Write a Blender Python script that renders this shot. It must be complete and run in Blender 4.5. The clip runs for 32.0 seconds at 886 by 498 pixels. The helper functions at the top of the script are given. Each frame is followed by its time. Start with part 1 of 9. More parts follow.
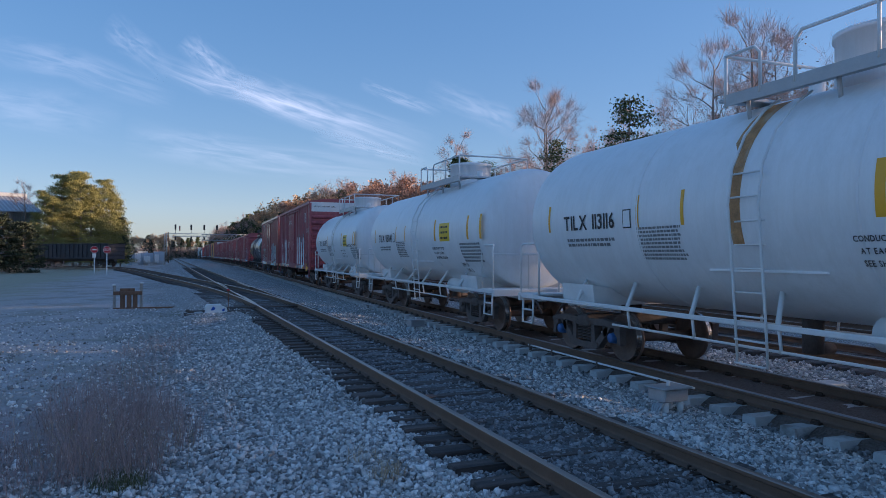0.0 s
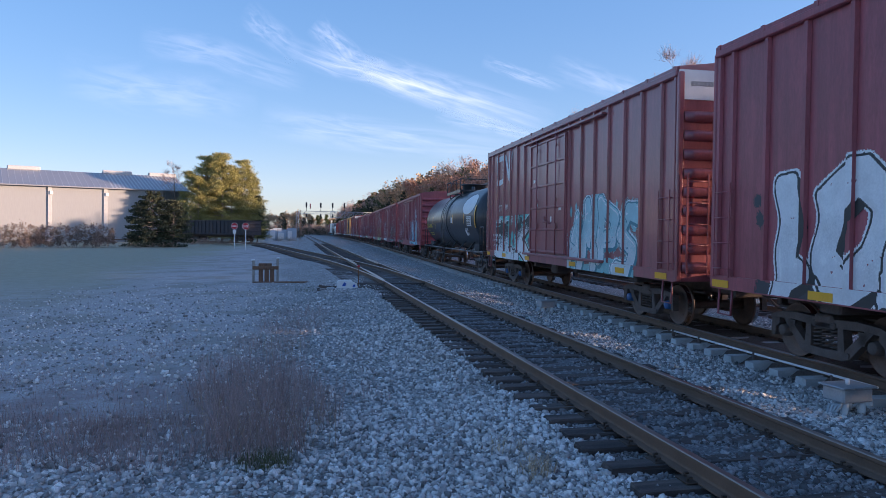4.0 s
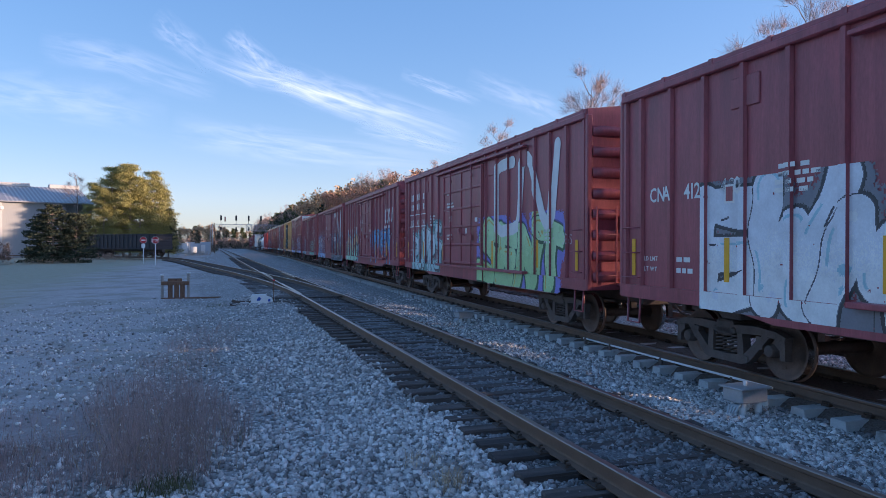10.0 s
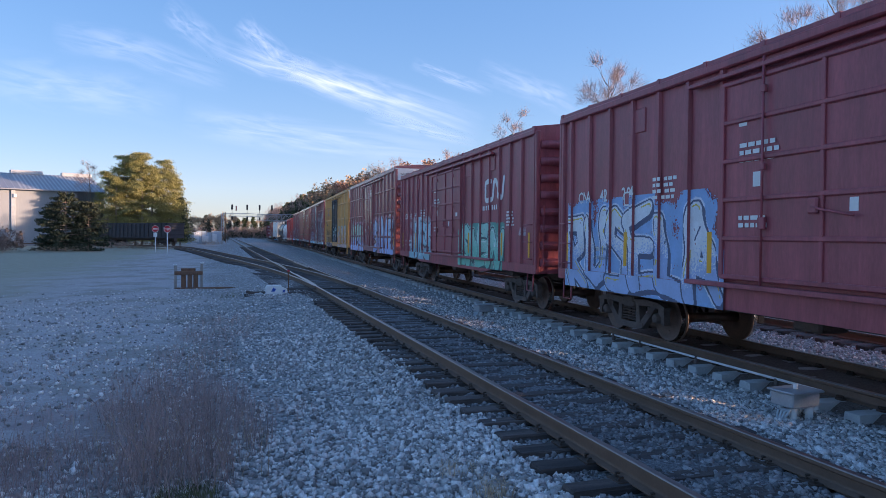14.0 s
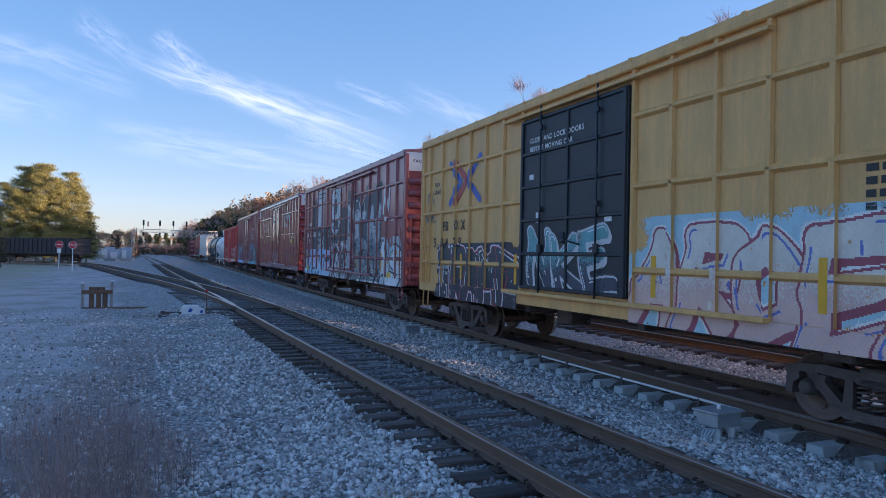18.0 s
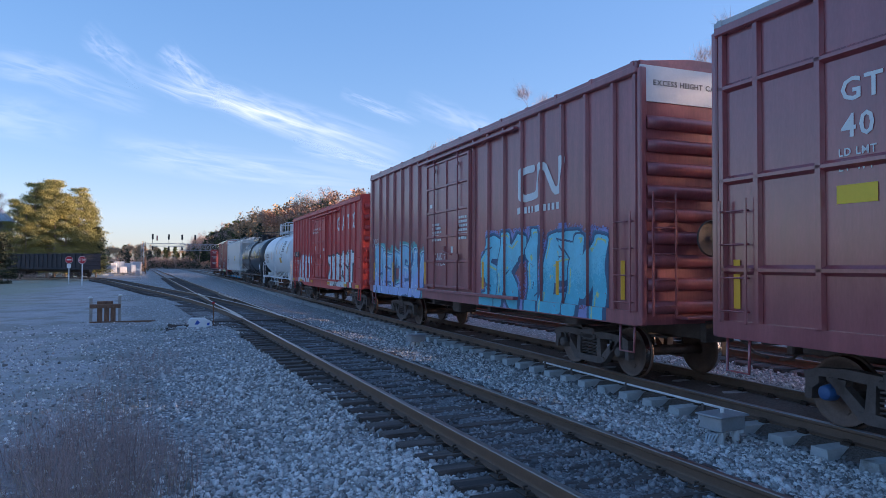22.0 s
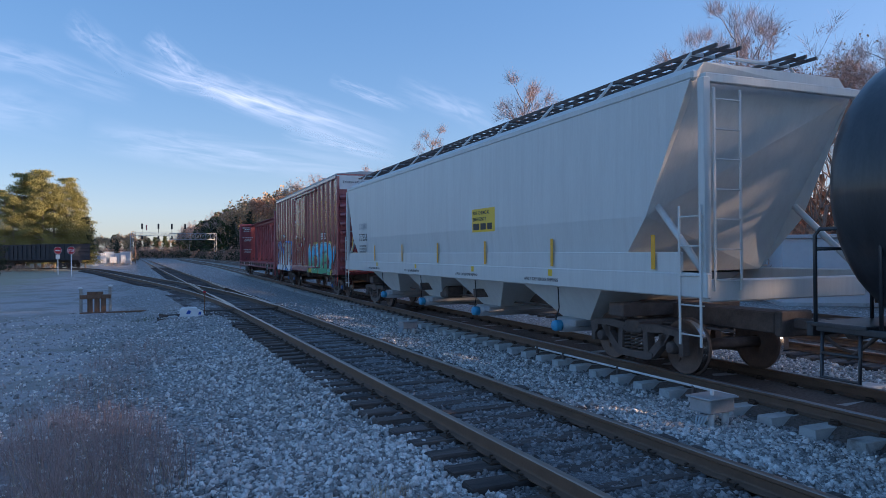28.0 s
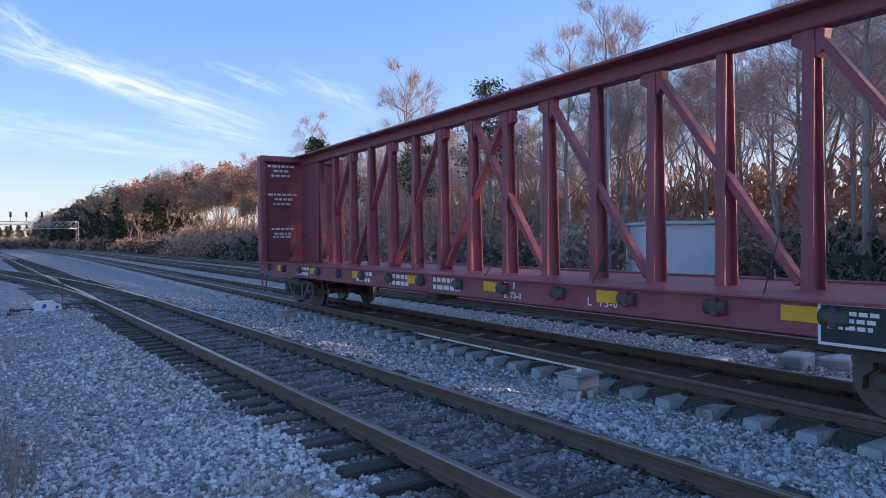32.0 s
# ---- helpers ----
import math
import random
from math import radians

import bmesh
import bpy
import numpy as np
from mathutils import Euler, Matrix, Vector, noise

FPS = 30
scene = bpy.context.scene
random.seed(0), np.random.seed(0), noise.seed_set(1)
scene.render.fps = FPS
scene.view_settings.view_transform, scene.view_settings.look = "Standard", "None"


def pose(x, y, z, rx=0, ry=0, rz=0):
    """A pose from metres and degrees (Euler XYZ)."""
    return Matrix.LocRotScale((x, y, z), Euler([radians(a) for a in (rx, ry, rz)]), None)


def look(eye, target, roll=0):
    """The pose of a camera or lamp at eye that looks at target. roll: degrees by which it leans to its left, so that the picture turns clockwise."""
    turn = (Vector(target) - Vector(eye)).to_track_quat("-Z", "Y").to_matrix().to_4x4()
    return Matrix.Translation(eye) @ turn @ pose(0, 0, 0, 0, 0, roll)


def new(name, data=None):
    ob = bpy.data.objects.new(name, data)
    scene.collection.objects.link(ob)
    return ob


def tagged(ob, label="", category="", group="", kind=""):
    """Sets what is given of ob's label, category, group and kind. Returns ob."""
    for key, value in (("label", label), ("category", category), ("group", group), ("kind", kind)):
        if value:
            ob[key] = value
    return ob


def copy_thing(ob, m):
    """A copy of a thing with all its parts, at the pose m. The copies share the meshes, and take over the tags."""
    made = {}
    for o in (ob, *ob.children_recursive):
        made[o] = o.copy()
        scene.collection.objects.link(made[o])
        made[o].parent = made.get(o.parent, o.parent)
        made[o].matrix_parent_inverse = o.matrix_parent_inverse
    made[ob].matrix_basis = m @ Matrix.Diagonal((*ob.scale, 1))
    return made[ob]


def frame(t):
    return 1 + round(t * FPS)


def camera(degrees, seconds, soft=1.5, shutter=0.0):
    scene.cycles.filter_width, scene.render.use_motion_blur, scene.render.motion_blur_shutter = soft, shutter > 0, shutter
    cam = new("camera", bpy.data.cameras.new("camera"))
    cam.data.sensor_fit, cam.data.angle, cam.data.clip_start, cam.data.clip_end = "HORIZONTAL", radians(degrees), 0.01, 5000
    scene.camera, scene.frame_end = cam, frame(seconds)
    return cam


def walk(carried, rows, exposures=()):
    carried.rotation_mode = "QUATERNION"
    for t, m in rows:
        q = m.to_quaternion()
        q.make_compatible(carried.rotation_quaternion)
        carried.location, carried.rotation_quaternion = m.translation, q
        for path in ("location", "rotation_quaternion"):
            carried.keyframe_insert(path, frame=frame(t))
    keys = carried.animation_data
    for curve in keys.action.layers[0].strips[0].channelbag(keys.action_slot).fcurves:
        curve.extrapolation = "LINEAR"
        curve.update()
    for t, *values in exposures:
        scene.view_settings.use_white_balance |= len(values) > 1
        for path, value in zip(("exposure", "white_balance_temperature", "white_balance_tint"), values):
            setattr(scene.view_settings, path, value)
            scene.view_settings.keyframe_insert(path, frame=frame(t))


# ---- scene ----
# The plan: y runs along the tracks, x across them, z = 0 is the top of the near rails.
cam = camera(65.30, 32.0, soft=0.8)
# seconds, place, turn to the right of the tracks, tilt up, lean to the left
CAMERA = [
    (0, -3.884, 0.000, 1.824, 21.947, 0.517, 0.241),
    (0.5, -3.919, 0.044, 1.812, 19.347, 0.042, 0.095),
    (1, -3.918, 0.109, 1.808, 16.873, -0.014, 0.162),
    (1.5, -3.882, 0.234, 1.821, 15.173, 0.244, 0.092),
    (2, -3.841, 0.317, 1.821, 14.034, 0.216, -0.129),
    (2.5, -3.824, 0.375, 1.808, 12.885, -0.384, -0.072),
    (3, -3.875, 0.418, 1.805, 11.811, -0.987, 0.219),
    (3.5, -3.981, 0.513, 1.823, 11.441, -1.171, 0.587),
    (5.5, -3.990, 0.584, 1.813, 16.065, -1.844, 1.370),
    (6, -3.973, 0.576, 1.808, 16.566, -1.335, 1.556),
    (6.5, -3.963, 0.579, 1.815, 16.796, -0.785, 1.340),
    (7, -3.941, 0.592, 1.803, 17.044, -0.440, 1.184),
    (7.5, -3.938, 0.574, 1.810, 17.304, -0.405, 1.165),
    (8, -3.920, 0.573, 1.811, 17.246, -0.513, 1.150),
    (8.5, -3.911, 0.585, 1.816, 17.251, -0.560, 1.009),
    (9, -3.900, 0.579, 1.820, 17.415, -0.600, 0.564),
    (9.5, -3.907, 0.571, 1.817, 17.939, -0.515, 0.347),
    (10, -3.888, 0.583, 1.818, 18.591, -0.329, 0.140),
    (10.5, -3.884, 0.581, 1.821, 19.169, -0.005, 0.069),
    (11, -3.891, 0.583, 1.820, 19.483, 0.169, 0.155),
    (11.5, -3.907, 0.610, 1.811, 19.548, -0.077, 0.372),
    (12, -3.991, 0.611, 1.815, 19.299, -0.777, 0.639),
    (12.5, -4.028, 0.656, 1.815, 18.613, -1.602, 0.744),
    (13, -4.008, 0.786, 1.812, 17.754, -2.003, 0.738),
    (13.5, -3.969, 0.966, 1.824, 17.233, -1.628, 0.577),
    (15.5, -4.155, 1.350, 1.862, 20.988, -0.127, 0.659),
    (16, -4.156, 1.341, 1.867, 20.805, 0.089, 0.869),
    (16.5, -4.157, 1.340, 1.864, 20.875, 0.313, 0.888),
    (17, -4.152, 1.337, 1.856, 21.536, 0.354, 0.762),
    (17.5, -4.144, 1.312, 1.858, 22.765, 0.337, 0.853),
    (18, -4.111, 1.299, 1.863, 24.293, 0.590, 1.143),
    (18.5, -4.070, 1.275, 1.857, 25.682, 1.021, 1.283),
    (19, -4.045, 1.244, 1.857, 26.173, 1.452, 1.186),
    (19.5, -4.030, 1.231, 1.853, 25.572, 1.715, 0.861),
    (20, -4.025, 1.222, 1.851, 24.515, 1.964, 0.466),
    (20.5, -4.018, 1.230, 1.846, 23.736, 2.045, 0.100),
    (21, -4.027, 1.220, 1.859, 23.444, 1.847, -0.024),
    (21.5, -4.029, 1.207, 1.861, 23.439, 1.531, 0.053),
    (22, -4.022, 1.230, 1.850, 23.611, 1.330, 0.180),
    (22.5, -4.029, 1.212, 1.854, 23.918, 1.410, 0.226),
    (23, -4.024, 1.214, 1.852, 24.324, 1.587, 0.222),
    (23.5, -4.026, 1.216, 1.855, 24.774, 1.610, 0.201),
    (24, -4.021, 1.207, 1.857, 25.080, 1.498, 0.131),
    (24.5, -4.013, 1.217, 1.854, 25.168, 1.329, 0.049),
    (25, -4.019, 1.204, 1.850, 24.992, 1.097, 0.030),
    (25.5, -4.015, 1.214, 1.850, 24.763, 0.796, 0.031),
    (26, -4.007, 1.217, 1.847, 24.539, 0.569, -0.040),
    (26.5, -4.014, 1.208, 1.854, 24.283, 0.264, -0.198),
    (28.5, -4.019, 1.226, 1.856, 24.420, 0.176, -0.566),
    (29, -4.015, 1.221, 1.851, 24.536, 0.165, -0.607),
    (29.5, -4.011, 1.222, 1.851, 24.590, 0.152, -0.665),
    (30, -3.995, 1.231, 1.850, 24.882, 0.173, -0.731),
    (30.5, -3.991, 1.219, 1.852, 25.591, 0.152, -0.778),
    (31, -3.976, 1.209, 1.847, 26.978, -0.038, -0.899),
    (31.5, -3.949, 1.192, 1.842, 29.435, -0.625, -1.109),
    (32, -3.926, 1.184, 1.820, 33.926, -0.902, -0.834),
]
walk(cam, [(t, pose(x, y, z, 90 + tilt, 0, -turn) @ pose(0, 0, 0, 0, 0, lean)) for t, x, y, z, turn, tilt, lean in CAMERA], [(0, 0.82, 5750, 20), (1.2, 0.85, 5750, 20), (2.8, 1.18, 5950, 25), (5.5, 1.25, 5950, 25), (24.2, 1.3, 5950, 26), (25.5, 1.05, 5850, 22), (29.2, 1.05, 5850, 22), (30.3, 1.3, 5950, 26), (32, 1.45, 6000, 28)])

# ---- light ----
SUN_ELEV, SUN_FROM = 8.0, (0.93, -0.37)
world = bpy.data.worlds.new("world")
scene.world = world
world.use_nodes = True
wn = world.node_tree
sky = wn.nodes.new("ShaderNodeTexSky")
sky.sky_type, sky.sun_disc = "NISHITA", False
sky.sun_elevation = radians(24)
sky.sun_rotation = math.atan2(SUN_FROM[0], SUN_FROM[1])
sky.altitude, sky.air_density, sky.dust_density, sky.ozone_density = 200, 1.0, 0.8, 3.0
soften = wn.nodes.new("ShaderNodeGamma")
soften.inputs[1].default_value = 0.5
deepen = wn.nodes.new("ShaderNodeHueSaturation")
deepen.inputs["Saturation"].default_value = 1.7
wn.links.new(sky.outputs[0], soften.inputs[0])
wn.links.new(soften.outputs[0], deepen.inputs["Color"])
wn.links.new(deepen.outputs[0], wn.nodes["Background"].inputs[0])
wn.nodes["Background"].inputs[1].default_value = 0.158
sun = new("sun", bpy.data.lights.new("sun", "SUN"))
sun.data.energy, sun.data.angle, sun.data.color = 3.6, radians(0.6), (1.0, 0.70, 0.42)
sun.matrix_world = look((0, 0, 50), (-SUN_FROM[0] * 100, -SUN_FROM[1] * 100, 50 - 100 * math.tan(radians(SUN_ELEV))))

# ---- mesh helpers ----
rng = np.random.default_rng(7)


class Geo:
    """Collects vertices and faces of one mesh."""

    def __init__(self):
        self.v, self.f, self.s, self.m = [], [], [], []

    def add(self, verts, faces, smooth=False, mat=0):
        o = len(self.v)
        self.v += [tuple(p) for p in verts]
        self.f += [tuple(o + i for i in q) for q in faces]
        self.s += [smooth] * len(faces)
        self.m += [mat] * len(faces)
        return self

    def box(self, c, s, bevel=0.0, mat=0, turn=None):
        hx, hy, hz = s[0] / 2, s[1] / 2, s[2] / 2
        if bevel <= 0:
            vs = [(x, y, z) for x in (-hx, hx) for y in (-hy, hy) for z in (-hz, hz)]
            fs = [(0, 1, 3, 2), (4, 6, 7, 5), (0, 4, 5, 1), (2, 3, 7, 6), (0, 2, 6, 4), (1, 5, 7, 3)]
        else:
            b = min(bevel, hx * .9, hy * .9, hz * .9)
            vs, fs, ix = [], [], {}
            for sx in (-1, 1):
                for sy in (-1, 1):
                    for sz in (-1, 1):
                        for a in range(3):
                            p = [sx * hx, sy * hy, sz * hz]
                            for k in range(3):
                                if k != a:
                                    p[k] -= (sx, sy, sz)[k] * b
                            ix[sx, sy, sz, a] = len(vs)
                            vs.append(tuple(p))
            for a in range(3):
                i, j = [(1, 2), (2, 0), (0, 1)][a]
                for sg in (-1, 1):
                    q = []
                    for u, w in ((-1, -1), (1, -1), (1, 1), (-1, 1)):
                        k = [0, 0, 0]
                        k[a], k[i], k[j] = sg, u, w
                        q.append(ix[k[0], k[1], k[2], a])
                    fs.append(tuple(q if sg > 0 else q[::-1]))
            for a in range(3):
                i, j = [(1, 2), (2, 0), (0, 1)][a]
                for u in (-1, 1):
                    for w in (-1, 1):
                        k0, k1 = [0, 0, 0], [0, 0, 0]
                        k0[a], k1[a] = -1, 1
                        k0[i] = k1[i] = u
                        k0[j] = k1[j] = w
                        q = (ix[(*k0, i)], ix[(*k1, i)], ix[(*k1, j)], ix[(*k0, j)])
                        fs.append(q if u * w < 0 else q[::-1])
            for sx in (-1, 1):
                for sy in (-1, 1):
                    for sz in (-1, 1):
                        q = (ix[sx, sy, sz, 0], ix[sx, sy, sz, 1], ix[sx, sy, sz, 2])
                        fs.append(q if sx * sy * sz > 0 else q[::-1])
        if turn is not None:
            vs = [tuple(turn @ Vector(p)) for p in vs]
        return self.add([(p[0] + c[0], p[1] + c[1], p[2] + c[2]) for p in vs], fs, mat=mat)

    def tube(self, pts, r, n=8, cap=True, smooth=True, mat=0):
        """A round bar along points; r may be one radius a point."""
        pts = [Vector(p) for p in pts]
        rs = r if isinstance(r, (list, tuple)) else [r] * len(pts)
        vs, fs = [], []
        up = None
        for k, p in enumerate(pts):
            d = (pts[min(k + 1, len(pts) - 1)] - pts[max(k - 1, 0)]).normalized()
            if up is None:
                up = Vector((0, 0, 1)) if abs(d.z) < 0.9 else Vector((1, 0, 0))
            a = d.cross(up).normalized()
            up = a.cross(d).normalized()
            for i in range(n):
                t = 2 * math.pi * i / n
                vs.append(p + rs[k] * (math.cos(t) * a + math.sin(t) * up))
        for k in range(len(pts) - 1):
            for i in range(n):
                j = (i + 1) % n
                fs.append((k * n + i, k * n + j, (k + 1) * n + j, (k + 1) * n + i))
        self.add(vs, fs, smooth, mat)
        if cap:
            o = len(self.v) - len(vs)
            self.f += [tuple(o + i for i in range(n))[::-1], tuple(o + (len(pts) - 1) * n + i for i in range(n))]
            self.s += [False, False]
            self.m += [mat, mat]
        return self

    def lathe(self, prof, n=32, axis="y", c=(0, 0, 0), smooth=True, mat=0):
        """Turns a profile of (along, radius) about an axis."""
        vs, fs = [], []
        for a, r in prof:
            for i in range(n):
                t = 2 * math.pi * i / n
                u, w = r * math.cos(t), r * math.sin(t)
                p = {"y": (u, a, w), "x": (a, u, w), "z": (u, w, a)}[axis]
                vs.append((p[0] + c[0], p[1] + c[1], p[2] + c[2]))
        for k in range(len(prof) - 1):
            for i in range(n):
                j = (i + 1) % n
                fs.append((k * n + i, (k + 1) * n + i, (k + 1) * n + j, k * n + j))
        return self.add(vs, fs, smooth, mat)

    def prism(self, poly, d0, d1, plane="yz", mat=0):
        """Extrudes a flat outline; plane names its two axes, d0 and d1 lie on the third."""
        n = len(poly)

        def at(p, d):
            return {"yz": (d, p[0], p[1]), "xz": (p[0], d, p[1]), "xy": (p[0], p[1], d)}[plane]
        vs = [at(p, d0) for p in poly] + [at(p, d1) for p in poly]
        fs = [tuple(range(n))[::-1], tuple(range(n, 2 * n))] + [(i, (i + 1) % n, n + (i + 1) % n, n + i) for i in range(n)]
        return self.add(vs, fs, mat=mat)

    def sweep(self, prof, path, closed=True, smooth=False, mat=0):
        """Carries a profile of (across, up) along a path of (x, y, z) in plan."""
        n, vs, fs = len(prof), [], []
        for k, p in enumerate(path):
            a, b = path[max(k - 1, 0)], path[min(k + 1, len(path) - 1)]
            d = math.hypot(b[0] - a[0], b[1] - a[1])
            sx, sy = (b[1] - a[1]) / d, -(b[0] - a[0]) / d
            vs += [(p[0] + u * sx, p[1] + u * sy, p[2] + w) for u, w in prof]
        for k in range(len(path) - 1):
            for i in range(n if closed else n - 1):
                j = (i + 1) % n
                fs.append((k * n + i, (k + 1) * n + i, (k + 1) * n + j, k * n + j))
        if closed:
            fs += [tuple(range(n)), tuple(range((len(path) - 1) * n, len(path) * n))[::-1]]
        return self.add(vs, fs, smooth, mat)

    def mesh(self, name):
        me = bpy.data.meshes.new(name)
        me.from_pydata(self.v, [], self.f)
        me.polygons.foreach_set("use_smooth", self.s)
        me.polygons.foreach_set("material_index", self.m)
        me.update()
        return me


def fix_normals(me):
    bm = bmesh.new()
    bm.from_mesh(me)
    bmesh.ops.recalc_face_normals(bm, faces=bm.faces)
    bm.to_mesh(me)
    bm.free()


def part(name, geo, material, parent=None, label="", m=None, clean=False):
    """One mesh object under a thing or a part."""
    me = geo.mesh(name) if isinstance(geo, Geo) else geo
    if isinstance(geo, Geo):
        if clean:
            fix_normals(me)
        for one in (material if isinstance(material, (list, tuple)) else [material]):
            me.materials.append(one)
    ob = new(name, me)
    if parent is not None:
        ob.parent = parent
    if m is not None:
        ob.matrix_basis = m
    if label:
        ob["label"] = label
    return ob


def thing(name, label, category, m=None, group="", kind=""):
    ob = new(name)
    ob.empty_display_size = 0.2
    if m is not None:
        ob.matrix_basis = m
    return tagged(ob, label, category, group, kind)


def paint(name, color, rough=0.6, metal=0.0, vary=0.18, scale=3.0, fine=40.0, bump=0.02, stain=None, stain_at=0.62, stain_scale=1.2, spec=0.5, stretch=(1, 1, 1), island=0.0, grime=None, coat=0.0):
    """A worn surface: a base colour with coarse and fine variation, stains and fine relief."""
    mt = bpy.data.materials.new(name)
    mt.use_nodes = True
    nt = mt.node_tree
    bs = nt.nodes["Principled BSDF"]
    tc = nt.nodes.new("ShaderNodeTexCoord")
    mp = nt.nodes.new("ShaderNodeMapping")
    mp.inputs["Scale"].default_value = stretch
    oi = nt.nodes.new("ShaderNodeObjectInfo")
    add = nt.nodes.new("ShaderNodeVectorMath")
    sc = nt.nodes.new("ShaderNodeVectorMath")
    sc.operation = "SCALE"
    sc.inputs[0].default_value = (7.3, 11.1, 5.7)
    nt.links.new(oi.outputs["Random"], sc.inputs["Scale"])
    nt.links.new(tc.outputs["Object"], mp.inputs[0])
    nt.links.new(mp.outputs[0], add.inputs[0])
    nt.links.new(sc.outputs[0], add.inputs[1])

    def noise_at(s, detail, rgh=0.6):
        t = nt.nodes.new("ShaderNodeTexNoise")
        t.inputs["Scale"].default_value, t.inputs["Detail"].default_value, t.inputs["Roughness"].default_value = s, detail, rgh
        nt.links.new(add.outputs[0], t.inputs["Vector"])
        return t
    n1, n2 = noise_at(scale, 5), noise_at(fine, 3)
    mx = nt.nodes.new("ShaderNodeMath")
    mx.operation = "MULTIPLY_ADD"
    nt.links.new(n2.outputs[0], mx.inputs[0])
    mx.inputs[1].default_value = 0.5
    nt.links.new(n1.outputs[0], mx.inputs[2])
    rp = nt.nodes.new("ShaderNodeMapRange")
    rp.inputs[1].default_value, rp.inputs[2].default_value = 0.5, 1.0
    rp.inputs[3].default_value, rp.inputs[4].default_value = 1 - vary, 1 + vary
    nt.links.new(mx.outputs[0], rp.inputs[0])
    hv = nt.nodes.new("ShaderNodeHueSaturation")
    hv.inputs["Color"].default_value = (*color, 1)
    nt.links.new(rp.outputs[0], hv.inputs["Value"])
    out = hv.outputs[0]
    if island > 0:
        gi = nt.nodes.new("ShaderNodeNewGeometry")
        r2 = nt.nodes.new("ShaderNodeMapRange")
        r2.inputs[3].default_value, r2.inputs[4].default_value = 1 - island, 1 + island
        nt.links.new(gi.outputs["Random Per Island"], r2.inputs[0])
        h2 = nt.nodes.new("ShaderNodeHueSaturation")
        nt.links.new(out, h2.inputs["Color"])
        nt.links.new(r2.outputs[0], h2.inputs["Value"])
        out = h2.outputs[0]
    if stain is not None:
        n3 = noise_at(stain_scale, 8, 0.7)
        cr = nt.nodes.new("ShaderNodeMapRange")
        cr.inputs[1].default_value, cr.inputs[2].default_value = stain_at, stain_at + 0.12
        nt.links.new(n3.outputs[0], cr.inputs[0])
        mix = nt.nodes.new("ShaderNodeMix")
        mix.data_type = "RGBA"
        nt.links.new(cr.outputs[0], mix.inputs[0])
        nt.links.new(out, mix.inputs[6])
        mix.inputs[7].default_value = (*stain, 1)
        out = mix.outputs[2]
    if grime is not None:
        # streaks that run down the sheet, and scuffs
        gm = nt.nodes.new("ShaderNodeMapping")
        gm.inputs["Scale"].default_value = (5.0, 5.0, 0.22)
        nt.links.new(tc.outputs["Object"], gm.inputs[0])
        g4 = nt.nodes.new("ShaderNodeTexNoise")
        g4.inputs["Scale"].default_value, g4.inputs["Detail"].default_value, g4.inputs["Roughness"].default_value = 1.6, 7, 0.68
        nt.links.new(gm.outputs[0], g4.inputs["Vector"])
        gr = nt.nodes.new("ShaderNodeMapRange")
        gr.inputs[1].default_value, gr.inputs[2].default_value, gr.inputs[4].default_value = 0.46, 0.70, 0.6
        nt.links.new(g4.outputs[0], gr.inputs[0])
        gx = nt.nodes.new("ShaderNodeMix")
        gx.data_type = "RGBA"
        nt.links.new(gr.outputs[0], gx.inputs[0])
        nt.links.new(out, gx.inputs[6])
        gx.inputs[7].default_value = (*grime, 1)
        out = gx.outputs[2]
    nt.links.new(out, bs.inputs["Base Color"])
    rr = nt.nodes.new("ShaderNodeMapRange")
    rr.inputs[3].default_value, rr.inputs[4].default_value = max(rough - 0.12, 0.05), min(rough + 0.12, 1)
    nt.links.new(n1.outputs[0], rr.inputs[0])
    nt.links.new(rr.outputs[0], bs.inputs["Roughness"])
    bs.inputs["Metallic"].default_value = metal
    bs.inputs["Specular IOR Level"].default_value = spec
    bs.inputs["Coat Weight"].default_value, bs.inputs["Coat Roughness"].default_value = coat, 0.12
    if bump > 0:
        bp = nt.nodes.new("ShaderNodeBump")
        bp.inputs["Strength"].default_value, bp.inputs["Distance"].default_value = 0.5, bump
        nt.links.new(mx.outputs[0], bp.inputs["Height"])
        nt.links.new(bp.outputs[0], bs.inputs["Normal"])
    return mt


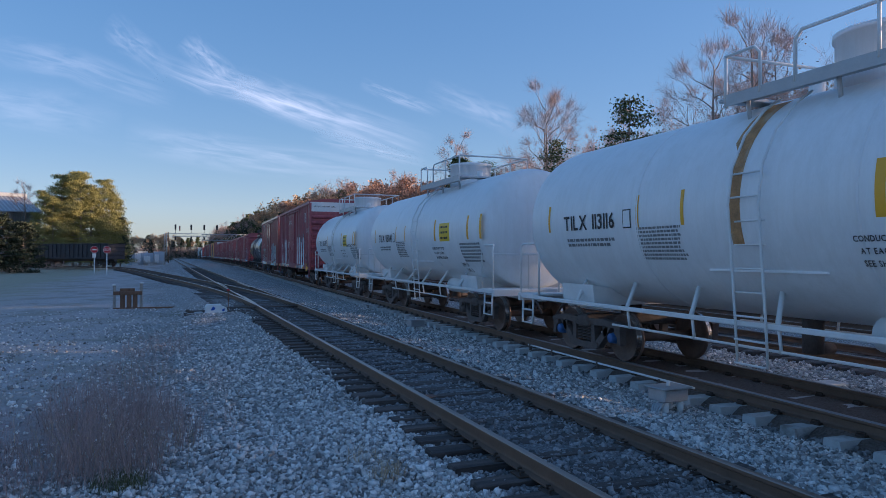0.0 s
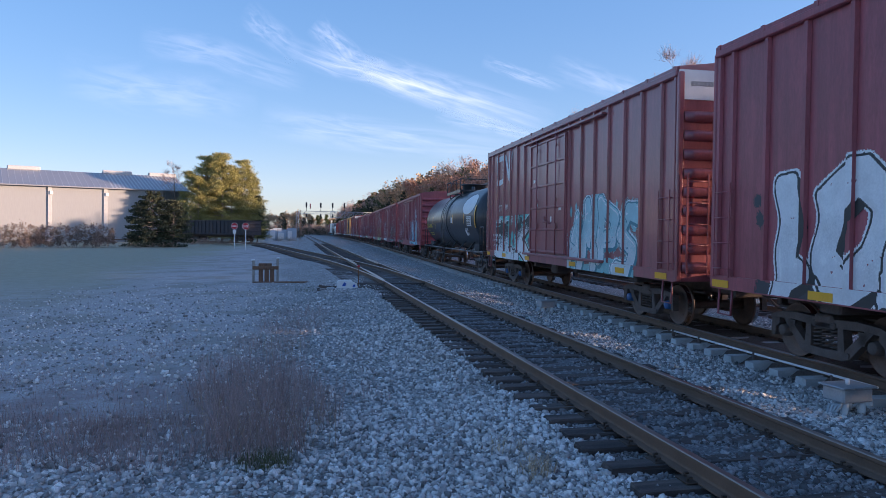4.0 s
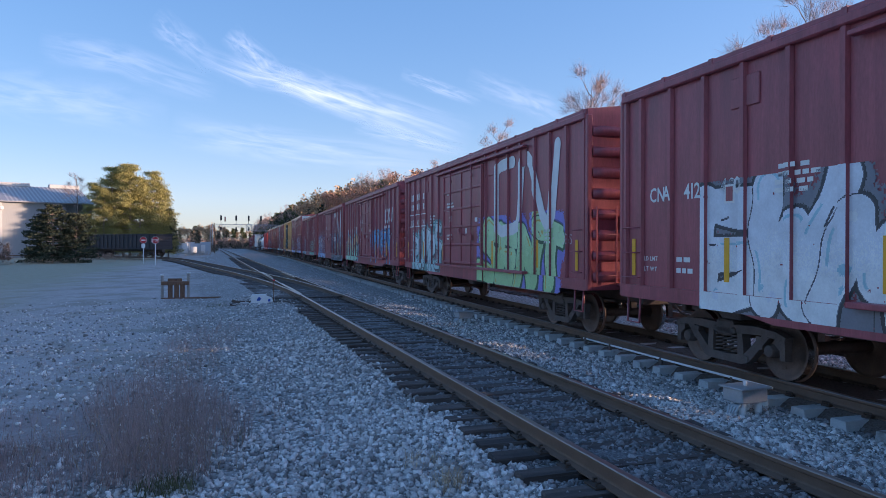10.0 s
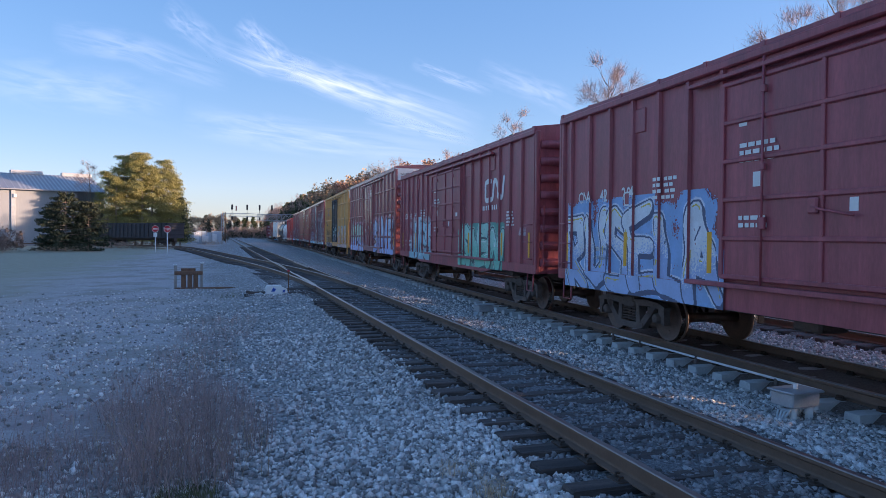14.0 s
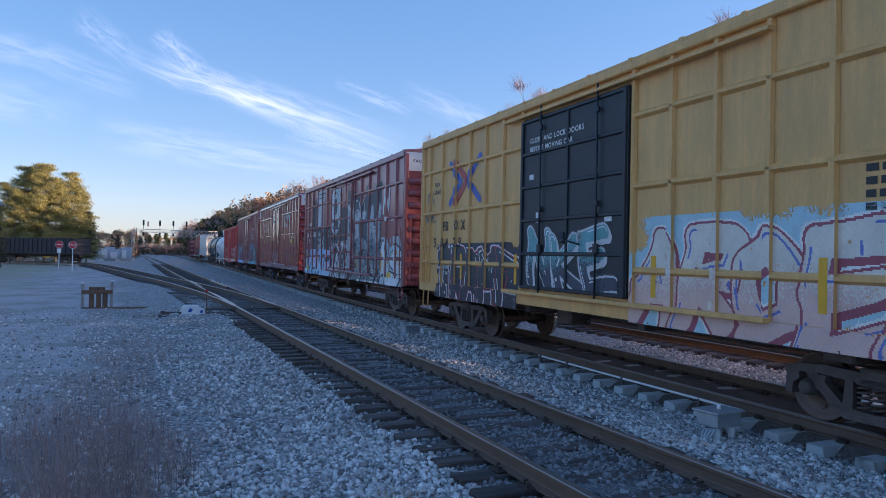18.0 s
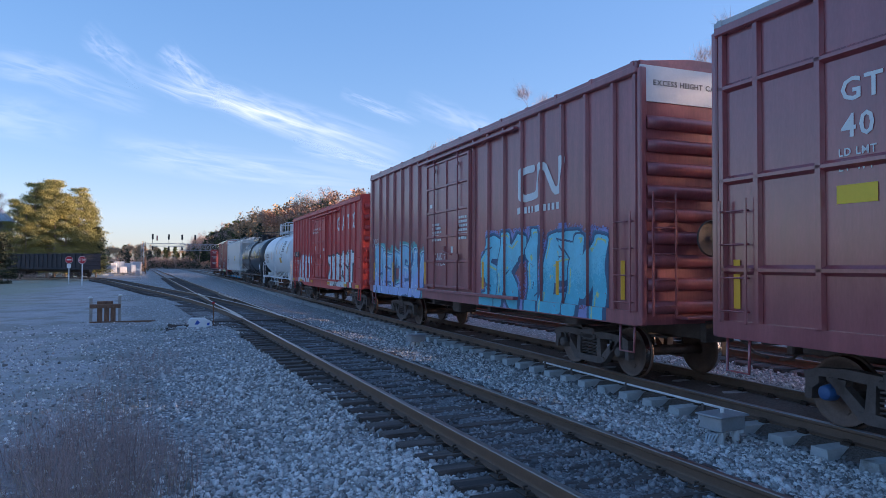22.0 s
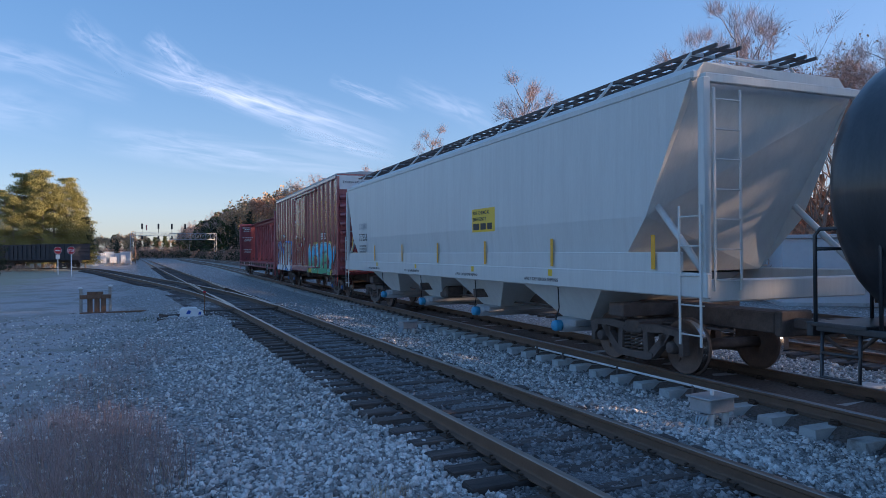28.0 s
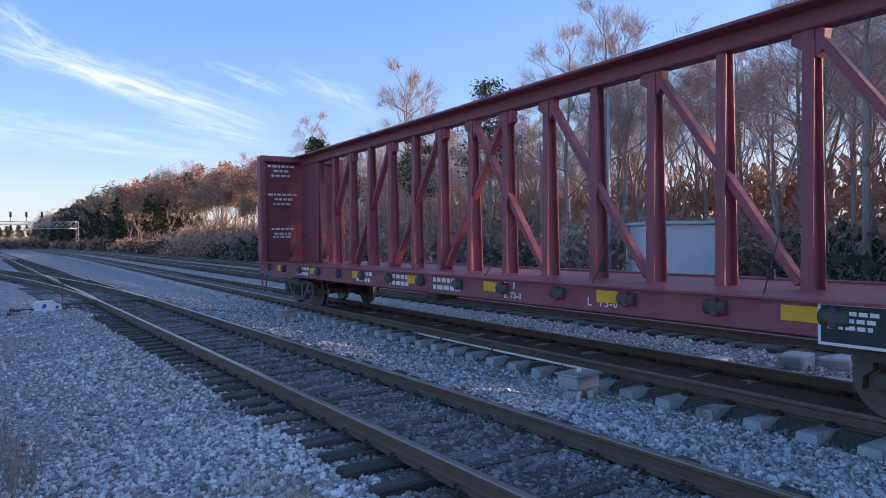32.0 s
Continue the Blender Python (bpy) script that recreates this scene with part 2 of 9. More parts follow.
M = {
    "boxcar_red": paint("boxcar_red", (0.37, 0.088, 0.105), 0.42, vary=0.3, grime=(0.24, 0.064, 0.074), stain=(0.27, 0.07, 0.08), stain_at=0.6, stretch=(1, 1, 0.25), bump=0.004),
    "boxcar_brown": paint("boxcar_brown", (0.37, 0.105, 0.112), 0.38, vary=0.26, grime=(0.25, 0.078, 0.083), stain=(0.26, 0.078, 0.08), stain_at=0.6, stretch=(1, 1, 0.25), bump=0.003, coat=0.45),
    "boxcar_gloss": paint("boxcar_gloss", (0.34, 0.078, 0.084), 0.2, grime=(0.26, 0.065, 0.068), stain=(0.20, 0.056, 0.058), stain_at=0.66, stretch=(1, 1, 0.3), bump=0.001, spec=0.8, coat=0.6),
    "boxcar_bright": paint("boxcar_bright", (0.64, 0.095, 0.085), 0.45, grime=(0.48, 0.08, 0.072), stain=(0.45, 0.075, 0.065), stain_at=0.62, stretch=(1, 1, 0.25), bump=0.004, spec=0.35),
    "boxcar_yellow": paint("boxcar_yellow", (0.80, 0.44, 0.15), 0.5, grime=(0.62, 0.35, 0.14), stain=(0.52, 0.30, 0.11), stain_at=0.64, stretch=(1, 1, 0.25), bump=0.004),
    "door_slate": paint("door_slate", (0.020, 0.026, 0.034), 0.5, stain=(0.05, 0.05, 0.055), bump=0.004),
    "tank_white": paint("tank_white", (0.85, 0.85, 0.85), 0.38, vary=0.05, grime=(0.77, 0.76, 0.74), stain=(0.72, 0.69, 0.65), stain_at=0.66, stretch=(1, 1, 0.4), bump=0.003),
    "tank_black": paint("tank_black", (0.032, 0.033, 0.037), 0.42, vary=0.35, grime=(0.055, 0.055, 0.058), stain=(0.075, 0.072, 0.07), stain_at=0.58, stretch=(1, 1, 0.4), bump=0.003, coat=0.35),
    "hopper_grey": paint("hopper_grey", (0.66, 0.67, 0.65), 0.42, vary=0.06, grime=(0.58, 0.58, 0.56), stain=(0.50, 0.49, 0.46), stain_at=0.66, stretch=(1, 1, 0.2), bump=0.003),
    "flatcar_red": paint("flatcar_red", (0.31, 0.088, 0.10), 0.5, stain=(0.22, 0.072, 0.08), stain_at=0.6, bump=0.004, spec=0.35),
    "white_paint": paint("white_paint", (0.78, 0.78, 0.77), 0.5, vary=0.08, bump=0.003),
    "light_grey": paint("light_grey", (0.48, 0.49, 0.50), 0.5, vary=0.1, bump=0.003),
    "yellow_paint": paint("yellow_paint", (0.86, 0.43, 0.02), 0.4, vary=0.08, bump=0.001),
    "decal_yellow": paint("decal_yellow", (0.84, 0.56, 0.03), 0.4, vary=0.06, bump=0.0),
    "decal_white": paint("decal_white", (0.80, 0.80, 0.78), 0.5, vary=0.08, bump=0.0),
    "fine_print": paint("fine_print", (0.22, 0.22, 0.225), 0.5, vary=0.2, bump=0.0),
    "decal_black": paint("decal_black", (0.020, 0.020, 0.022), 0.5, vary=0.1, bump=0.0),
    "decal_gold": paint("decal_gold", (0.70, 0.56, 0.06), 0.5, vary=0.08, bump=0.0),
    "decal_red": paint("decal_red", (0.45, 0.03, 0.04), 0.4, vary=0.08, bump=0.0),
    "decal_blue": paint("decal_blue", (0.02, 0.09, 0.42), 0.4, vary=0.08, bump=0.0),
    "undercarriage": paint("undercarriage", (0.11, 0.085, 0.076), 0.75, vary=0.35, scale=6, stain=(0.13, 0.085, 0.062), bump=0.01),
    "wheel_steel": paint("wheel_steel", (0.15, 0.10, 0.08), 0.55, metal=0.2, vary=0.3, scale=5, stain=(0.19, 0.11, 0.075), bump=0.004),
    "tread_steel": paint("tread_steel", (0.45, 0.44, 0.43), 0.25, metal=1.0, vary=0.1, bump=0.0),
    "bearing_blue": paint("bearing_blue", (0.04, 0.12, 0.30), 0.5, vary=0.1, bump=0.0),
    "rust": paint("rust", (0.20, 0.075, 0.028), 0.85, vary=0.3, scale=8, stain=(0.10, 0.045, 0.02), bump=0.006),
    "rail_side": paint("rail_side", (0.17, 0.105, 0.072), 0.75, metal=0.1, vary=0.2, scale=4, stain=(0.11, 0.072, 0.055), bump=0.004),
    "rail_head": paint("rail_head", (0.30, 0.29, 0.29), 0.35, metal=0.9, vary=0.15, scale=2, stain=(0.16, 0.12, 0.10), stain_at=0.58, bump=0.001, stretch=(1, 0.1, 1)),
    "rail_rusty": paint("rail_rusty", (0.30, 0.235, 0.20), 0.34, metal=0.75, vary=0.2, scale=2, stain=(0.19, 0.135, 0.11), stain_at=0.6, bump=0.001, stretch=(1, 0.1, 1)),
    "tie_wood": paint("tie_wood", (0.105, 0.082, 0.072), 0.9, vary=0.45, scale=5, fine=60, stain=(0.045, 0.036, 0.033), stain_at=0.5, stretch=(0.35, 3, 3), bump=0.02),
    "tie_concrete": paint("tie_concrete", (0.50, 0.50, 0.49), 0.9, vary=0.2, scale=4, fine=70, stain=(0.22, 0.20, 0.18), stain_at=0.55, bump=0.01),
    "clip_steel": paint("clip_steel", (0.07, 0.045, 0.032), 0.7, metal=0.3, vary=0.3, bump=0.003),
    "galvanised": paint("galvanised", (0.42, 0.44, 0.46), 0.5, metal=0.4, vary=0.15, bump=0.003),
    "timber_pale": paint("timber_pale", (0.34, 0.31, 0.28), 0.9, vary=0.3, scale=5, stain=(0.18, 0.15, 0.12), stretch=(3, 3, 0.4), bump=0.02),
    "timber_old": paint("timber_old", (0.20, 0.11, 0.07), 0.9, vary=0.35, scale=5, stain=(0.05, 0.035, 0.03), stretch=(3, 3, 0.4), bump=0.02),
    "stone": paint("stone", (0.54, 0.505, 0.478), 0.85, vary=0.34, scale=14, fine=90, bump=0.006, island=0.66),
    "dirty_stone": paint("dirty_stone", (0.235, 0.22, 0.215), 0.9, vary=0.35, scale=14, fine=90, bump=0.006, island=0.6),
    "sign_red": paint("sign_red", (0.50, 0.020, 0.035), 0.4, vary=0.05, bump=0.0),
}

# ---- the line of the tracks ----
TRACK_Y = [-80, -40, 9, 22, 40, 60, 80, 110, 150, 220, 300, 450, 900]
TRACK_X = [2.0, 2.9, 4.46, 4.92, 5.55, 6.35, 7.2, 8.4, 9.6, 10.9, 11.6, 12.6, 15.0]
_dy = np.arange(-120.0, 1000.0, 1.0)
_dx = np.convolve(np.pad(np.interp(_dy, TRACK_Y, TRACK_X), 10, mode="edge"), np.ones(21) / 21, "valid")


def main_x(y):
    """The middle of the track that the train runs on."""
    return float(np.interp(y, _dy, _dx))


MAIN_Z = -0.05
EAST = 4.75      # from the train's track to the next one behind it


# ---- the train's motion ----
SPEED = 11.2
MOVES = []


def place_on_track(mid, half):
    """The pose of a car whose trucks stand half before and behind mid."""
    a, b = mid - half, mid + half
    xa, xb = main_x(a), main_x(b)
    return pose((xa + xb) / 2, mid, MAIN_Z, 0, 0, -math.degrees(math.atan2(xb - xa, b - a)))

# ---- lettering ----
GLYPHS = {}


def make_glyphs():
    for ch in "ABCDEFGHIJKLMNOPQRSTUVWXYZ0123456789abcdefghijklmnopqrstuvwxyz-.:&":
        cu = bpy.data.curves.new("glyph", "FONT")
        cu.body, cu.size, cu.resolution_u, cu.offset = ch, 1.0, 2, 0.018
        ob = new("glyph", cu)
        me = bpy.data.meshes.new_from_object(ob.evaluated_get(bpy.context.evaluated_depsgraph_get()))
        vs = [tuple(v.co) for v in me.vertices]
        fs = [tuple(p.vertices) for p in me.polygons]
        xs = [v[0] for v in vs] or [0]
        GLYPHS[ch] = (vs, fs, min(xs), max(xs))
        bpy.data.objects.remove(ob)
        bpy.data.curves.remove(cu)
        bpy.data.meshes.remove(me)


make_glyphs()


def letters(body, height, squeeze=1.0, gap=0.11):
    """Characters as flat shapes: a list of (vertices, faces), and the line's width. The capitals are height tall."""
    k, x, out = height / 0.72, 0.0, []
    for ch in body:
        if ch == " ":
            x += 0.38 * k * squeeze
            continue
        vs, fs, a, b = GLYPHS[ch]
        out.append(([(x + (v[0] - a) * k * squeeze, v[1] * k) for v in vs], fs))
        x += (b - a + gap) * k * squeeze
    return out, x


class Side:
    """The near side of a car: y runs along it, out(y) is how far its skin stands out from the middle."""

    door = None

    def __init__(self, skin, proud=0.0, posts=(), width=0.1):
        self.skin, self.proud, self.posts, self.width = skin, proud, list(posts), width

    def out(self, y0, y1):
        if self.door and y0 > self.door[0] and y1 < self.door[1]:
            return 1.592
        for p in self.posts:
            if y1 > p - self.width / 2 and y0 < p + self.width / 2:
                return self.skin + self.proud
        return self.skin

    def cuts(self):
        return sorted([c for p in self.posts for c in (p - self.width / 2, p + self.width / 2)] + list(self.door or ()))


def stencil(car, side, body, left, z, height, material, width=None, lift=0.004, name="lettering", squeeze=1.0):
    """Painted words on the near side; left is where they begin, at the end away from the camera's right."""
    chars, w = letters(body, height, squeeze)
    k = width / w if width else 1.0
    g = Geo()
    for vs, fs in chars:
        ys = [left - v[0] * k for v in vs]
        x = -(side.out(min(ys), max(ys)) + lift)
        g.add([(x, left - v[0] * k, z + v[1]) for v in vs], fs)
    if g.v:
        tagged(part(name, g, material, car), kind="stuff")


def lines(car, side, left, top, width, rows, height, material, lift=0.004, wide=2.4):
    """Small print that cannot be read: plain bars of its size."""
    g, r = Geo(), np.random.default_rng(int(abs(left * 1000 + top * 77 + rows)))
    for i in range(rows):
        z = top - i * height * 1.7
        y = left
        while y > left - width * r.uniform(0.75, 1.0):
            w = min(r.uniform(0.5, 1.0) * wide * height, 0.4)
            x = -(side.out(y - w, y) + lift)
            g.add([(x, y, z - height), (x, y - w, z - height), (x, y - w, z), (x, y, z)], [(0, 1, 2, 3)])
            y -= w + height * 0.5
    tagged(part("small_print", g, material, car), kind="stuff")


def panel(car, side, left, top, width, height, material, name="decal", lift=0.005):
    x = -(side.out(left - width, left) + lift)
    part(name, Geo().add([(x, left, top - height), (x, left - width, top - height), (x, left - width, top), (x, left, top)], [(0, 1, 2, 3)]), material, car)


def segs(lines_):
    return [(a, b) for ln in lines_ for a, b in zip(ln[:-1], ln[1:])]


def dist(X, Z, a, b):
    ax, az, bx, bz = a[0], a[1], b[0], b[1]
    dx, dz = bx - ax, bz - az
    t = np.clip(((X - ax) * dx + (Z - az) * dz) / max(dx * dx + dz * dz, 1e-9), 0, 1)
    return np.hypot(X - ax - t * dx, Z - az - t * dz)


def raster(side, left, z0, idx, dx, dz, lift=0.004):
    """Turns a grid of colour numbers (0: bare) into flat strips that follow the side's posts."""
    g = Geo()
    cuts = side.cuts()
    nz, nx = idx.shape
    for r in range(nz):
        row = idx[r]
        ch = np.flatnonzero(np.diff(row)) + 1
        st, en = np.concatenate([[0], ch]), np.concatenate([ch, [nx]])
        za, zb = z0 + r * dz, z0 + (r + 1) * dz
        for a, b in zip(st, en):
            c = int(row[a])
            if c == 0:
                continue
            y1, y0 = left - a * dx, left - b * dx
            marks = [y0] + [q for q in cuts if y0 < q < y1] + [y1]
            for p, q in zip(marks[:-1], marks[1:]):
                x = -(max(side.out(p + 1e-4, q - 1e-4), 1.56 if za < 1.2 else 0) + lift)
                g.add([(x, q, za), (x, p, za), (x, p, zb), (x, q, zb)], [(0, 1, 2, 3)], mat=c - 1)
    return g


# letters as strokes in a unit square
STROKE_FONT = {
    "A": [[(0, 0), (0.42, 1), (0.9, 0)], [(0.2, 0.38), (0.72, 0.38)]],
    "C": [[(0.9, 0.85), (0.35, 1), (0.05, 0.55), (0.3, 0), (0.9, 0.15)]],
    "D": [[(0.1, 0), (0.05, 1), (0.65, 0.85), (0.85, 0.45), (0.6, 0.05), (0.1, 0)]],
    "E": [[(0.85, 0.95), (0.05, 1), (0.1, 0), (0.9, 0.05)], [(0.1, 0.52), (0.7, 0.52)]],
    "F": [[(0.9, 0.92), (0.05, 1), (0.12, 0)], [(0.1, 0.5), (0.7, 0.55)]],
    "G": [[(0.9, 0.88), (0.3, 1), (0.05, 0.5), (0.3, 0), (0.85, 0.08), (0.85, 0.45), (0.5, 0.45)]],
    "H": [[(0.1, 0), (0.05, 1)], [(0.85, 0), (0.8, 1)], [(0.1, 0.48), (0.85, 0.52)]],
    "I": [[(0.5, 0), (0.45, 1)]],
    "J": [[(0.75, 1), (0.7, 0.1), (0.3, 0), (0.05, 0.3)]],
    "K": [[(0.1, 0), (0.05, 1)], [(0.85, 1), (0.15, 0.5), (0.9, 0)]],
    "L": [[(0.1, 1), (0.15, 0.05), (0.9, 0.05)]],
    "M": [[(0.02, 0), (0.1, 1), (0.45, 0.35), (0.8, 1), (0.95, 0)]],
    "N": [[(0.05, 0), (0.08, 1), (0.8, 0.05), (0.88, 1)]],
    "O": [[(0.45, 0), (0.05, 0.3), (0.08, 0.75), (0.5, 1), (0.88, 0.7), (0.85, 0.25), (0.45, 0)]],
    "P": [[(0.12, 0), (0.05, 1), (0.8, 0.9), (0.8, 0.5), (0.1, 0.42)]],
    "R": [[(0.1, 0), (0.05, 1), (0.8, 0.9), (0.75, 0.55), (0.12, 0.45), (0.9, 0)]],
    "S": [[(0.88, 0.88), (0.35, 1), (0.08, 0.7), (0.82, 0.42), (0.7, 0.05), (0.05, 0.08)]],
    "T": [[(0.5, 0), (0.45, 0.95)], [(0.0, 0.98), (0.95, 0.92)]],
    "U": [[(0.08, 1), (0.1, 0.2), (0.45, 0), (0.82, 0.2), (0.85, 1)]],
    "V": [[(0.02, 1), (0.42, 0), (0.9, 1)]],
    "W": [[(0.0, 1), (0.2, 0), (0.48, 0.65), (0.72, 0), (0.98, 1)]],
    "Y": [[(0.05, 1), (0.42, 0.5), (0.85, 1)], [(0.42, 0.5), (0.35, 0)]],
    "Z": [[(0.05, 0.95), (0.88, 0.98), (0.08, 0.05), (0.92, 0.02)]],
}
PAINTS = {}


def spray(c):
    c = tuple(c)
    if c not in PAINTS:
        PAINTS[c] = paint("spray_paint", c, 0.5, vary=0.14, scale=2.5, fine=30, bump=0.0)
    return PAINTS[c]


def graffiti(car, side, left, width, z0, z1, colors, word, seed, cloud=0.12, line=0.035, fat=0.15, sharp=2.0, depth=0.07, fade=0.0, puffs=10, bare=False, label=""):
    """A sprayed word: colors are cloud, halo, outline, low fill, high fill, shine. cloud is how far paint spreads round the
    letters, sharp squares their corners, depth is the thrown edge below them, fade darkens their feet, bare leaves the ground out."""
    r = np.random.default_rng(seed)
    dx, dz = 0.0125, 0.016
    nx, nz = int(width / dx), int((z1 - z0) * 1.16 / dz)
    X, Z = np.meshgrid((np.arange(nx) + .5) * dx, (np.arange(nz) + .5) * dz)
    H = z1 - z0
    n = len(word)
    cw = (width - 0.25) / n
    wx = 0.10 * cw * np.sin(2.6 * Z / H + seed) + 0.04 * np.sin(7.0 * Z + seed)
    wz = 0.05 * H * np.sin(2.2 * X / cw + seed * 1.7)
    base = fat * 1.3 * min(cw, 0.78 * H)
    per = []
    for i, chr_ in enumerate(word):
        sx, sz = cw * r.uniform(1.02, 1.22), H * r.uniform(0.72, 0.88)
        ox, oz, lean = 0.10 + i * cw + r.uniform(-0.05, 0.03) * cw, H * r.uniform(0.05, 0.13), r.uniform(-0.16, 0.22) * cw
        one = np.full_like(X, 9.0)
        for q in STROKE_FONT[chr_]:
            pts = [(ox + (p[0] + r.normal(0, 0.04)) * sx * 0.86 + lean * p[1], oz + (p[1] + r.normal(0, 0.035)) * sz) for p in q]
            # the last leg of a stroke runs on into a point
            if r.uniform() < 0.55:
                a_, b_ = pts[-2], pts[-1]
                pts[-1] = (b_[0] + 0.22 * (b_[0] - a_[0]), b_[1] + 0.16 * (b_[1] - a_[1]))
            for a_, b_ in zip(pts[:-1], pts[1:]):
                ex, ez = b_[0] - a_[0], b_[1] - a_[1]
                U, V = X + wx, Z + wz
                t = np.clip(((U - a_[0]) * ex + (V - a_[1]) * ez) / max(ex * ex + ez * ez, 1e-9), 0, 1)
                px, pz = np.abs(U - a_[0] - t * ex), np.abs(V - a_[1] - t * ez)
                k = r.uniform(-0.3, 0.3)
                one = np.minimum(one, (px ** sharp + pz ** sharp) ** (1 / sharp) - base * k * (t - 0.5))
        # a spur thrown out from the letter, narrowing to a tip
        for _ in range(1 if sharp > 2.5 else 0):
            ax, az = ox + r.uniform(0.1, 0.8) * sx, oz + r.choice([0.1, 0.9]) * sz
            ex, ez = r.normal(0, 0.35) * cw, (0.22 if az > H * 0.5 else -0.2) * H
            t = np.clip(((X - ax) * ex + (Z - az) * ez) / (ex * ex + ez * ez), 0, 1)
            one = np.minimum(one, np.hypot(X - ax - t * ex, Z - az - t * ez) + base * 1.1 * t)
        per.append(one)
    d = np.minimum.reduce(per)
    specks = np.kron(r.uniform(-1, 1, (nz // 2 + 1, nx // 2 + 1)), np.ones((2, 2)))[:nz, :nx]
    fine = r.uniform(-1, 1, (nz, nx))
    lump = 0.5 + 0.5 * np.sin(X * 3.7 + 2 * np.sin(Z * 2.9 + seed)) * np.sin(Z * 4.3 + 1.5 * np.sin(X * 2.3 + seed))
    idx = np.zeros(X.shape, int)
    if not bare:
        reach = base + cloud * (0.45 + 1.1 * lump) + 0.05 * specks * (cloud > 0.05) + 0.03 * fine
        low = (Z < H * (0.16 + 0.06 * np.sin(2.3 * X + seed))) & (X > 0.12) & (X < width - 0.12)
        idx = np.where((d < reach) | (low & (d < base + 0.22 * H + 0.06 * specks)), 1, 0)
        for _ in range(puffs):
            px, pz = r.uniform(0.1, width - 0.1), H * r.uniform(0.55, 1.08)
            q = r.uniform(0.03, 0.15)
            idx = np.where(np.hypot(X - px, (Z - pz) * r.uniform(0.6, 1.0)) < q + 0.02 * fine, 1, idx)
    idx = np.where(d < base + line + 0.032 + 0.008 * fine, 2, idx)
    for i, one in enumerate(per):
        if depth > 0:
            for k in (0.35, 0.7, 1.0):
                sh, sv = int(depth * k / dx), int(depth * k / dz)
                m_ = np.zeros_like(one) + 9.0
                m_[:nz - sv, sh:] = one[sv:, :nx - sh]
                idx = np.where(m_ < base + line * 0.6, 3, idx)
        tilt = 0.16 * np.sin(X * 2.4 + i) + 0.10 * specks + 0.16 * fine
        f = Z / H + tilt
        idx = np.where(one < base + line, 3, idx)
        fill = np.where(f > 0.5 + 0.12 * (-1) ** i, 5, 4)
        if fade > 0:
            fill = np.where(Z / H + 0.10 * fine + 0.05 * specks < fade, 3, fill)
        idx = np.where(one < base, fill, idx)
        # shine along the upper left of a stroke, and a cut or two
        sv = np.roll(np.roll(one, 2, 1), -3, 0)
        idx = np.where((one < base * 0.72) & (one > base * 0.56) & (sv > one) & (np.sin(3.1 * X + 5.3 * Z + i + seed) > 0.25), 6, idx)
        for _ in range(2):
            px, pz = r.uniform(i * cw, (i + 1) * cw), r.uniform(0.2, 0.9) * H
            e = dist(X, Z, (px, pz), (px + r.normal(0, 0.10), pz + r.normal(0, 0.16)))
            idx = np.where((e < 0.016) & (one < base * 0.9), r.choice([3, 6]), idx)
        for _ in range(3):
            px, pz, q = r.uniform(i * cw, (i + 1) * cw), r.uniform(0.1, 0.9) * H, r.uniform(0.015, 0.07)
            idx = np.where((np.hypot(X - px, Z - pz) < q + 0.015 * fine) & (one < base * 0.85), r.choice([4, 5, 6]), idx)
    # overspray, drips, and scuffs where the sheet shows through
    for _ in range(int(width * 2)):
        x0, z2 = r.uniform(0, width), r.uniform(0.1, 0.5) * H
        idx = np.where((np.abs(X - x0) < 0.007) & (Z < z2) & (Z > z2 - r.uniform(0.1, 0.3)) & (idx == 1), 2, idx)
    worn = np.sin(X * 9.1 + 3 * np.sin(Z * 6.3)) * np.sin(Z * 13.7 + 2 * np.sin(X * 5.1 + seed)) + 0.5 * specks
    idx = np.where((worn > 1.36) & (fine > -0.4), 0, idx)
    g = raster(side, left, z0, idx, dx, dz)
    tagged(part("graffiti", g, [spray(c) for c in colors], car, label), kind="stuff")


def tag(car, side, left, z, height, n, color, seed):
    """A scrawl of thin sprayed lines."""
    r = np.random.default_rng(seed)
    g = Geo()
    for i in range(n):
        for q in STROKE_FONT[r.choice(sorted(STROKE_FONT))]:
            ps = [(left - (i * 0.62 + p[0] * 0.55) * height, z + (p[1] + 0.06 * r.uniform(-1, 1)) * height) for p in q]
            for a, b in zip(ps[:-1], ps[1:]):
                dd = Vector((b[0] - a[0], b[1] - a[1]))
                nn = Vector((-dd.y, dd.x)).normalized() * (0.028 * height + 0.003)
                x = -(side.out(min(a[0], b[0]), max(a[0], b[0])) + 0.006)
                g.add([(x, a[0] + nn.x, a[1] + nn.y), (x, a[0] - nn.x, a[1] - nn.y), (x, b[0] - nn.x, b[1] - nn.y), (x, b[0] + nn.x, b[1] + nn.y)], [(0, 1, 2, 3)])
    tagged(part("graffiti", g, spray(color), car), kind="stuff")


def patches(r, shape, rows, cols):
    """Soft random values from 0 to 1, one cell for so many rows and columns."""
    nz, nx = shape
    a = r.uniform(0, 1, (nz // rows + 2, nx // cols + 2))
    z, x = np.arange(nz) / rows, np.arange(nx) / cols
    i, j = z.astype(int), x.astype(int)
    p, q = (z - i)[:, None], (x - j)[None, :]
    a0, a1 = a[i], a[i + 1]
    return (a0[:, j] * (1 - q) + a0[:, j + 1] * q) * (1 - p) + (a1[:, j] * (1 - q) + a1[:, j + 1] * q) * p


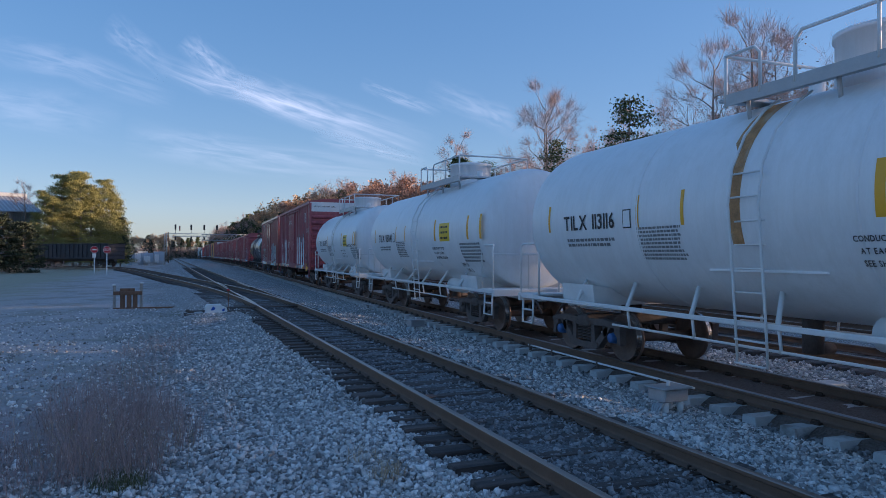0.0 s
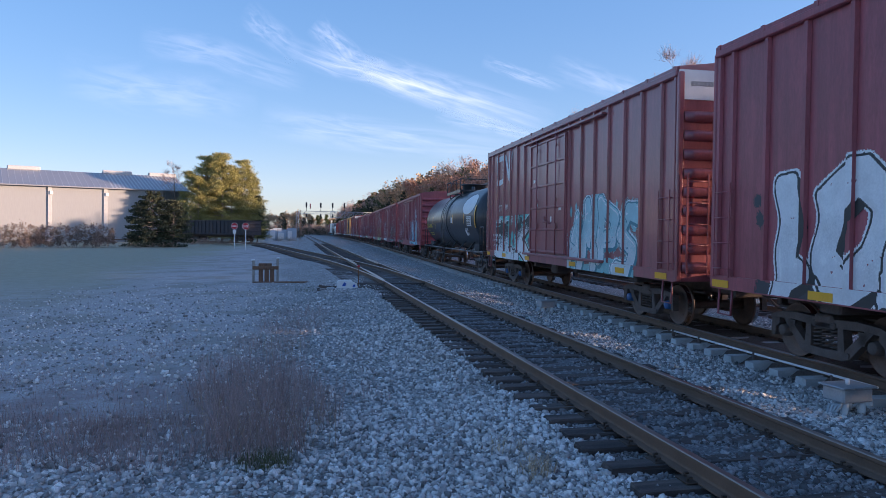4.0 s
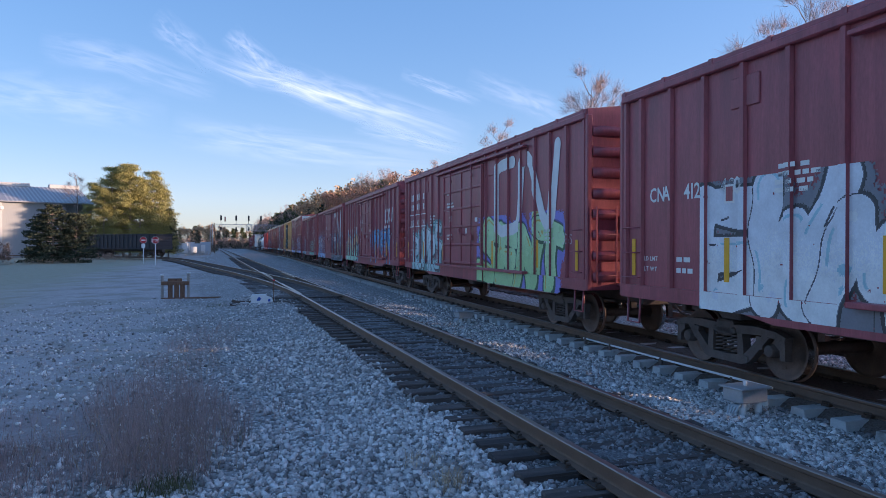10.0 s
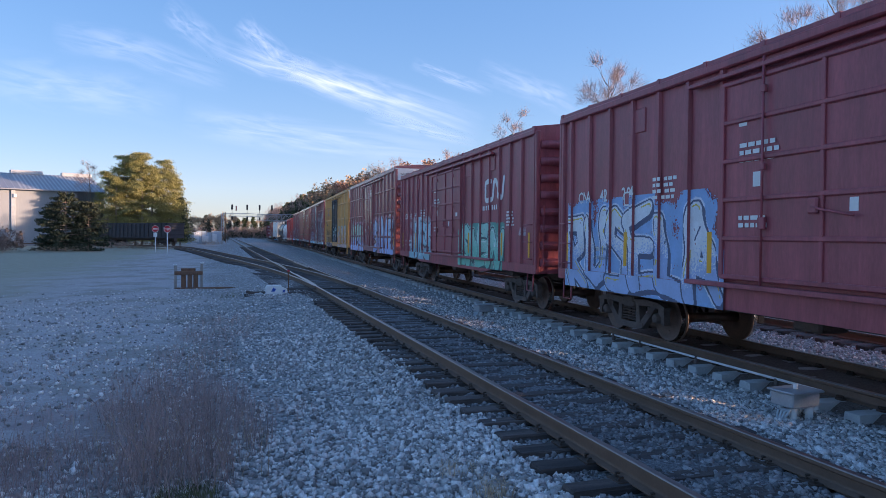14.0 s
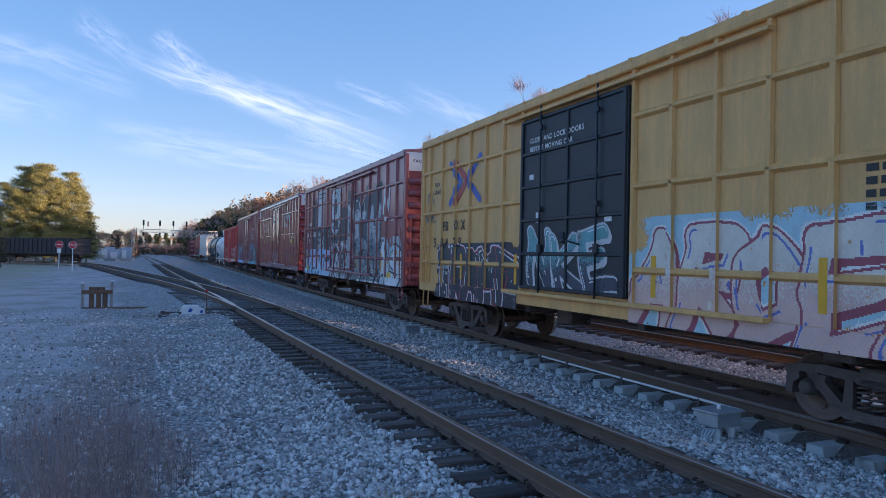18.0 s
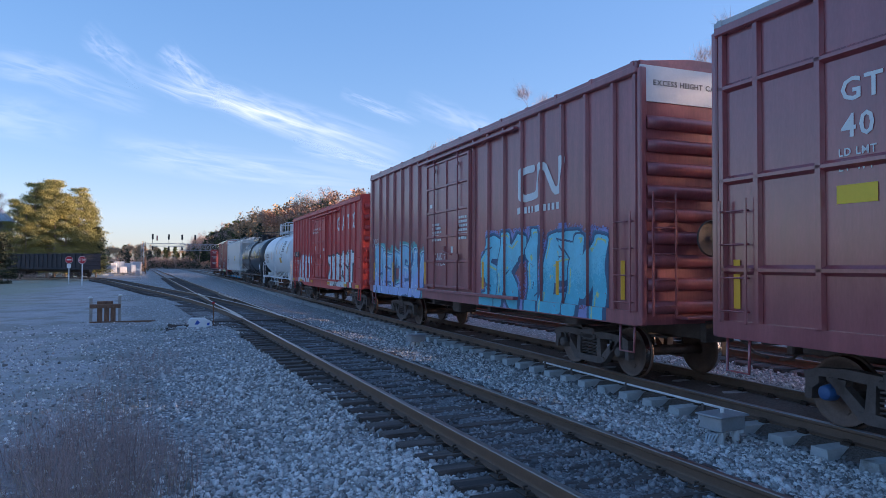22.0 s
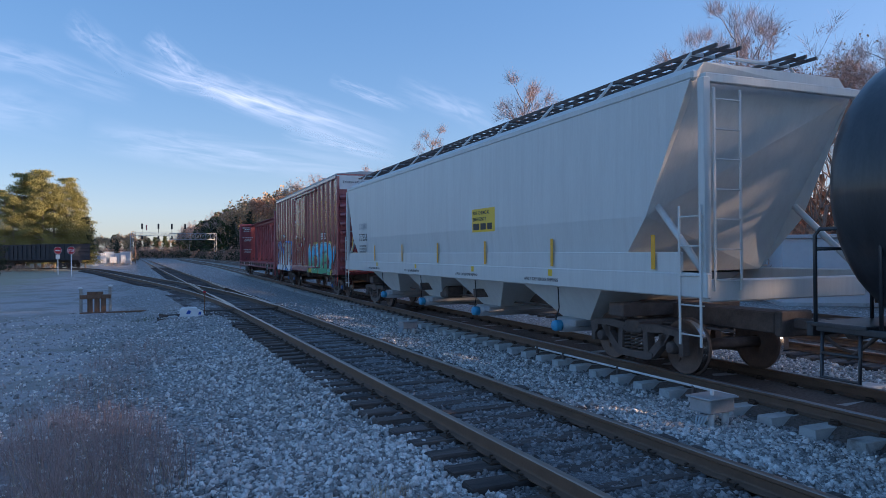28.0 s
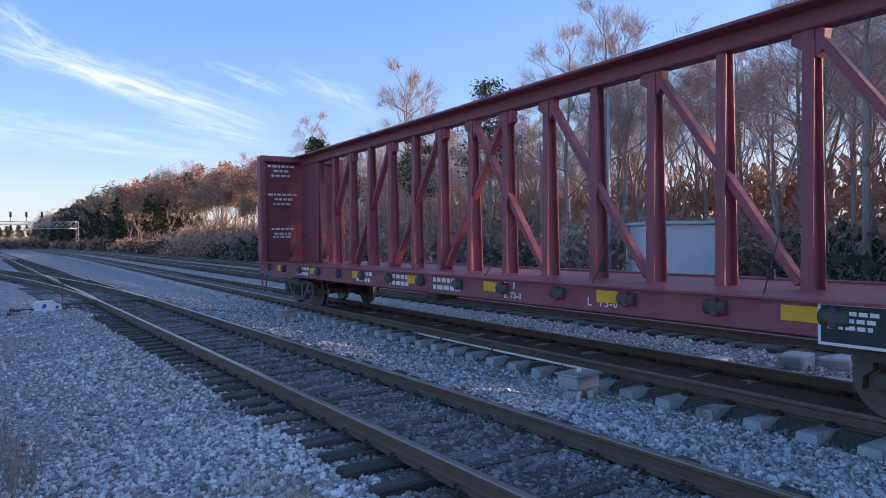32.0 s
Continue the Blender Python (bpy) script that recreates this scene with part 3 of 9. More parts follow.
def mural(car, side, h):
    """Black ground with a barred white letter, a white ring on the door and worn strokes below it."""
    r = np.random.default_rng(409)
    dx, dz = 0.0125, 0.0125
    shape = (int(3.9 / dz), int(7.0 / dx))
    U, Z = np.meshgrid(1.7 + (np.arange(shape[1]) + .5) * dx, 0.95 + (np.arange(shape[0]) + .5) * dz)
    fine, mid, long_, broad = patches(r, shape, 2, 2), patches(r, shape, 7, 7), patches(r, shape, 5, 26), patches(r, shape, 24, 18)
    edge = 0.10 * (mid - 0.5)
    top = np.where(U < 2.88, 4.40, np.where(U < 5.45, 3.10 + 0.25 * (broad - 0.4), np.where(U < 7.75, 4.52, 3.75))) + edge
    idx = np.where((U > 1.77) & (Z < top), 1, 0)
    # the barred letter
    stem = (U > 2.88) & (U < 3.60) & (Z > 3.14) & (Z < 4.78)
    arm = (U > 2.88) & (U < 4.33) & (Z > 4.28) & (Z < 4.76)
    bars = (U > 3.60) & (U < 4.26) & (Z > 2.05) & (Z < 4.3)
    idx = np.where(stem | arm, 2, idx)
    idx = np.where(bars & (np.mod((U - 3.60) / 0.165, 1) < 0.56) & ((Z > 3.1) | (mid > 0.35)), 2, idx)
    idx = np.where(arm & (U > 3.05) & ((abs(Z - 4.62) < 0.025) | ((abs(Z - 4.45) < 0.025) & (U < 4.0))), 1, idx)
    idx = np.where((U > 2.88) & (U < 3.6) & (Z < 2.62) & (mid > 0.3), 3, idx)
    # the ring on the door
    rr = np.hypot(U - 6.66, Z - 3.68)
    ring = rr < 0.98 + edge * 0.5
    idx = np.where(ring & (Z > 3.52), 2, idx)
    idx = np.where(ring & (Z > 3.52) & (U > 6.75) & ((abs(rr - 0.55) < 0.035) | (abs(rr - 0.78) < 0.03)), 3, idx)
    idx = np.where(ring & (Z <= 3.52), np.where((rr > 0.80) & (U < 6.5) | (long_ > 0.52), 2, np.where(long_ > 0.42, 3, 1)), idx)
    idx = np.where(np.hypot(U - 6.71, (Z - 3.85) * 0.9) < 0.30, 1, idx)
    # worn strokes on the lower door
    low = (U > 5.95) & (Z < 2.45 + edge) & (Z > 0.95)
    worn = patches(r, shape, 11, 15) * 0.55 + long_ * 0.25 + mid * 0.2
    slant = np.mod((U - 0.45 * (Z - 1.0)) / 0.62 + 0.6 * broad, 1)
    idx = np.where(low, np.where((worn > 0.60) | (slant < 0.16), 2, np.where((worn > 0.50) | (slant < 0.24), 3, 1)), idx)
    # blown spots and scuffs
    for x, z, q in zip(r.uniform(4.45, 5.9, 26), r.uniform(2.0, 3.0, 26), r.uniform(0.015, 0.07, 26)):
        idx = np.where(np.hypot(U - x, Z - z) < q, 2, idx)
    idx = np.where((idx == 2) & (fine * 0.5 + mid * 0.5 > 0.70), 3, idx)
    idx = np.where((idx == 3) & (fine > 0.86), 1, idx)
    g = raster(side, h - 1.7, 0.95, idx, dx, dz, 0.002)
    tagged(part("graffiti", g, [spray((0.045, 0.05, 0.06)), spray((0.62, 0.64, 0.66)), spray((0.36, 0.37, 0.39))], car, "worn black and white mural"), kind="stuff")


def emblem(car, side, left, z, w, h, strokes, thick, material, name="emblem"):
    """A painted mark of thick strokes, which follows the posts."""
    dx, dz = 0.010, 0.010
    nx, nz = int((w + thick) / dx), int((h + thick) / dz)
    X, Z = np.meshgrid((np.arange(nx) + .5) * dx - thick / 2, (np.arange(nz) + .5) * dz - thick / 2)
    d = np.full_like(X, 9.0)
    for a, b in segs([[(p[0] * w, p[1] * h) for p in q] for q in strokes]):
        d = np.minimum(d, dist(X, Z, a, b))
    g = raster(side, left + thick / 2, z - thick / 2, np.where(d < thick / 2, 1, 0), dx, dz, 0.007)
    tagged(part(name, g, material, car), kind="stuff")


WORM = [[(0.31, 0.95), (0.09, 0.94), (0.02, 0.90), (0.0, 0.80), (0.0, 0.14), (0.03, 0.05), (0.10, 0.0), (0.31, 0.03), (0.39, 0.07), (0.42, 0.18), (0.47, 0.86), (0.51, 0.95), (0.56, 0.95), (0.61, 0.87), (0.79, 0.18), (0.84, 0.08), (0.89, 0.08), (0.93, 0.17), (1.0, 1.0)]]

# ---- trucks ----


def wheelset_mesh():
    g = Geo()
    g.tube([(-0.95, 0, 0), (0.95, 0, 0)], 0.085, 12)
    for s in (-1, 1):
        prof = [(0.66, 0.10), (0.69, 0.14), (0.70, 0.33), (0.675, 0.385), (0.67, 0.445), (0.70, 0.448), (0.715, 0.425)]
        prof2 = [(0.715, 0.425), (0.805, 0.412)]
        prof3 = [(0.805, 0.412), (0.81, 0.37), (0.775, 0.345), (0.765, 0.18), (0.81, 0.13), (0.84, 0.11), (0.84, 0.0)]
        g.lathe([(s * a, r) for a, r in prof], 40, "x")
        g.lathe([(s * a, r) for a, r in prof2], 40, "x", mat=1)
        g.lathe([(s * a, r) for a, r in prof3], 40, "x")
        for k in range(3):
            t = k * 2.09
            g.box((s * 0.775, 0.25 * math.cos(t), 0.25 * math.sin(t)), (0.012, 0.07, 0.03))
    return g


def sideframe_mesh():
    """A cast frame with two triangular windows and a spring nest."""
    g = Geo()
    for half in (-1, 1):
        def P(pts):
            return [(half * y, z) for y, z in pts]
        g.prism(P([(0.0, 0.70), (0.0, 0.60), (0.42, 0.60), (0.70, 0.62), (1.02, 0.60), (1.16, 0.56), (1.18, 0.64), (1.0, 0.70), (0.6, 0.73)]), -0.07, 0.07)
        g.prism(P([(0.74, 0.62), (0.88, 0.60), (0.48, 0.20), (0.36, 0.22), (0.38, 0.30)]), -0.06, 0.06)
        g.prism(P([(0.0, 0.16), (0.0, 0.27), (0.34, 0.29), (0.48, 0.28), (0.48, 0.20), (0.36, 0.16)]), -0.075, 0.075)
        g.prism(P([(0.26, 0.62), (0.36, 0.62), (0.40, 0.26), (0.27, 0.26)]), -0.07, 0.07)
        g.prism(P([(0.98, 0.60), (1.16, 0.58), (1.17, 0.32), (1.08, 0.32), (1.07, 0.45), (0.98, 0.52)]), -0.06, 0.06)
        g.prism(P([(0.62, 0.60), (0.80, 0.60), (0.74, 0.42), (0.66, 0.42)]), -0.06, 0.06)
    g.box((0, 0, 0.62), (0.20, 0.46, 0.10), 0.02)
    return g


def springs_mesh():
    g = Geo()
    pts = [(0.06 * math.cos(t), 0.075 * math.sin(t), 0.29 + 0.28 * t / 31.4) for t in [0.785 * k for k in range(41)]]
    g.tube(pts, 0.016, 4)
    return g


def keep(geo, *mats):
    me = geo.mesh("shared")
    fix_normals(me)
    for one in mats:
        me.materials.append(one)
    return me


TRUCK = {
    "wheelset": keep(wheelset_mesh(), M["wheel_steel"], M["tread_steel"]),
    "side_frame": keep(sideframe_mesh(), M["undercarriage"]),
    "springs": keep(springs_mesh(), M["undercarriage"]),
    "bolster": keep(Geo().box((0, 0, 0.66), (2.2, 0.36, 0.22), 0.03).tube([(0, 0, 0.7), (0, 0, 0.95)], 0.2, 16).box((0, 0.62, 0.42), (1.9, 0.08, 0.10), 0.02).box((0, -0.62, 0.42), (1.9, 0.08, 0.10), 0.02), M["undercarriage"]),
    "bearing": keep(Geo().lathe([(-0.06, 0.0), (-0.06, 0.07), (-0.045, 0.085), (0.05, 0.10), (0.09, 0.10)], 20, "x"), M["undercarriage"]),
    "bearing_blue": keep(Geo().lathe([(-0.06, 0.0), (-0.06, 0.07), (-0.045, 0.085), (0.05, 0.10), (0.09, 0.10)], 20, "x"), M["bearing_blue"]),
}
WHEELS = []


def truck(car, y, blue=False):
    t = part("truck", TRUCK["bolster"], None, car, "four-wheel cast steel truck", m=pose(0, y, 0))
    for s in (-1, 1):
        part("side_frame", TRUCK["side_frame"], None, t, m=pose(s * 1.0, 0, 0))
        for q in ((-0.17, 0.0, 0.17) if s < 0 else (0.0,)):
            part("spring", TRUCK["springs"], None, t, m=pose(s * 1.0, q, 0))
        w = part("wheelset", TRUCK["wheelset"], None, t, "rusty steel wheels with bright treads on an axle", m=pose(0, s * 0.89, 0.42))
        WHEELS.append((w, s * 0.89))
        for q in (-1, 1):
            part("bearing", TRUCK["bearing_blue" if blue else "bearing"], None, t, m=pose(q * 1.03, s * 0.89, 0.42, 0, 0, 0 if q < 0 else 180))


def underframe(car, L, depth=0.72):
    g = Geo().box((0, 0, 0.86), (0.45, L - 0.3, 0.30), 0.02)
    for s in (-1, 1):
        g.box((0, s * (L / 2 - 2.4), 0.92), (2.5, 0.4, 0.22), 0.02)
        g.box((0, s * 1.8, 0.92), (2.7, 0.16, 0.2), 0.01)
    g.tube([(0.7, -2.6, 0.78), (0.7, -1.2, 0.78)], 0.22, 14)
    g.box((-0.75, 1.0, 0.80), (0.5, 0.5, 0.32), 0.04)
    g.tube([(-0.6, -L / 2 + 0.5, 0.72), (-0.6, L / 2 - 0.5, 0.72)], 0.02, 6)
    part("underframe", g, M["undercarriage"], car, "dark steel centre sill and brake gear", clean=True)
    for s in (-1, 1):
        c = Geo().box((0, s * (L / 2 + 0.3), 0.86), (0.14, 0.75, 0.16), 0.03).box((0.04, s * (L / 2 + 0.62), 0.86), (0.30, 0.26, 0.24), 0.06)
        c.box((0, s * (L / 2 - 0.02), 0.86), (0.6, 0.12, 0.36), 0.02)
        c.tube([(0.2, s * (L / 2 + 0.1), 0.85), (0.3, s * (L / 2 + 0.45), 0.55), (0.32, s * (L / 2 + 0.7), 0.5)], 0.022, 6)
        part("coupler", c, M["undercarriage"], car, "knuckle coupler with a brake hose", clean=True)


def ladder(car, x, y0, y1, zs, material, along="y", name="ladder"):
    """Rungs, each its own part, and two stiles, standing off a side (along y) or an end (along x)."""
    if along == "y":
        q = x + (0.06 if x < 0 else -0.06)
        rung = Geo().tube([(q, y0, 0), (x, y0, 0), (x, y1, 0), (q, y1, 0)], 0.012, 6)
        stiles = [Geo().box((x, y, (zs[0] + zs[-1]) / 2), (0.02, 0.04, zs[-1] - zs[0] + 0.3), 0.004) for y in (y0, y1)] if len(zs) > 3 else []
    else:
        rung = Geo().tube([(y0, x, 0), (y1, x, 0)], 0.012, 6)
        stiles = [Geo().box((y, x, (zs[0] + zs[-1]) / 2), (0.04, 0.02, zs[-1] - zs[0] + 0.3), 0.004) for y in (y0, y1)]
    me = rung.mesh("rung")
    me.materials.append(material)
    for z in zs:
        part("grab_iron" if not stiles else "rung", me, None, car, m=pose(0, 0, z))
    for g in stiles:
        part("ladder_stile", g, material, car)

# ---- boxcars ----


def boxcar(lead, tail, eave, mat, label, bay=0.85, door=3.2, door_at=0.0, door_mat=None, ribs=(), white_end=False, reflect="v", blue=False, belly=0.0, sill=0.98):
    """A steel boxcar: ribbed sides, a sliding door, corrugated ends, a seamed roof."""
    L = tail - lead
    m = M[mat]
    car = thing("boxcar", label, "boxcar", group="cars of the freight train")
    MOVES.append((car, (lead + tail) / 2, L / 2 - 2.35))
    h = L / 2
    d0, d1 = door_at - door / 2, door_at + door / 2
    # posts step out from the door to the corners
    ys = [-h + 0.09, h - 0.09]
    for edge, way, end in ((d0 - 0.07, -1, h + d0), (d1 + 0.07, 1, h - d1)):
        ys += [edge + way * bay * k for k in range(int((end - 0.45) / bay) + 1)]
    side = Side(1.505, 0.055, ys, 0.11)
    side.door = (d0, d1)
    g = Geo()
    # skin of both sides, floor, and the sill with its deeper middle
    g.box((0, 0, (sill + 0.2 + eave) / 2), (3.0, L - 0.04, eave - sill - 0.2), 0)
    part("body", g, m, car, clean=True)
    for s in (-1, 1):
        poly = [(-h, sill + 0.22), (-h, sill), (-h * 0.62, sill), (-h * 0.52, sill - belly), (h * 0.52, sill - belly), (h * 0.62, sill), (h, sill), (h, sill + 0.22)]
        part("side_sill", Geo().prism(poly, s * 1.44, s * 1.56), m, car, clean=True)
        part("eave", Geo().box((s * 1.53, 0, eave - 0.02), (0.12, L, 0.13), 0.02), m, car)
    pm = None
    for y in sorted(ys):
        if pm is None:
            pg = Geo()
            pg.prism([(-0.055, -1.505), (-0.035, -1.56), (0.035, -1.56), (0.055, -1.505)], sill + 0.2, eave - 0.08, "xy")
            pg.v = [(q, p, z) for p, q, z in pg.v]
            pm = pg.mesh("side_post")
            fix_normals(pm)
            pm.materials.append(m)
        part("side_post", pm, None, car, m=pose(0, y, 0))
        part("side_post", pm, None, car, m=pose(0, -y, 0, 0, 0, 180))
    for z in ribs:
        for a, b in ((-h + 0.05, d0 - 0.1), (d1 + 0.1, h - 0.05)):
            part("side_rib", Geo().prism([(-1.505, z - 0.06), (-1.56, z - 0.02), (-1.56, z + 0.02), (-1.505, z + 0.06)], a, b, "xz"), m, car, clean=True)
    # the door, its ribs, rods and rails
    dm = M[door_mat] if door_mat else m
    dr = part("door", Geo().box((-1.555, door_at, (sill + 0.32 + eave - 0.3) / 2), (0.07, door, eave - sill - 0.62), 0.01), dm, car, "sliding plug door", clean=True)
    top, bot = eave - 0.35, sill + 0.36
    for k in range(6):
        z = bot + (top - bot) * k / 5
        part("door_rib", Geo().box((-1.60, door_at, z), (0.05, door - 0.04, 0.07), 0.015), dm, dr)
    for q in (-0.5, 0.0, 0.5):
        if abs(q) < 0.1:
            part("door_rib", Geo().box((-1.60, door_at + q * door, (top + bot) / 2), (0.045, 0.06, top - bot), 0.01), dm, dr)
        else:
            part("door_rib", Geo().box((-1.60, door_at + q * (door - 0.1), (top + bot) / 2), (0.06, 0.08, top - bot), 0.01), dm, dr)
    for q in (-0.28, 0.26):
        part("lock_rod", Geo().tube([(-1.645, door_at + q * door, sill + 0.25), (-1.645, door_at + q * door, eave - 0.12)], 0.018, 8).box((-1.64, door_at + q * door, bot + 0.75), (0.05, 0.12, 0.16), 0.01).box((-1.64, door_at + q * door, bot + 1.5), (0.05, 0.09, 0.1), 0.01).box((-1.64, door_at + q * door, top - 0.2), (0.05, 0.09, 0.1), 0.01), dm, dr)
    part("door_handle", Geo().tube([(-1.66, door_at + 0.1, bot + 0.95), (-1.68, door_at - 0.05, bot + 0.9), (-1.66, door_at - 0.5, bot + 0.82)], 0.016, 6).box((-1.64, door_at + 0.1, bot + 0.95), (0.05, 0.16, 0.2), 0.02), dm, dr)
    for q, z, w_, h_ in ((0.30, 1.35, 0.16, 0.2), (-0.12, 0.95, 0.12, 0.16), (-0.36, 1.25, 0.2, 0.12), (0.38, 2.15, 0.16, 0.1)):
        part("notice", Geo().box((-1.593, door_at + q * door, bot + z), (0.006, w_, h_)), M["decal_white"], dr, "small white notice")
    part("door_rail", Geo().box((-1.60, door_at - door * 0.3, eave - 0.22), (0.12, door * 2.0, 0.06), 0.01), m, car)
    part("door_rail", Geo().box((-1.60, door_at - door * 0.3, sill + 0.24), (0.14, door * 2.0, 0.07), 0.01), m, car)
    # roof with raised seams
    g = Geo().prism([(-1.575, eave), (1.575, eave), (1.575, eave + 0.10), (0.5, eave + 0.22), (-0.5, eave + 0.22), (-1.575, eave + 0.10)], -h, h, "xz")
    part("roof", g, M["light_grey"] if mat == "boxcar_gloss" else m, car, "low ridged steel roof", clean=True)
    rg = Geo()
    n = int(L / 1.15)
    for k in range(n + 1):
        y = -h + 0.1 + (L - 0.2) * k / n
        rg.prism([(-1.585, eave + 0.03), (-1.585, eave + 0.115), (-0.5, eave + 0.25), (0.5, eave + 0.25), (1.585, eave + 0.115), (1.585, eave + 0.03)], y - 0.04, y + 0.04, "xz")
    part("roof_seams", rg, M["light_grey"] if mat == "boxcar_gloss" else m, car, clean=True)
    # corrugated ends
    for s in (-1, 1):
        g = Geo().box((0, s * (h + 0.005), (sill + eave) / 2 + 0.06), (3.06, 0.05, eave - sill + 0.1))
        g.box((-1.5, s * (h + 0.03), (sill + eave) / 2), (0.12, 0.1, eave - sill), 0.02).box((1.5, s * (h + 0.03), (sill + eave) / 2), (0.12, 0.1, eave - sill), 0.02)
        e = part("end_wall", g, m, car, "corrugated steel end", clean=True)
        top_z = eave - (0.62 if white_end else 0.1)
        n = 8 if eave < 4.8 else 9
        for k in range(n):
            z = sill + 0.28 + (top_z - sill - 0.5) * k / (n - 1)
            rb = Geo().tube([(-1.42, s * (h + 0.0), z), (-1.2, s * (h + 0.045), z), (1.2, s * (h + 0.045), z), (1.42, s * (h + 0.0), z)], 0.105, 10)
            part("end_rib", rb, m, e)
        if white_end and s < 0:
            part("end_band", Geo().box((0, s * (h + 0.035), eave - 0.24), (3.08, 0.03, 0.56)), M["white_paint"], e, "white painted band")
            ch, w = letters("EXCESS HEIGHT CAR", 0.085)
            tg = Geo()
            for vs, fs in ch:
                tg.add([(-1.3 + v[0] * 1.3 / w, s * (h + 0.055), eave - 0.26 + v[1]) for v in vs], fs)
            part("lettering", tg, M["decal_black"], e)
        ladder(e, s * (h + 0.14), -1.38, -0.95, [sill + 0.3 + 0.4 * k for k in range(4 if eave < 4.8 else 5)], m, "x")
        part("end_platform", Geo().box((0.1, s * (h + 0.18), sill + 0.12), (2.0, 0.3, 0.05), 0.01), m, e, "steel crossover step")
    bw = Geo().lathe([(0, 0.0), (0.02, 0.03), (0.02, 0.27), (0, 0.29), (-0.02, 0.27)], 24, "y", (-0.35, -h - 0.24, sill + 1.35))
    bw.tube([(-0.35, -h, sill + 1.35), (-0.35, -h - 0.24, sill + 1.35)], 0.04, 8)
    part("brake_wheel", bw, M["undercarriage"], car, "hand brake wheel on the end")
    for y in (-h + 0.12, h - 0.55):
        ladder(car, -1.62, y, y + 0.43, [sill + 0.35 + 0.42 * k for k in range(3 if eave < 4.8 else 4)], m, name="grab_iron")
    for y in (-h + 0.15, h - 0.5):
        part("stirrup", Geo().tube([(-1.5, y, sill + 0.05), (-1.52, y, sill - 0.42), (-1.52, y + 0.36, sill - 0.42), (-1.5, y + 0.36, sill + 0.05)], 0.02, 6), m, car, "step below the corner")
    if reflect:
        spots = [-h + 0.5, -h + 2.4, d0 - 0.5, d1 + 0.4, h - 2.6, h - 0.25]
        for k, y in enumerate(spots):
            if reflect == "v":
                panel(car, side, y, sill + 1.0, 0.11, 0.62, M["yellow_paint"], "reflector", 0.008)
            else:
                part("reflector", Geo().box((-1.568, y, sill + 0.09), (0.012, 0.46, 0.12)), M["yellow_paint"], car)
    truck(car, -h + 2.08, blue)
    truck(car, h - 2.08, blue)
    underframe(car, L)
    return car, side, h


W, K = M["decal_white"], M["decal_black"]


def data_block(car, side, y, z, rows=5, w=0.7, hh=0.07, mat=None):
    lines(car, side, y, z, w, rows, hh, mat or W)


def numbers(car, side, h, mark, num, stacked=False, z=2.58, size=0.235, mat=None):
    """The mark and the number, one group of characters to a panel between posts."""
    if stacked:
        stencil(car, side, mark, h - 0.60, z + 0.33, size, mat or W, squeeze=0.85)
    else:
        stencil(car, side, mark, h - 0.78, z, size, mat or W, squeeze=0.85)
    for k, group in enumerate(num.split()):
        stencil(car, side, group, h - (0.71 if stacked else 1.68) - 0.82 * k, z - (0.04 if stacked else 0.0), size, mat or W, squeeze=0.9)
    for k, word in enumerate(("LD LMT", "LT WT")):
        stencil(car, side, word, h - 0.62, 1.62 - 0.17 * k, 0.075, mat or W)
        lines(car, side, h - 1.5, 1.69 - 0.17 * k, 0.4, 1, 0.075, mat or W)


# red car with a white band on its end
car, side, h = boxcar(40.7, 55.9, 4.95, "boxcar_red", "dark red boxcar with white sprayed letters and a round white badge", 0.86, 3.2, 0.3, white_end=True, reflect="h")
graffiti(car, side, h - 1.0, 5.1, 1.0, 2.75, [(0.06, 0.06, 0.07), (0.85, 0.85, 0.85), (0.04, 0.04, 0.04), (0.78, 0.78, 0.79), (0.85, 0.85, 0.85), (0.85, 0.85, 0.85)], "IOKE", 41, cloud=0.02, depth=0.10, fat=0.14, sharp=4)
graffiti(car, side, -2.25, 3.1, 1.0, 2.9, [(0.20, 0.20, 0.21), (0.04, 0.04, 0.04), (0.05, 0.05, 0.06), (0.83, 0.84, 0.85), (0.69, 0.71, 0.75), (0.85, 0.85, 0.85)], "KARH", 42, cloud=0.20, fat=0.18, sharp=3, depth=0.12)
emblem(car, side, -5.41, 3.84, 0.58, 0.62, [[(0.5 + 0.42 * math.cos(a), 0.5 + 0.42 * math.sin(a)) for a in [0.4 * k for k in range(17)]], [(0.5, 0.15), (0.5, 0.85)], [(0.15, 0.5), (0.85, 0.5)]], 0.09, W)
stencil(car, side, "CLOSE AND LOCK DOORS", 1.35, 4.15, 0.09, W)
stencil(car, side, "BEFORE MOVING CAR", 1.35, 4.0, 0.09, W)
data_block(car, side, -4.4, 2.2, 6, 0.6, 0.06)
panel(car, side, -6.28, 1.87, 0.48, 0.33, W)
panel(car, side, -6.32, 1.83, 0.40, 0.25, M["door_slate"], lift=0.009)
panel(car, side, -6.31, 1.34, 0.5, 0.2, M["decal_yellow"])
panel(car, side, -6.31, 1.12, 0.5, 0.21, M["yellow_paint"])
tag(car, side, -5.2, 2.4, 0.3, 4, (0.85, 0.85, 0.85), 5)
tag(car, side, -6.4, 3.2, 0.26, 4, (0.85, 0.85, 0.85), 6)

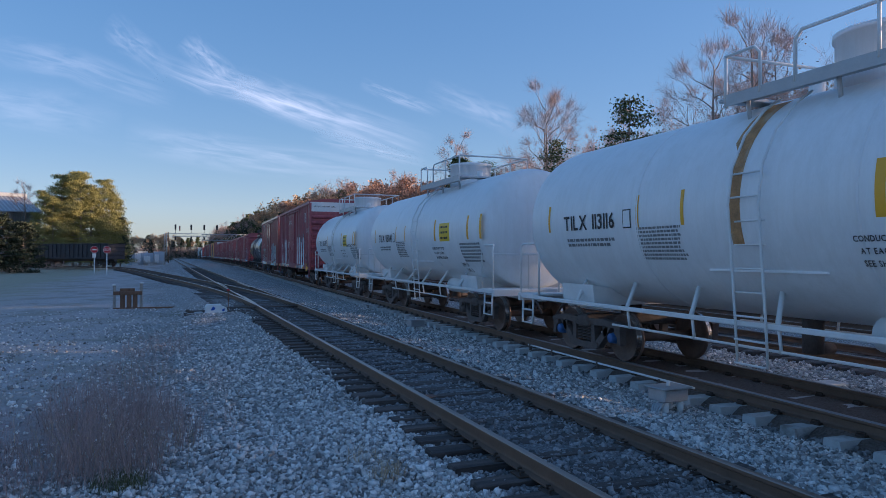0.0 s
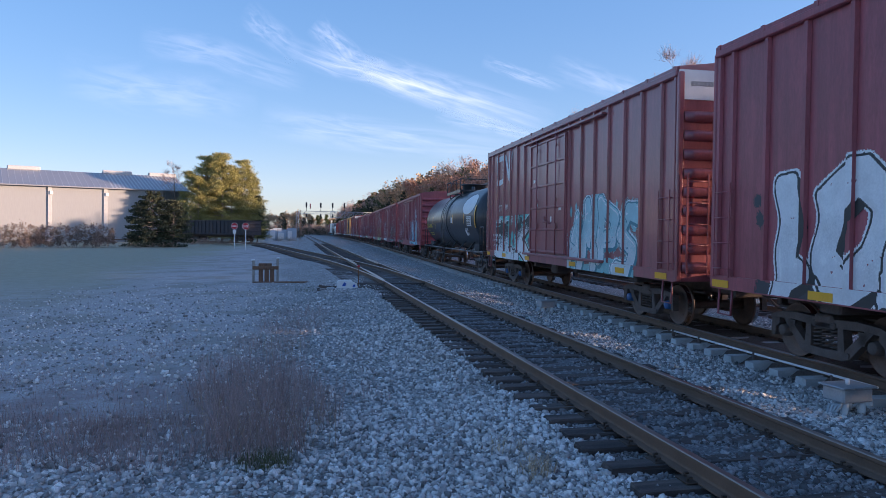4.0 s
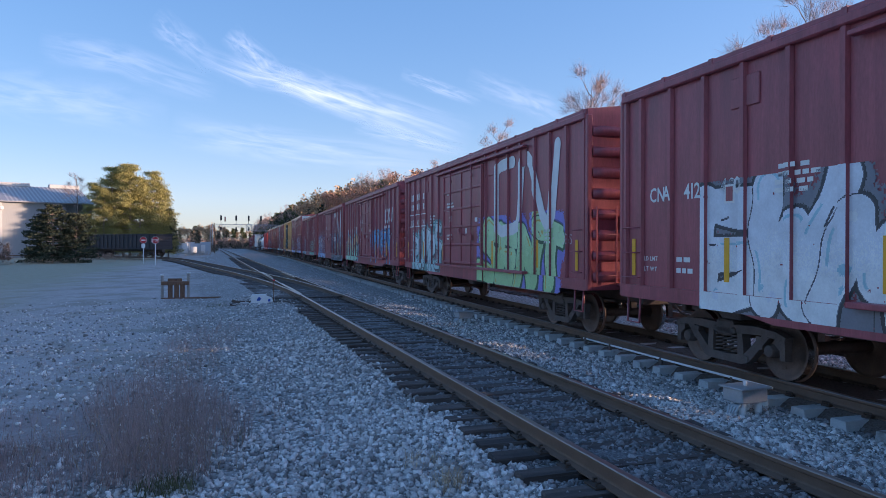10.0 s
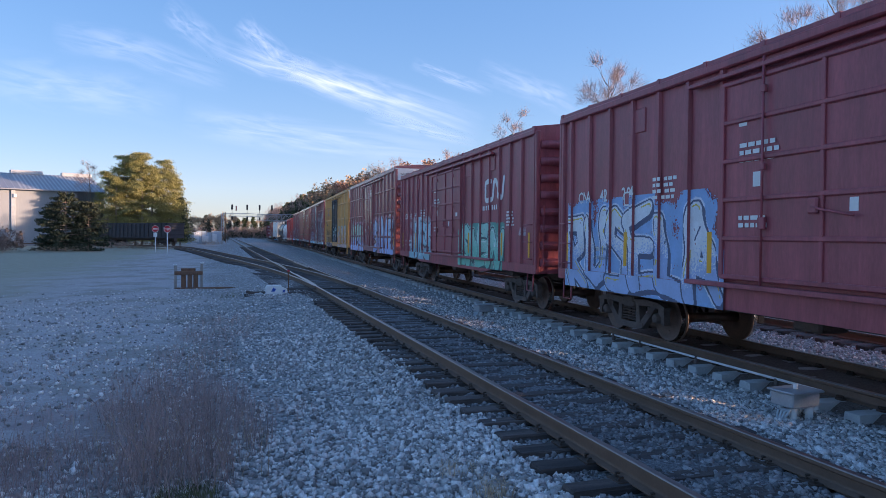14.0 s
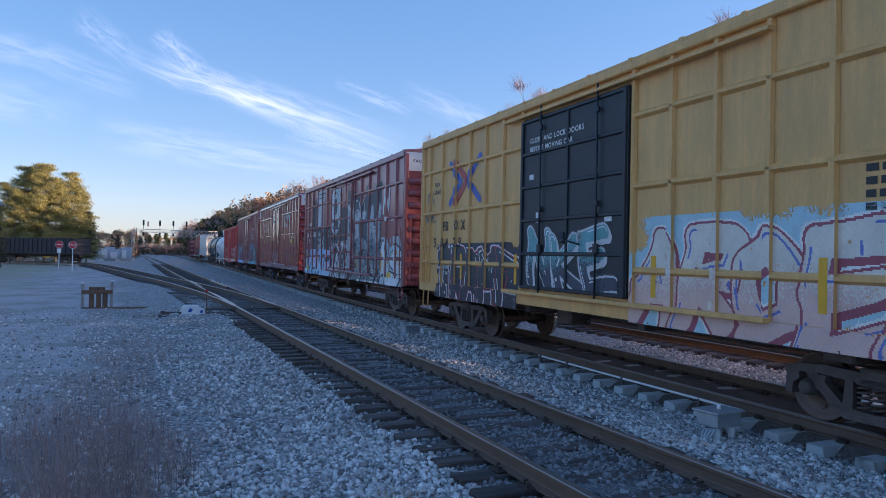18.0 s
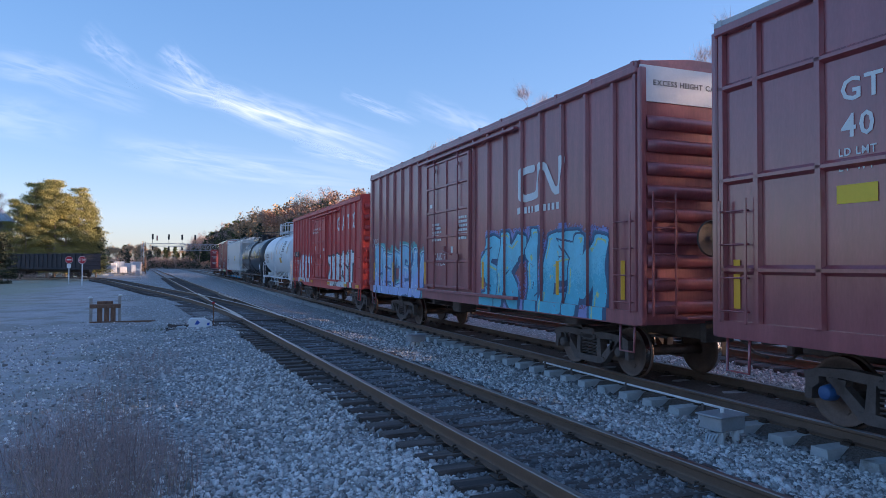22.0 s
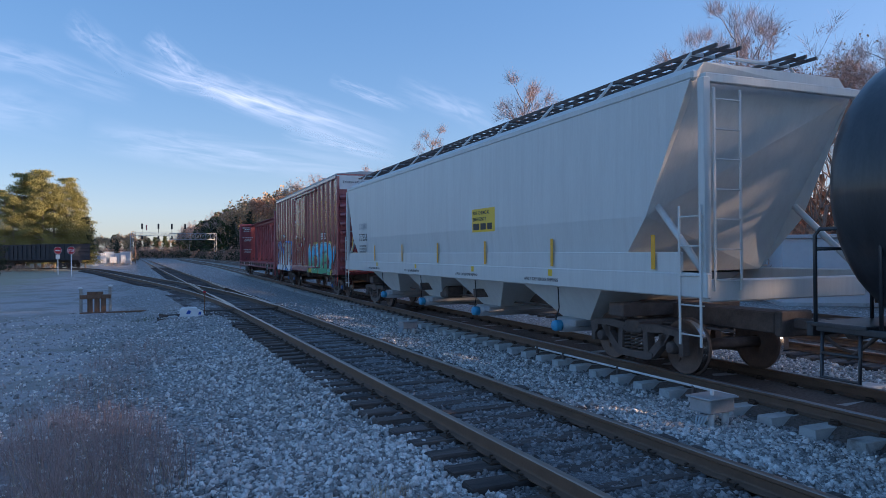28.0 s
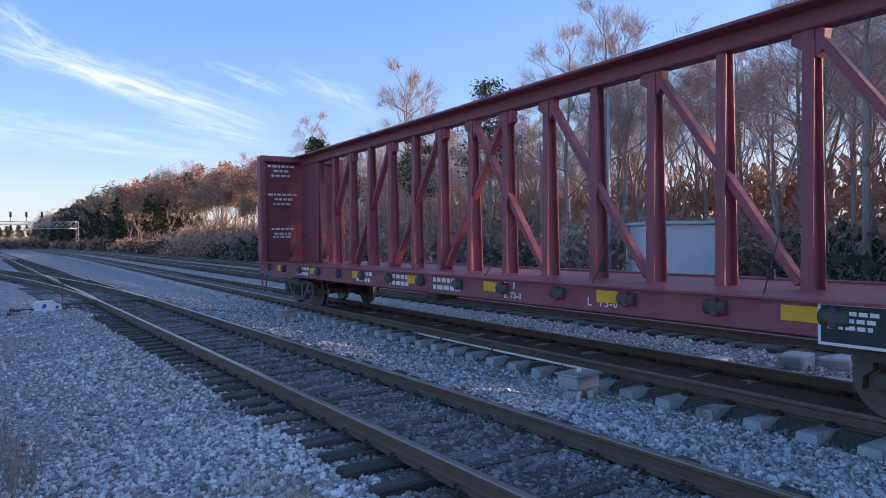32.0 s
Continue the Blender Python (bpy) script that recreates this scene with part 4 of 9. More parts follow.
# brown car with a worm-like white mark at its far end
car, side, h = boxcar(57.2, 72.16, 4.95, "boxcar_brown", "brown boxcar with bold white and black sprayed letters", 0.86, 3.2, white_end=True, reflect="h", blue=True)
emblem(car, side, h - 1.4, 3.75, 1.9, 0.95, WORM, 0.2, W)
for word, at, z in (("GT", 1.59, 2.69), ("W", 2.52, 2.69), ("40", 1.60, 2.24), ("67", 2.47, 2.24), ("53", 3.30, 2.26)):
    stencil(car, side, word, h - at, z, 0.23, W, lift=0.009)
for k, word in enumerate(("LD LMT", "LT WT", "CU FT")):
    stencil(car, side, word, h - 0.75, 1.75 - 0.19 * k, 0.085, W)
    lines(car, side, h - 1.5, 1.83 - 0.19 * k, 0.4, 1, 0.085, W, 0.009)
graffiti(car, side, h - 1.2, 4.4, 0.95, 2.3, [(0.15, 0.58, 0.53), (0.85, 0.85, 0.85), (0.03, 0.03, 0.03), (0.85, 0.85, 0.85), (0.04, 0.04, 0.04), (0.15, 0.58, 0.53)], "SLK", 51, cloud=0.26, line=0.06, fat=0.16, sharp=4, depth=0.05)
graffiti(car, side, -1.7, 4.2, 0.95, 2.6, [(0.25, 0.53, 0.55), (0.75, 0.81, 0.83), (0.07, 0.25, 0.30), (0.62, 0.70, 0.72), (0.38, 0.62, 0.65), (0.85, 0.85, 0.85)], "AMPS", 52, cloud=0.08)

# red cars with the white worm mark: one builder, each with its own paint


def red_car(lead, tail, label, mark, num, big, right, left, seed, ex=-3.83, mat="boxcar_red", stacked=False):
    car, side, h = boxcar(lead, tail, 4.42, mat, label, 0.81, 3.7, 0.15, reflect="v", belly=0.12)
    if big:
        emblem(car, side, -2.58, 2.22, 3.6, 1.8, WORM, 0.30, W)
    else:
        emblem(car, side, ex, 2.90, 1.5, 0.58, WORM, 0.14, W)
        lines(car, side, ex + 0.25, 2.76, 1.85, 1, 0.13, W, wide=0.9)
    numbers(car, side, h, mark, num, stacked)
    for k, (*where, (word, style)) in enumerate((right, left)):
        graffiti(car, side, *where, word, seed + k, **style)
    data_block(car, side, -h + 2.0, 2.55 if not big else 2.3, 5, 0.5, 0.05)
    data_block(car, side, h - 3.6, 2.9, 4, 0.6, 0.06)
    panel(car, side, h - 2.6, 2.72, 0.2, 0.26, W)
    panel(car, side, h - 2.63, 2.69, 0.14, 0.2, M[mat], lift=0.009)
    for y in (-h + 3.2, h - 3.0, -2.2):
        part("patch_plate", Geo().box((-1.51, y, 3.95), (0.03, 0.55, 0.42), 0.01), M[mat], car)
    lines(car, side, 1.6, 3.2, 0.7, 3, 0.06, W, 0.014)
    lines(car, side, 1.6, 2.2, 0.5, 2, 0.06, W, 0.014)
    tag(car, side, -h + 1.0, 1.9, 0.2, 3, (0.6, 0.6, 0.62), seed + 3)
    return car, side, h


LB, DB = (0.16, 0.44, 0.58), (0.03, 0.10, 0.22)
red_car(91.55, 106.5, "dark red boxcar with pale blue sprayed letters", "CNIS", "412 025", False, (-1.6, 4.4, 0.98, 2.5, [(0.25, 0.53, 0.68), (0.78, 0.85, 0.85), (0.05, 0.15, 0.22), (0.28, 0.69, 0.85), (0.62, 0.78, 0.85), (0.85, 0.85, 0.85)], ("ASHEM", dict(cloud=0.16, fat=0.15))), (6.0, 3.2, 0.98, 2.4, [(0.12, 0.12, 0.14), (0.50, 0.50, 0.53), (0.06, 0.06, 0.07), (0.69, 0.75, 0.70), (0.78, 0.78, 0.78), (0.85, 0.85, 0.85)], ("JNAS", dict(cloud=0.10, fat=0.15, fade=0.38))), 71, stacked=True)
red_car(108.1, 123.07, "dark red boxcar with dark green sprayed letters edged white", "CNA", "412 490", False, (-1.3, 4.9, 0.98, 2.25, [(0.04, 0.12, 0.12), (0.69, 0.83, 0.83), (0.78, 0.85, 0.85), (0.04, 0.11, 0.11), (0.05, 0.20, 0.15), (0.85, 0.85, 0.85)], ("FRAIDE", dict(cloud=0.10, fat=0.165, sharp=6, line=0.018, depth=0.0))), (5.35, 3.6, 0.95, 2.55, [(0.22, 0.22, 0.25), (0.06, 0.06, 0.06), (0.07, 0.07, 0.09), (0.83, 0.85, 0.85), (0.75, 0.78, 0.83), (0.38, 0.62, 0.69)], ("EWM", dict(cloud=0.12, fat=0.17, line=0.018, depth=0.0))), 81)
car, side, h = red_car(124.4, 139.4, "dark red boxcar with pale green and violet sprayed letters", "CNIS", "413 363", True, (-1.25, 5.4, 0.85, 2.4, [(0.28, 0.25, 0.65), (0.12, 0.11, 0.31), (0.05, 0.12, 0.06), (0.43, 0.69, 0.33), (0.53, 0.78, 0.43), (0.62, 0.45, 0.10)], ("SENT", dict(cloud=0.22, fat=0.165, puffs=24))), (6.4, 4.0, 0.95, 2.5, [(0.15, 0.35, 0.35), (0.62, 0.78, 0.78), (0.10, 0.11, 0.12), (0.45, 0.65, 0.65), (0.69, 0.78, 0.78), (0.85, 0.85, 0.85)], ("RUMRS", dict(cloud=0.12, fat=0.13))), 91)
for z in (3.55, 3.18):
    for k, n_ in enumerate((3, 3, 2)):
        for q in range(n_):
            panel(car, side, h - 0.84 - 0.86 * k - 0.21 * q, z + 0.23, 0.13, 0.23, W, "lettering")
for z in (3.02, 2.58):
    for k in range(3):
        panel(car, side, h - 0.80 - 0.86 * k, z, 0.62, 0.035, W, "paint_line")
red_car(140.7, 155.6, "dark red boxcar with blue and red sprayed letters", "CNA", "412 689", False, (-1.3, 4.6, 1.0, 2.4, [(0.11, 0.35, 0.62), (0.15, 0.15, 0.25), (0.06, 0.09, 0.15), (0.53, 0.09, 0.09), (0.12, 0.38, 0.65), (0.75, 0.62, 0.50)], ("TAKEN", dict(cloud=0.18, fat=0.16, sharp=4, puffs=20))), (7.0, 4.3, 0.95, 2.4, [(0.25, 0.62, 0.74), (0.84, 0.84, 0.84), (0.03, 0.04, 0.06), (0.40, 0.68, 0.52), (0.76, 0.46, 0.26), (0.50, 0.78, 0.84)], ("CWSG", dict(cloud=0.16, fat=0.155, line=0.045))), 101, -4.6)
red_car(156.8, 171.6, "dark red boxcar sprayed with grey, white and blue letters all along", "CNA", "412 204", True, (-1.65, 5.5, 0.8, 2.45, [(0.16, 0.20, 0.27), (0.09, 0.10, 0.13), (0.58, 0.64, 0.70), (0.07, 0.08, 0.10), (0.17, 0.20, 0.26), (0.72, 0.76, 0.78)], ("DARZE", dict(cloud=0.34, fat=0.15, line=0.02, depth=0.0))), (7.1, 5.2, 0.85, 2.4, [(0.28, 0.45, 0.72), (0.69, 0.75, 0.85), (0.09, 0.11, 0.19), (0.38, 0.50, 0.75), (0.78, 0.80, 0.83), (0.69, 0.53, 0.10)], ("RUSELA", dict(cloud=0.25, fat=0.14))), 111)
red_car(173.0, 188.08, "dark red boxcar with pale grey green sprayed letters", "CNA", "412 800", False, (-1.4, 4.0, 0.95, 2.1, [(0.12, 0.38, 0.30), (0.50, 0.69, 0.62), (0.05, 0.10, 0.10), (0.20, 0.58, 0.45), (0.38, 0.69, 0.58), (0.75, 0.85, 0.80)], ("SMEN", dict(cloud=0.2, fat=0.16))), (5.8, 3.6, 0.95, 2.4, [(0.53, 0.43, 0.45), (0.38, 0.45, 0.50), (0.09, 0.07, 0.09), (0.28, 0.53, 0.60), (0.50, 0.70, 0.75), (0.75, 0.80, 0.83)], ("JVES", dict(cloud=0.22, fat=0.16, sharp=6, depth=0.10))), 121)

# tall brown car with cross ribs
TALL = (1.75, 2.55, 3.35, 4.2)
car, side, h = boxcar(189.4, 204.3, 4.98, "boxcar_brown", "tall brown ribbed boxcar with lavender and pink sprayed letters", 0.97, 3.3, ribs=(1.8, 3.0, 4.1), white_end=True)
graffiti(car, side, -1.7, 5.4, 0.95, 2.6, [(0.69, 0.33, 0.35), (0.04, 0.05, 0.09), (0.05, 0.06, 0.11), (0.45, 0.53, 0.85), (0.60, 0.70, 0.85), (0.85, 0.85, 0.85)], "SINE", 131, cloud=0.24, fat=0.15, depth=0.10)
graffiti(car, side, h - 0.3, 5.4, 0.9, 2.45, [(0.72, 0.38, 0.46), (0.04, 0.05, 0.07), (0.03, 0.04, 0.06), (0.50, 0.56, 0.84), (0.56, 0.70, 0.54), (0.82, 0.82, 0.85)], "OGEMA", 132, cloud=0.26, fat=0.16, sharp=3)
for word, at, z in (("UC", 0.56, 2.62), ("RY", 1.78, 2.62), ("15", 0.57, 2.17), ("80", 1.39, 2.17)):
    stencil(car, side, word, h - at, z, 0.24, W, lift=0.012)
stencil(car, side, "CLOSE AND LOCK", -0.3, 4.31, 0.085, W, lift=0.014)
stencil(car, side, "DOORS BEFORE", -0.3, 4.15, 0.085, W, lift=0.014)
stencil(car, side, "MOVING CAR", -0.3, 3.99, 0.085, W, lift=0.014)
data_block(car, side, -h + 1.6, 2.9, 6, 0.4, 0.09)
tag(car, side, 1.2, 2.0, 0.25, 4, (0.85, 0.85, 0.85), 8)

# yellow car with a slate door
car, side, h = boxcar(205.7, 220.66, 4.95, "boxcar_yellow", "yellow ribbed boxcar with a dark slate door and sprayed letters", 0.86, 3.4, door_mat="door_slate", ribs=(1.75, 3.05, 4.15), white_end=True)
graffiti(car, side, -1.75, 5.3, 0.95, 2.35, [(0.45, 0.65, 0.70), (0.85, 0.83, 0.78), (0.38, 0.09, 0.12), (0.75, 0.50, 0.43), (0.78, 0.70, 0.60), (0.15, 0.20, 0.53)], "AROEM", 141, cloud=0.26, fat=0.15)
graffiti(car, side, h - 1.1, 4.5, 0.86, 2.05, [(0.04, 0.04, 0.06), (0.75, 0.75, 0.75), (0.56, 0.07, 0.10), (0.04, 0.04, 0.06), (0.05, 0.06, 0.07), (0.83, 0.83, 0.83)], "TRAMP", 142, cloud=0.3, line=0.02, fat=0.17, sharp=4, depth=0)
graffiti(car, side, 1.5, 3.0, 1.3, 2.4, [(0.04, 0.05, 0.06), (0.06, 0.06, 0.07), (0.62, 0.62, 0.62), (0.06, 0.07, 0.10), (0.15, 0.38, 0.40), (0.85, 0.85, 0.85)], "NKE", 143, cloud=0.0, bare=True, fat=0.10)
for dx_, mt_ in ((0.0, M["decal_blue"]), (0.35, M["decal_red"])):
    emblem(car, side, h - 1.9 - dx_, 3.25, 0.75, 1.0, [[(0, 1), (0.9, 0.5), (0, 0)]], 0.17, mt_)
emblem(car, side, h - 2.9, 3.25, 0.75, 1.0, [[(1, 1), (0.1, 0.5), (1, 0)]], 0.17, M["decal_blue"])
for word, at, z in (("FB", 1.48, 2.57), ("OX", 2.32, 2.57), ("5", 0.86, 2.15), ("04", 1.46, 2.15), ("29", 2.29, 2.15)):
    stencil(car, side, word, h - at, z, 0.24, K, lift=0.012)
stencil(car, side, "next", h - 0.85, 3.75, 0.16, K)
stencil(car, side, "load", h - 0.85, 3.55, 0.16, K)
tag(car, side, h - 0.25, 2.8, 0.3, 4, (0.06, 0.11, 0.20), 9)
tag(car, side, h - 0.3, 3.3, 0.3, 3, (0.06, 0.11, 0.20), 10)
stencil(car, side, "LD LMT", h - 1.5, 1.6, 0.085, W, lift=0.012)
stencil(car, side, "LT WT", h - 1.5, 1.44, 0.085, W, lift=0.012)
data_block(car, side, -h + 1.9, 3.1, 5, 0.5, 0.08, K)
stencil(car, side, "CLOSE AND LOCK DOORS", 1.35, 4.15, 0.10, W, lift=0.014)
stencil(car, side, "BEFORE MOVING CAR", 1.35, 3.98, 0.10, W, lift=0.014)

# tall brown car painted nearly all over
car, side, h = boxcar(222.2, 237.45, 4.98, "boxcar_brown", "tall brown ribbed boxcar covered in grey and white graffiti", 1.0, 3.4, 0.0, ribs=(1.8, 3.1, 4.15), white_end=True)
mural(car, side, h)
graffiti(car, side, h - 8.75, 4.1, 1.0, 3.9, [(0.06, 0.07, 0.09), (0.50, 0.53, 0.55), (0.05, 0.06, 0.07), (0.42, 0.45, 0.47), (0.50, 0.53, 0.55), (0.80, 0.82, 0.82)], "REN", 151, cloud=0.7, fat=0.07, line=0.02, depth=0.0)
graffiti(car, side, h - 0.3, 5.5, 0.95, 1.98, [(0.33, 0.58, 0.83), (0.04, 0.05, 0.07), (0.06, 0.06, 0.10), (0.45, 0.68, 0.85), (0.62, 0.53, 0.70), (0.85, 0.85, 0.83)], "VAWE", 152, cloud=0.3, fat=0.15)
graffiti(car, side, -1.5, 6.0, 0.95, 2.3, [(0.50, 0.58, 0.62), (0.12, 0.12, 0.15), (0.06, 0.07, 0.09), (0.75, 0.80, 0.83), (0.69, 0.75, 0.80), (0.62, 0.45, 0.12)], "SAVAS", 153, cloud=0.26, fat=0.15)
emblem(car, side, -h + 2.2, 3.3, 0.75, 0.75, [[(0, 0), (0.2, 1.0), (0.75, 0.1), (0.85, 1.0)]], 0.13, W)
lines(car, side, -h + 1.9, 3.15, 0.7, 1, 0.14, W)
tag(car, side, h - 6.9, 4.35, 0.55, 3, (0.70, 0.71, 0.72), 31)
tag(car, side, -1.5, 3.2, 0.7, 4, (0.68, 0.69, 0.70), 32)
for word, at in (("CNA", 0.66), ("409", 1.95), ("354", 2.96)):
    stencil(car, side, word, h - at, 2.69, 0.25, W, squeeze=0.9, lift=0.012)
stencil(car, side, "behed", h - 0.6, 3.23, 0.24, W)
panel(car, side, h - 0.75, 1.32, 0.42, 0.2, M["decal_yellow"])
stencil(car, side, "60K", h - 5.26, 1.37, 0.1, W, lift=0.012)
data_block(car, side, h - 0.6, 2.6, 2, 0.7, 0.07)
data_block(car, side, -h + 3.4, 2.9, 7, 0.35, 0.08)
panel(car, side, -h + 1.7, 1.35, 0.4, 0.2, M["decal_yellow"])

# clean glossy brown car
car, side, h = boxcar(239.2, 254.44, 4.98, "boxcar_gloss", "clean glossy brown ribbed boxcar with white lettering", 0.87, 3.05, 0.15, ribs=(1.85, 3.0, 4.2), white_end=True, blue=True)
emblem(car, side, -3.2, 3.52, 1.7, 0.58, WORM, 0.17, W)
for word, at, z in (("GT", 1.78, 3.67), ("W", 2.65, 3.67), ("40", 1.78, 3.28), ("73", 2.65, 3.28), ("75", 3.52, 3.28)):
    stencil(car, side, word, h - at, z, 0.25, W)
stencil(car, side, "LD LMT", h - 1.75, 3.08, 0.085, W)
stencil(car, side, "LT WT", h - 1.75, 2.92, 0.085, W)
panel(car, side, h - 1.72, 2.77, 0.47, 0.2, M["decal_yellow"])
panel(car, side, -5.3, 2.68, 0.5, 0.2, M["decal_yellow"])
data_block(car, side, -h + 2.2, 3.0, 3, 0.6, 0.06)
lines(car, side, 1.0, 4.2, 0.5, 5, 0.05, W, 0.014)
stencil(car, side, "2 INCH HF COMP SHOES", -h + 2.4, 1.03, 0.08, W, lift=0.06)

# brown car with turquoise letters
car, side, h = boxcar(256.05, 271.1, 4.95, "boxcar_brown", "brown boxcar with turquoise and blue sprayed letters", 0.79, 2.95, 0.22, white_end=True)
emblem(car, side, -3.68, 3.25, 1.6, 0.6, WORM, 0.15, W)
lines(car, side, -3.5, 3.08, 2.1, 1, 0.13, W, wide=0.9)
graffiti(car, side, -1.7, 5.0, 1.0, 2.45, [(0.28, 0.30, 0.58), (0.07, 0.16, 0.28), (0.05, 0.11, 0.20), (0.10, 0.53, 0.68), (0.20, 0.65, 0.78), (0.62, 0.69, 0.25)], "SKIEM", 171, cloud=0.10, fat=0.165, sharp=5, depth=0.09)
graffiti(car, side, h - 0.4, 5.0, 0.95, 2.4, [(0.09, 0.43, 0.45), (0.56, 0.75, 0.78), (0.07, 0.15, 0.30), (0.38, 0.50, 0.80), (0.28, 0.58, 0.75), (0.75, 0.83, 0.85)], "RELEN", 172, cloud=0.16, fat=0.16, sharp=3)
lines(car, side, 1.2, 3.0, 0.6, 5, 0.06, W, 0.014)
lines(car, side, -0.6, 3.1, 0.6, 6, 0.06, W, 0.014)
tag(car, side, h - 0.2, 2.5, 0.3, 4, (0.75, 0.75, 0.78), 12)
tag(car, side, 1.0, 1.9, 0.3, 4, (0.81, 0.81, 0.83), 13)

# bright red car with four large white block shapes
car, side, h = boxcar(272.45, 287.6, 4.42, "boxcar_bright", "bright red boxcar with large white block shapes and white graffiti", 0.84, 3.05, 0.04, reflect="h", belly=0.15)
for k, st in enumerate(([[(0.9, 0.8), (0.5, 1), (0, 0.8), (0, 0.2), (0.5, 0), (0.9, 0.2), (0.9, 0.5), (0.55, 0.5)]], [[(0, 0), (0.45, 1), (0.9, 0)], [(0.2, 0.35), (0.7, 0.35)]], [[(0, 1), (0.9, 1)], [(0.45, 1), (0.45, 0)]], [[(0, 0), (0.9, 1)], [(0, 1), (0.9, 0)]])):
    emblem(car, side, -3.55 - 0.88 * k, 3.38, 0.45, 0.5, st, 0.12, W)
graffiti(car, side, -1.6, 4.9, 0.98, 2.3, [(0.25, 0.06, 0.06), (0.06, 0.06, 0.07), (0.06, 0.06, 0.06), (0.75, 0.76, 0.75), (0.85, 0.85, 0.83), (0.25, 0.62, 0.69)], "ZAEST", 181, cloud=0.0, fat=0.15, sharp=4, depth=0.10, bare=True)
graffiti(car, side, 5.8, 3.6, 1.0, 2.3, [(0.28, 0.06, 0.06), (0.56, 0.25, 0.25), (0.38, 0.12, 0.15), (0.72, 0.69, 0.70), (0.83, 0.79, 0.80), (0.31, 0.62, 0.69)], "HEAT", 182, cloud=0.0, fat=0.15, sharp=4, depth=0.03, bare=True)
panel(car, side, h - 0.72, 2.62, 0.62, 0.3, M["door_slate"])
panel(car, side, h - 1.5, 2.62, 0.5, 0.3, M["door_slate"])
stencil(car, side, "CA", h - 0.8, 2.38, 0.2, W, lift=0.07)
stencil(car, side, "GY", h - 1.58, 2.38, 0.2, W, lift=0.07)
stencil(car, side, "77", h - 0.85, 1.95, 0.2, W)
stencil(car, side, "78", h - 1.6, 1.95, 0.2, W)
stencil(car, side, "CLOSE AND LOCK DOORS", 1.5, 3.55, 0.1, W, lift=0.014)
stencil(car, side, "BEFORE MOVING CAR", 1.5, 3.4, 0.1, W, lift=0.014)
stencil(car, side, "LD LMT", h - 0.8, 1.7, 0.09, W)
stencil(car, side, "LT WT", h - 0.8, 1.55, 0.09, W)

# glossy brown car with bright letters, last but one
car, side, h = boxcar(342.0, 357.47, 4.98, "boxcar_gloss", "glossy brown boxcar with bright green, blue and yellow graffiti", 0.86, 3.1, white_end=True, blue=True, reflect="")
graffiti(car, side, -1.7, 5.6, 0.95, 2.2, [(0.65, 0.47, 0.05), (0.70, 0.80, 0.80), (0.03, 0.05, 0.05), (0.08, 0.42, 0.20), (0.07, 0.53, 0.78), (0.80, 0.85, 0.80)], "MDEY", 221, cloud=0.05, fat=0.15, sharp=5, line=0.025, depth=0.06, puffs=80)
graffiti(car, side, h - 0.1, 5.0, 0.9, 2.35, [(0.05, 0.33, 0.83), (0.25, 0.21, 0.16), (0.05, 0.05, 0.05), (0.78, 0.79, 0.80), (0.50, 0.45, 0.38), (0.53, 0.12, 0.05)], "WR", 222, cloud=0.16, fat=0.15, sharp=4, depth=0.13, puffs=40)
for word, at, z in (("GT", 1.83, 2.70), ("W", 2.73, 2.70), ("40", 1.82, 2.24), ("65", 2.69, 2.24), ("67", 3.51, 2.24)):
    stencil(car, side, word, h - at, z, 0.23, W, lift=0.009)
data_block(car, side, -h + 3.2, 2.75, 3, 0.9, 0.06)
tag(car, side, h - 0.2, 3.2, 0.4, 3, (0.62, 0.62, 0.65), 14)
tag(car, side, h - 0.7, 2.6, 0.4, 2, (0.62, 0.56, 0.12), 15)

# ---- tank cars ----


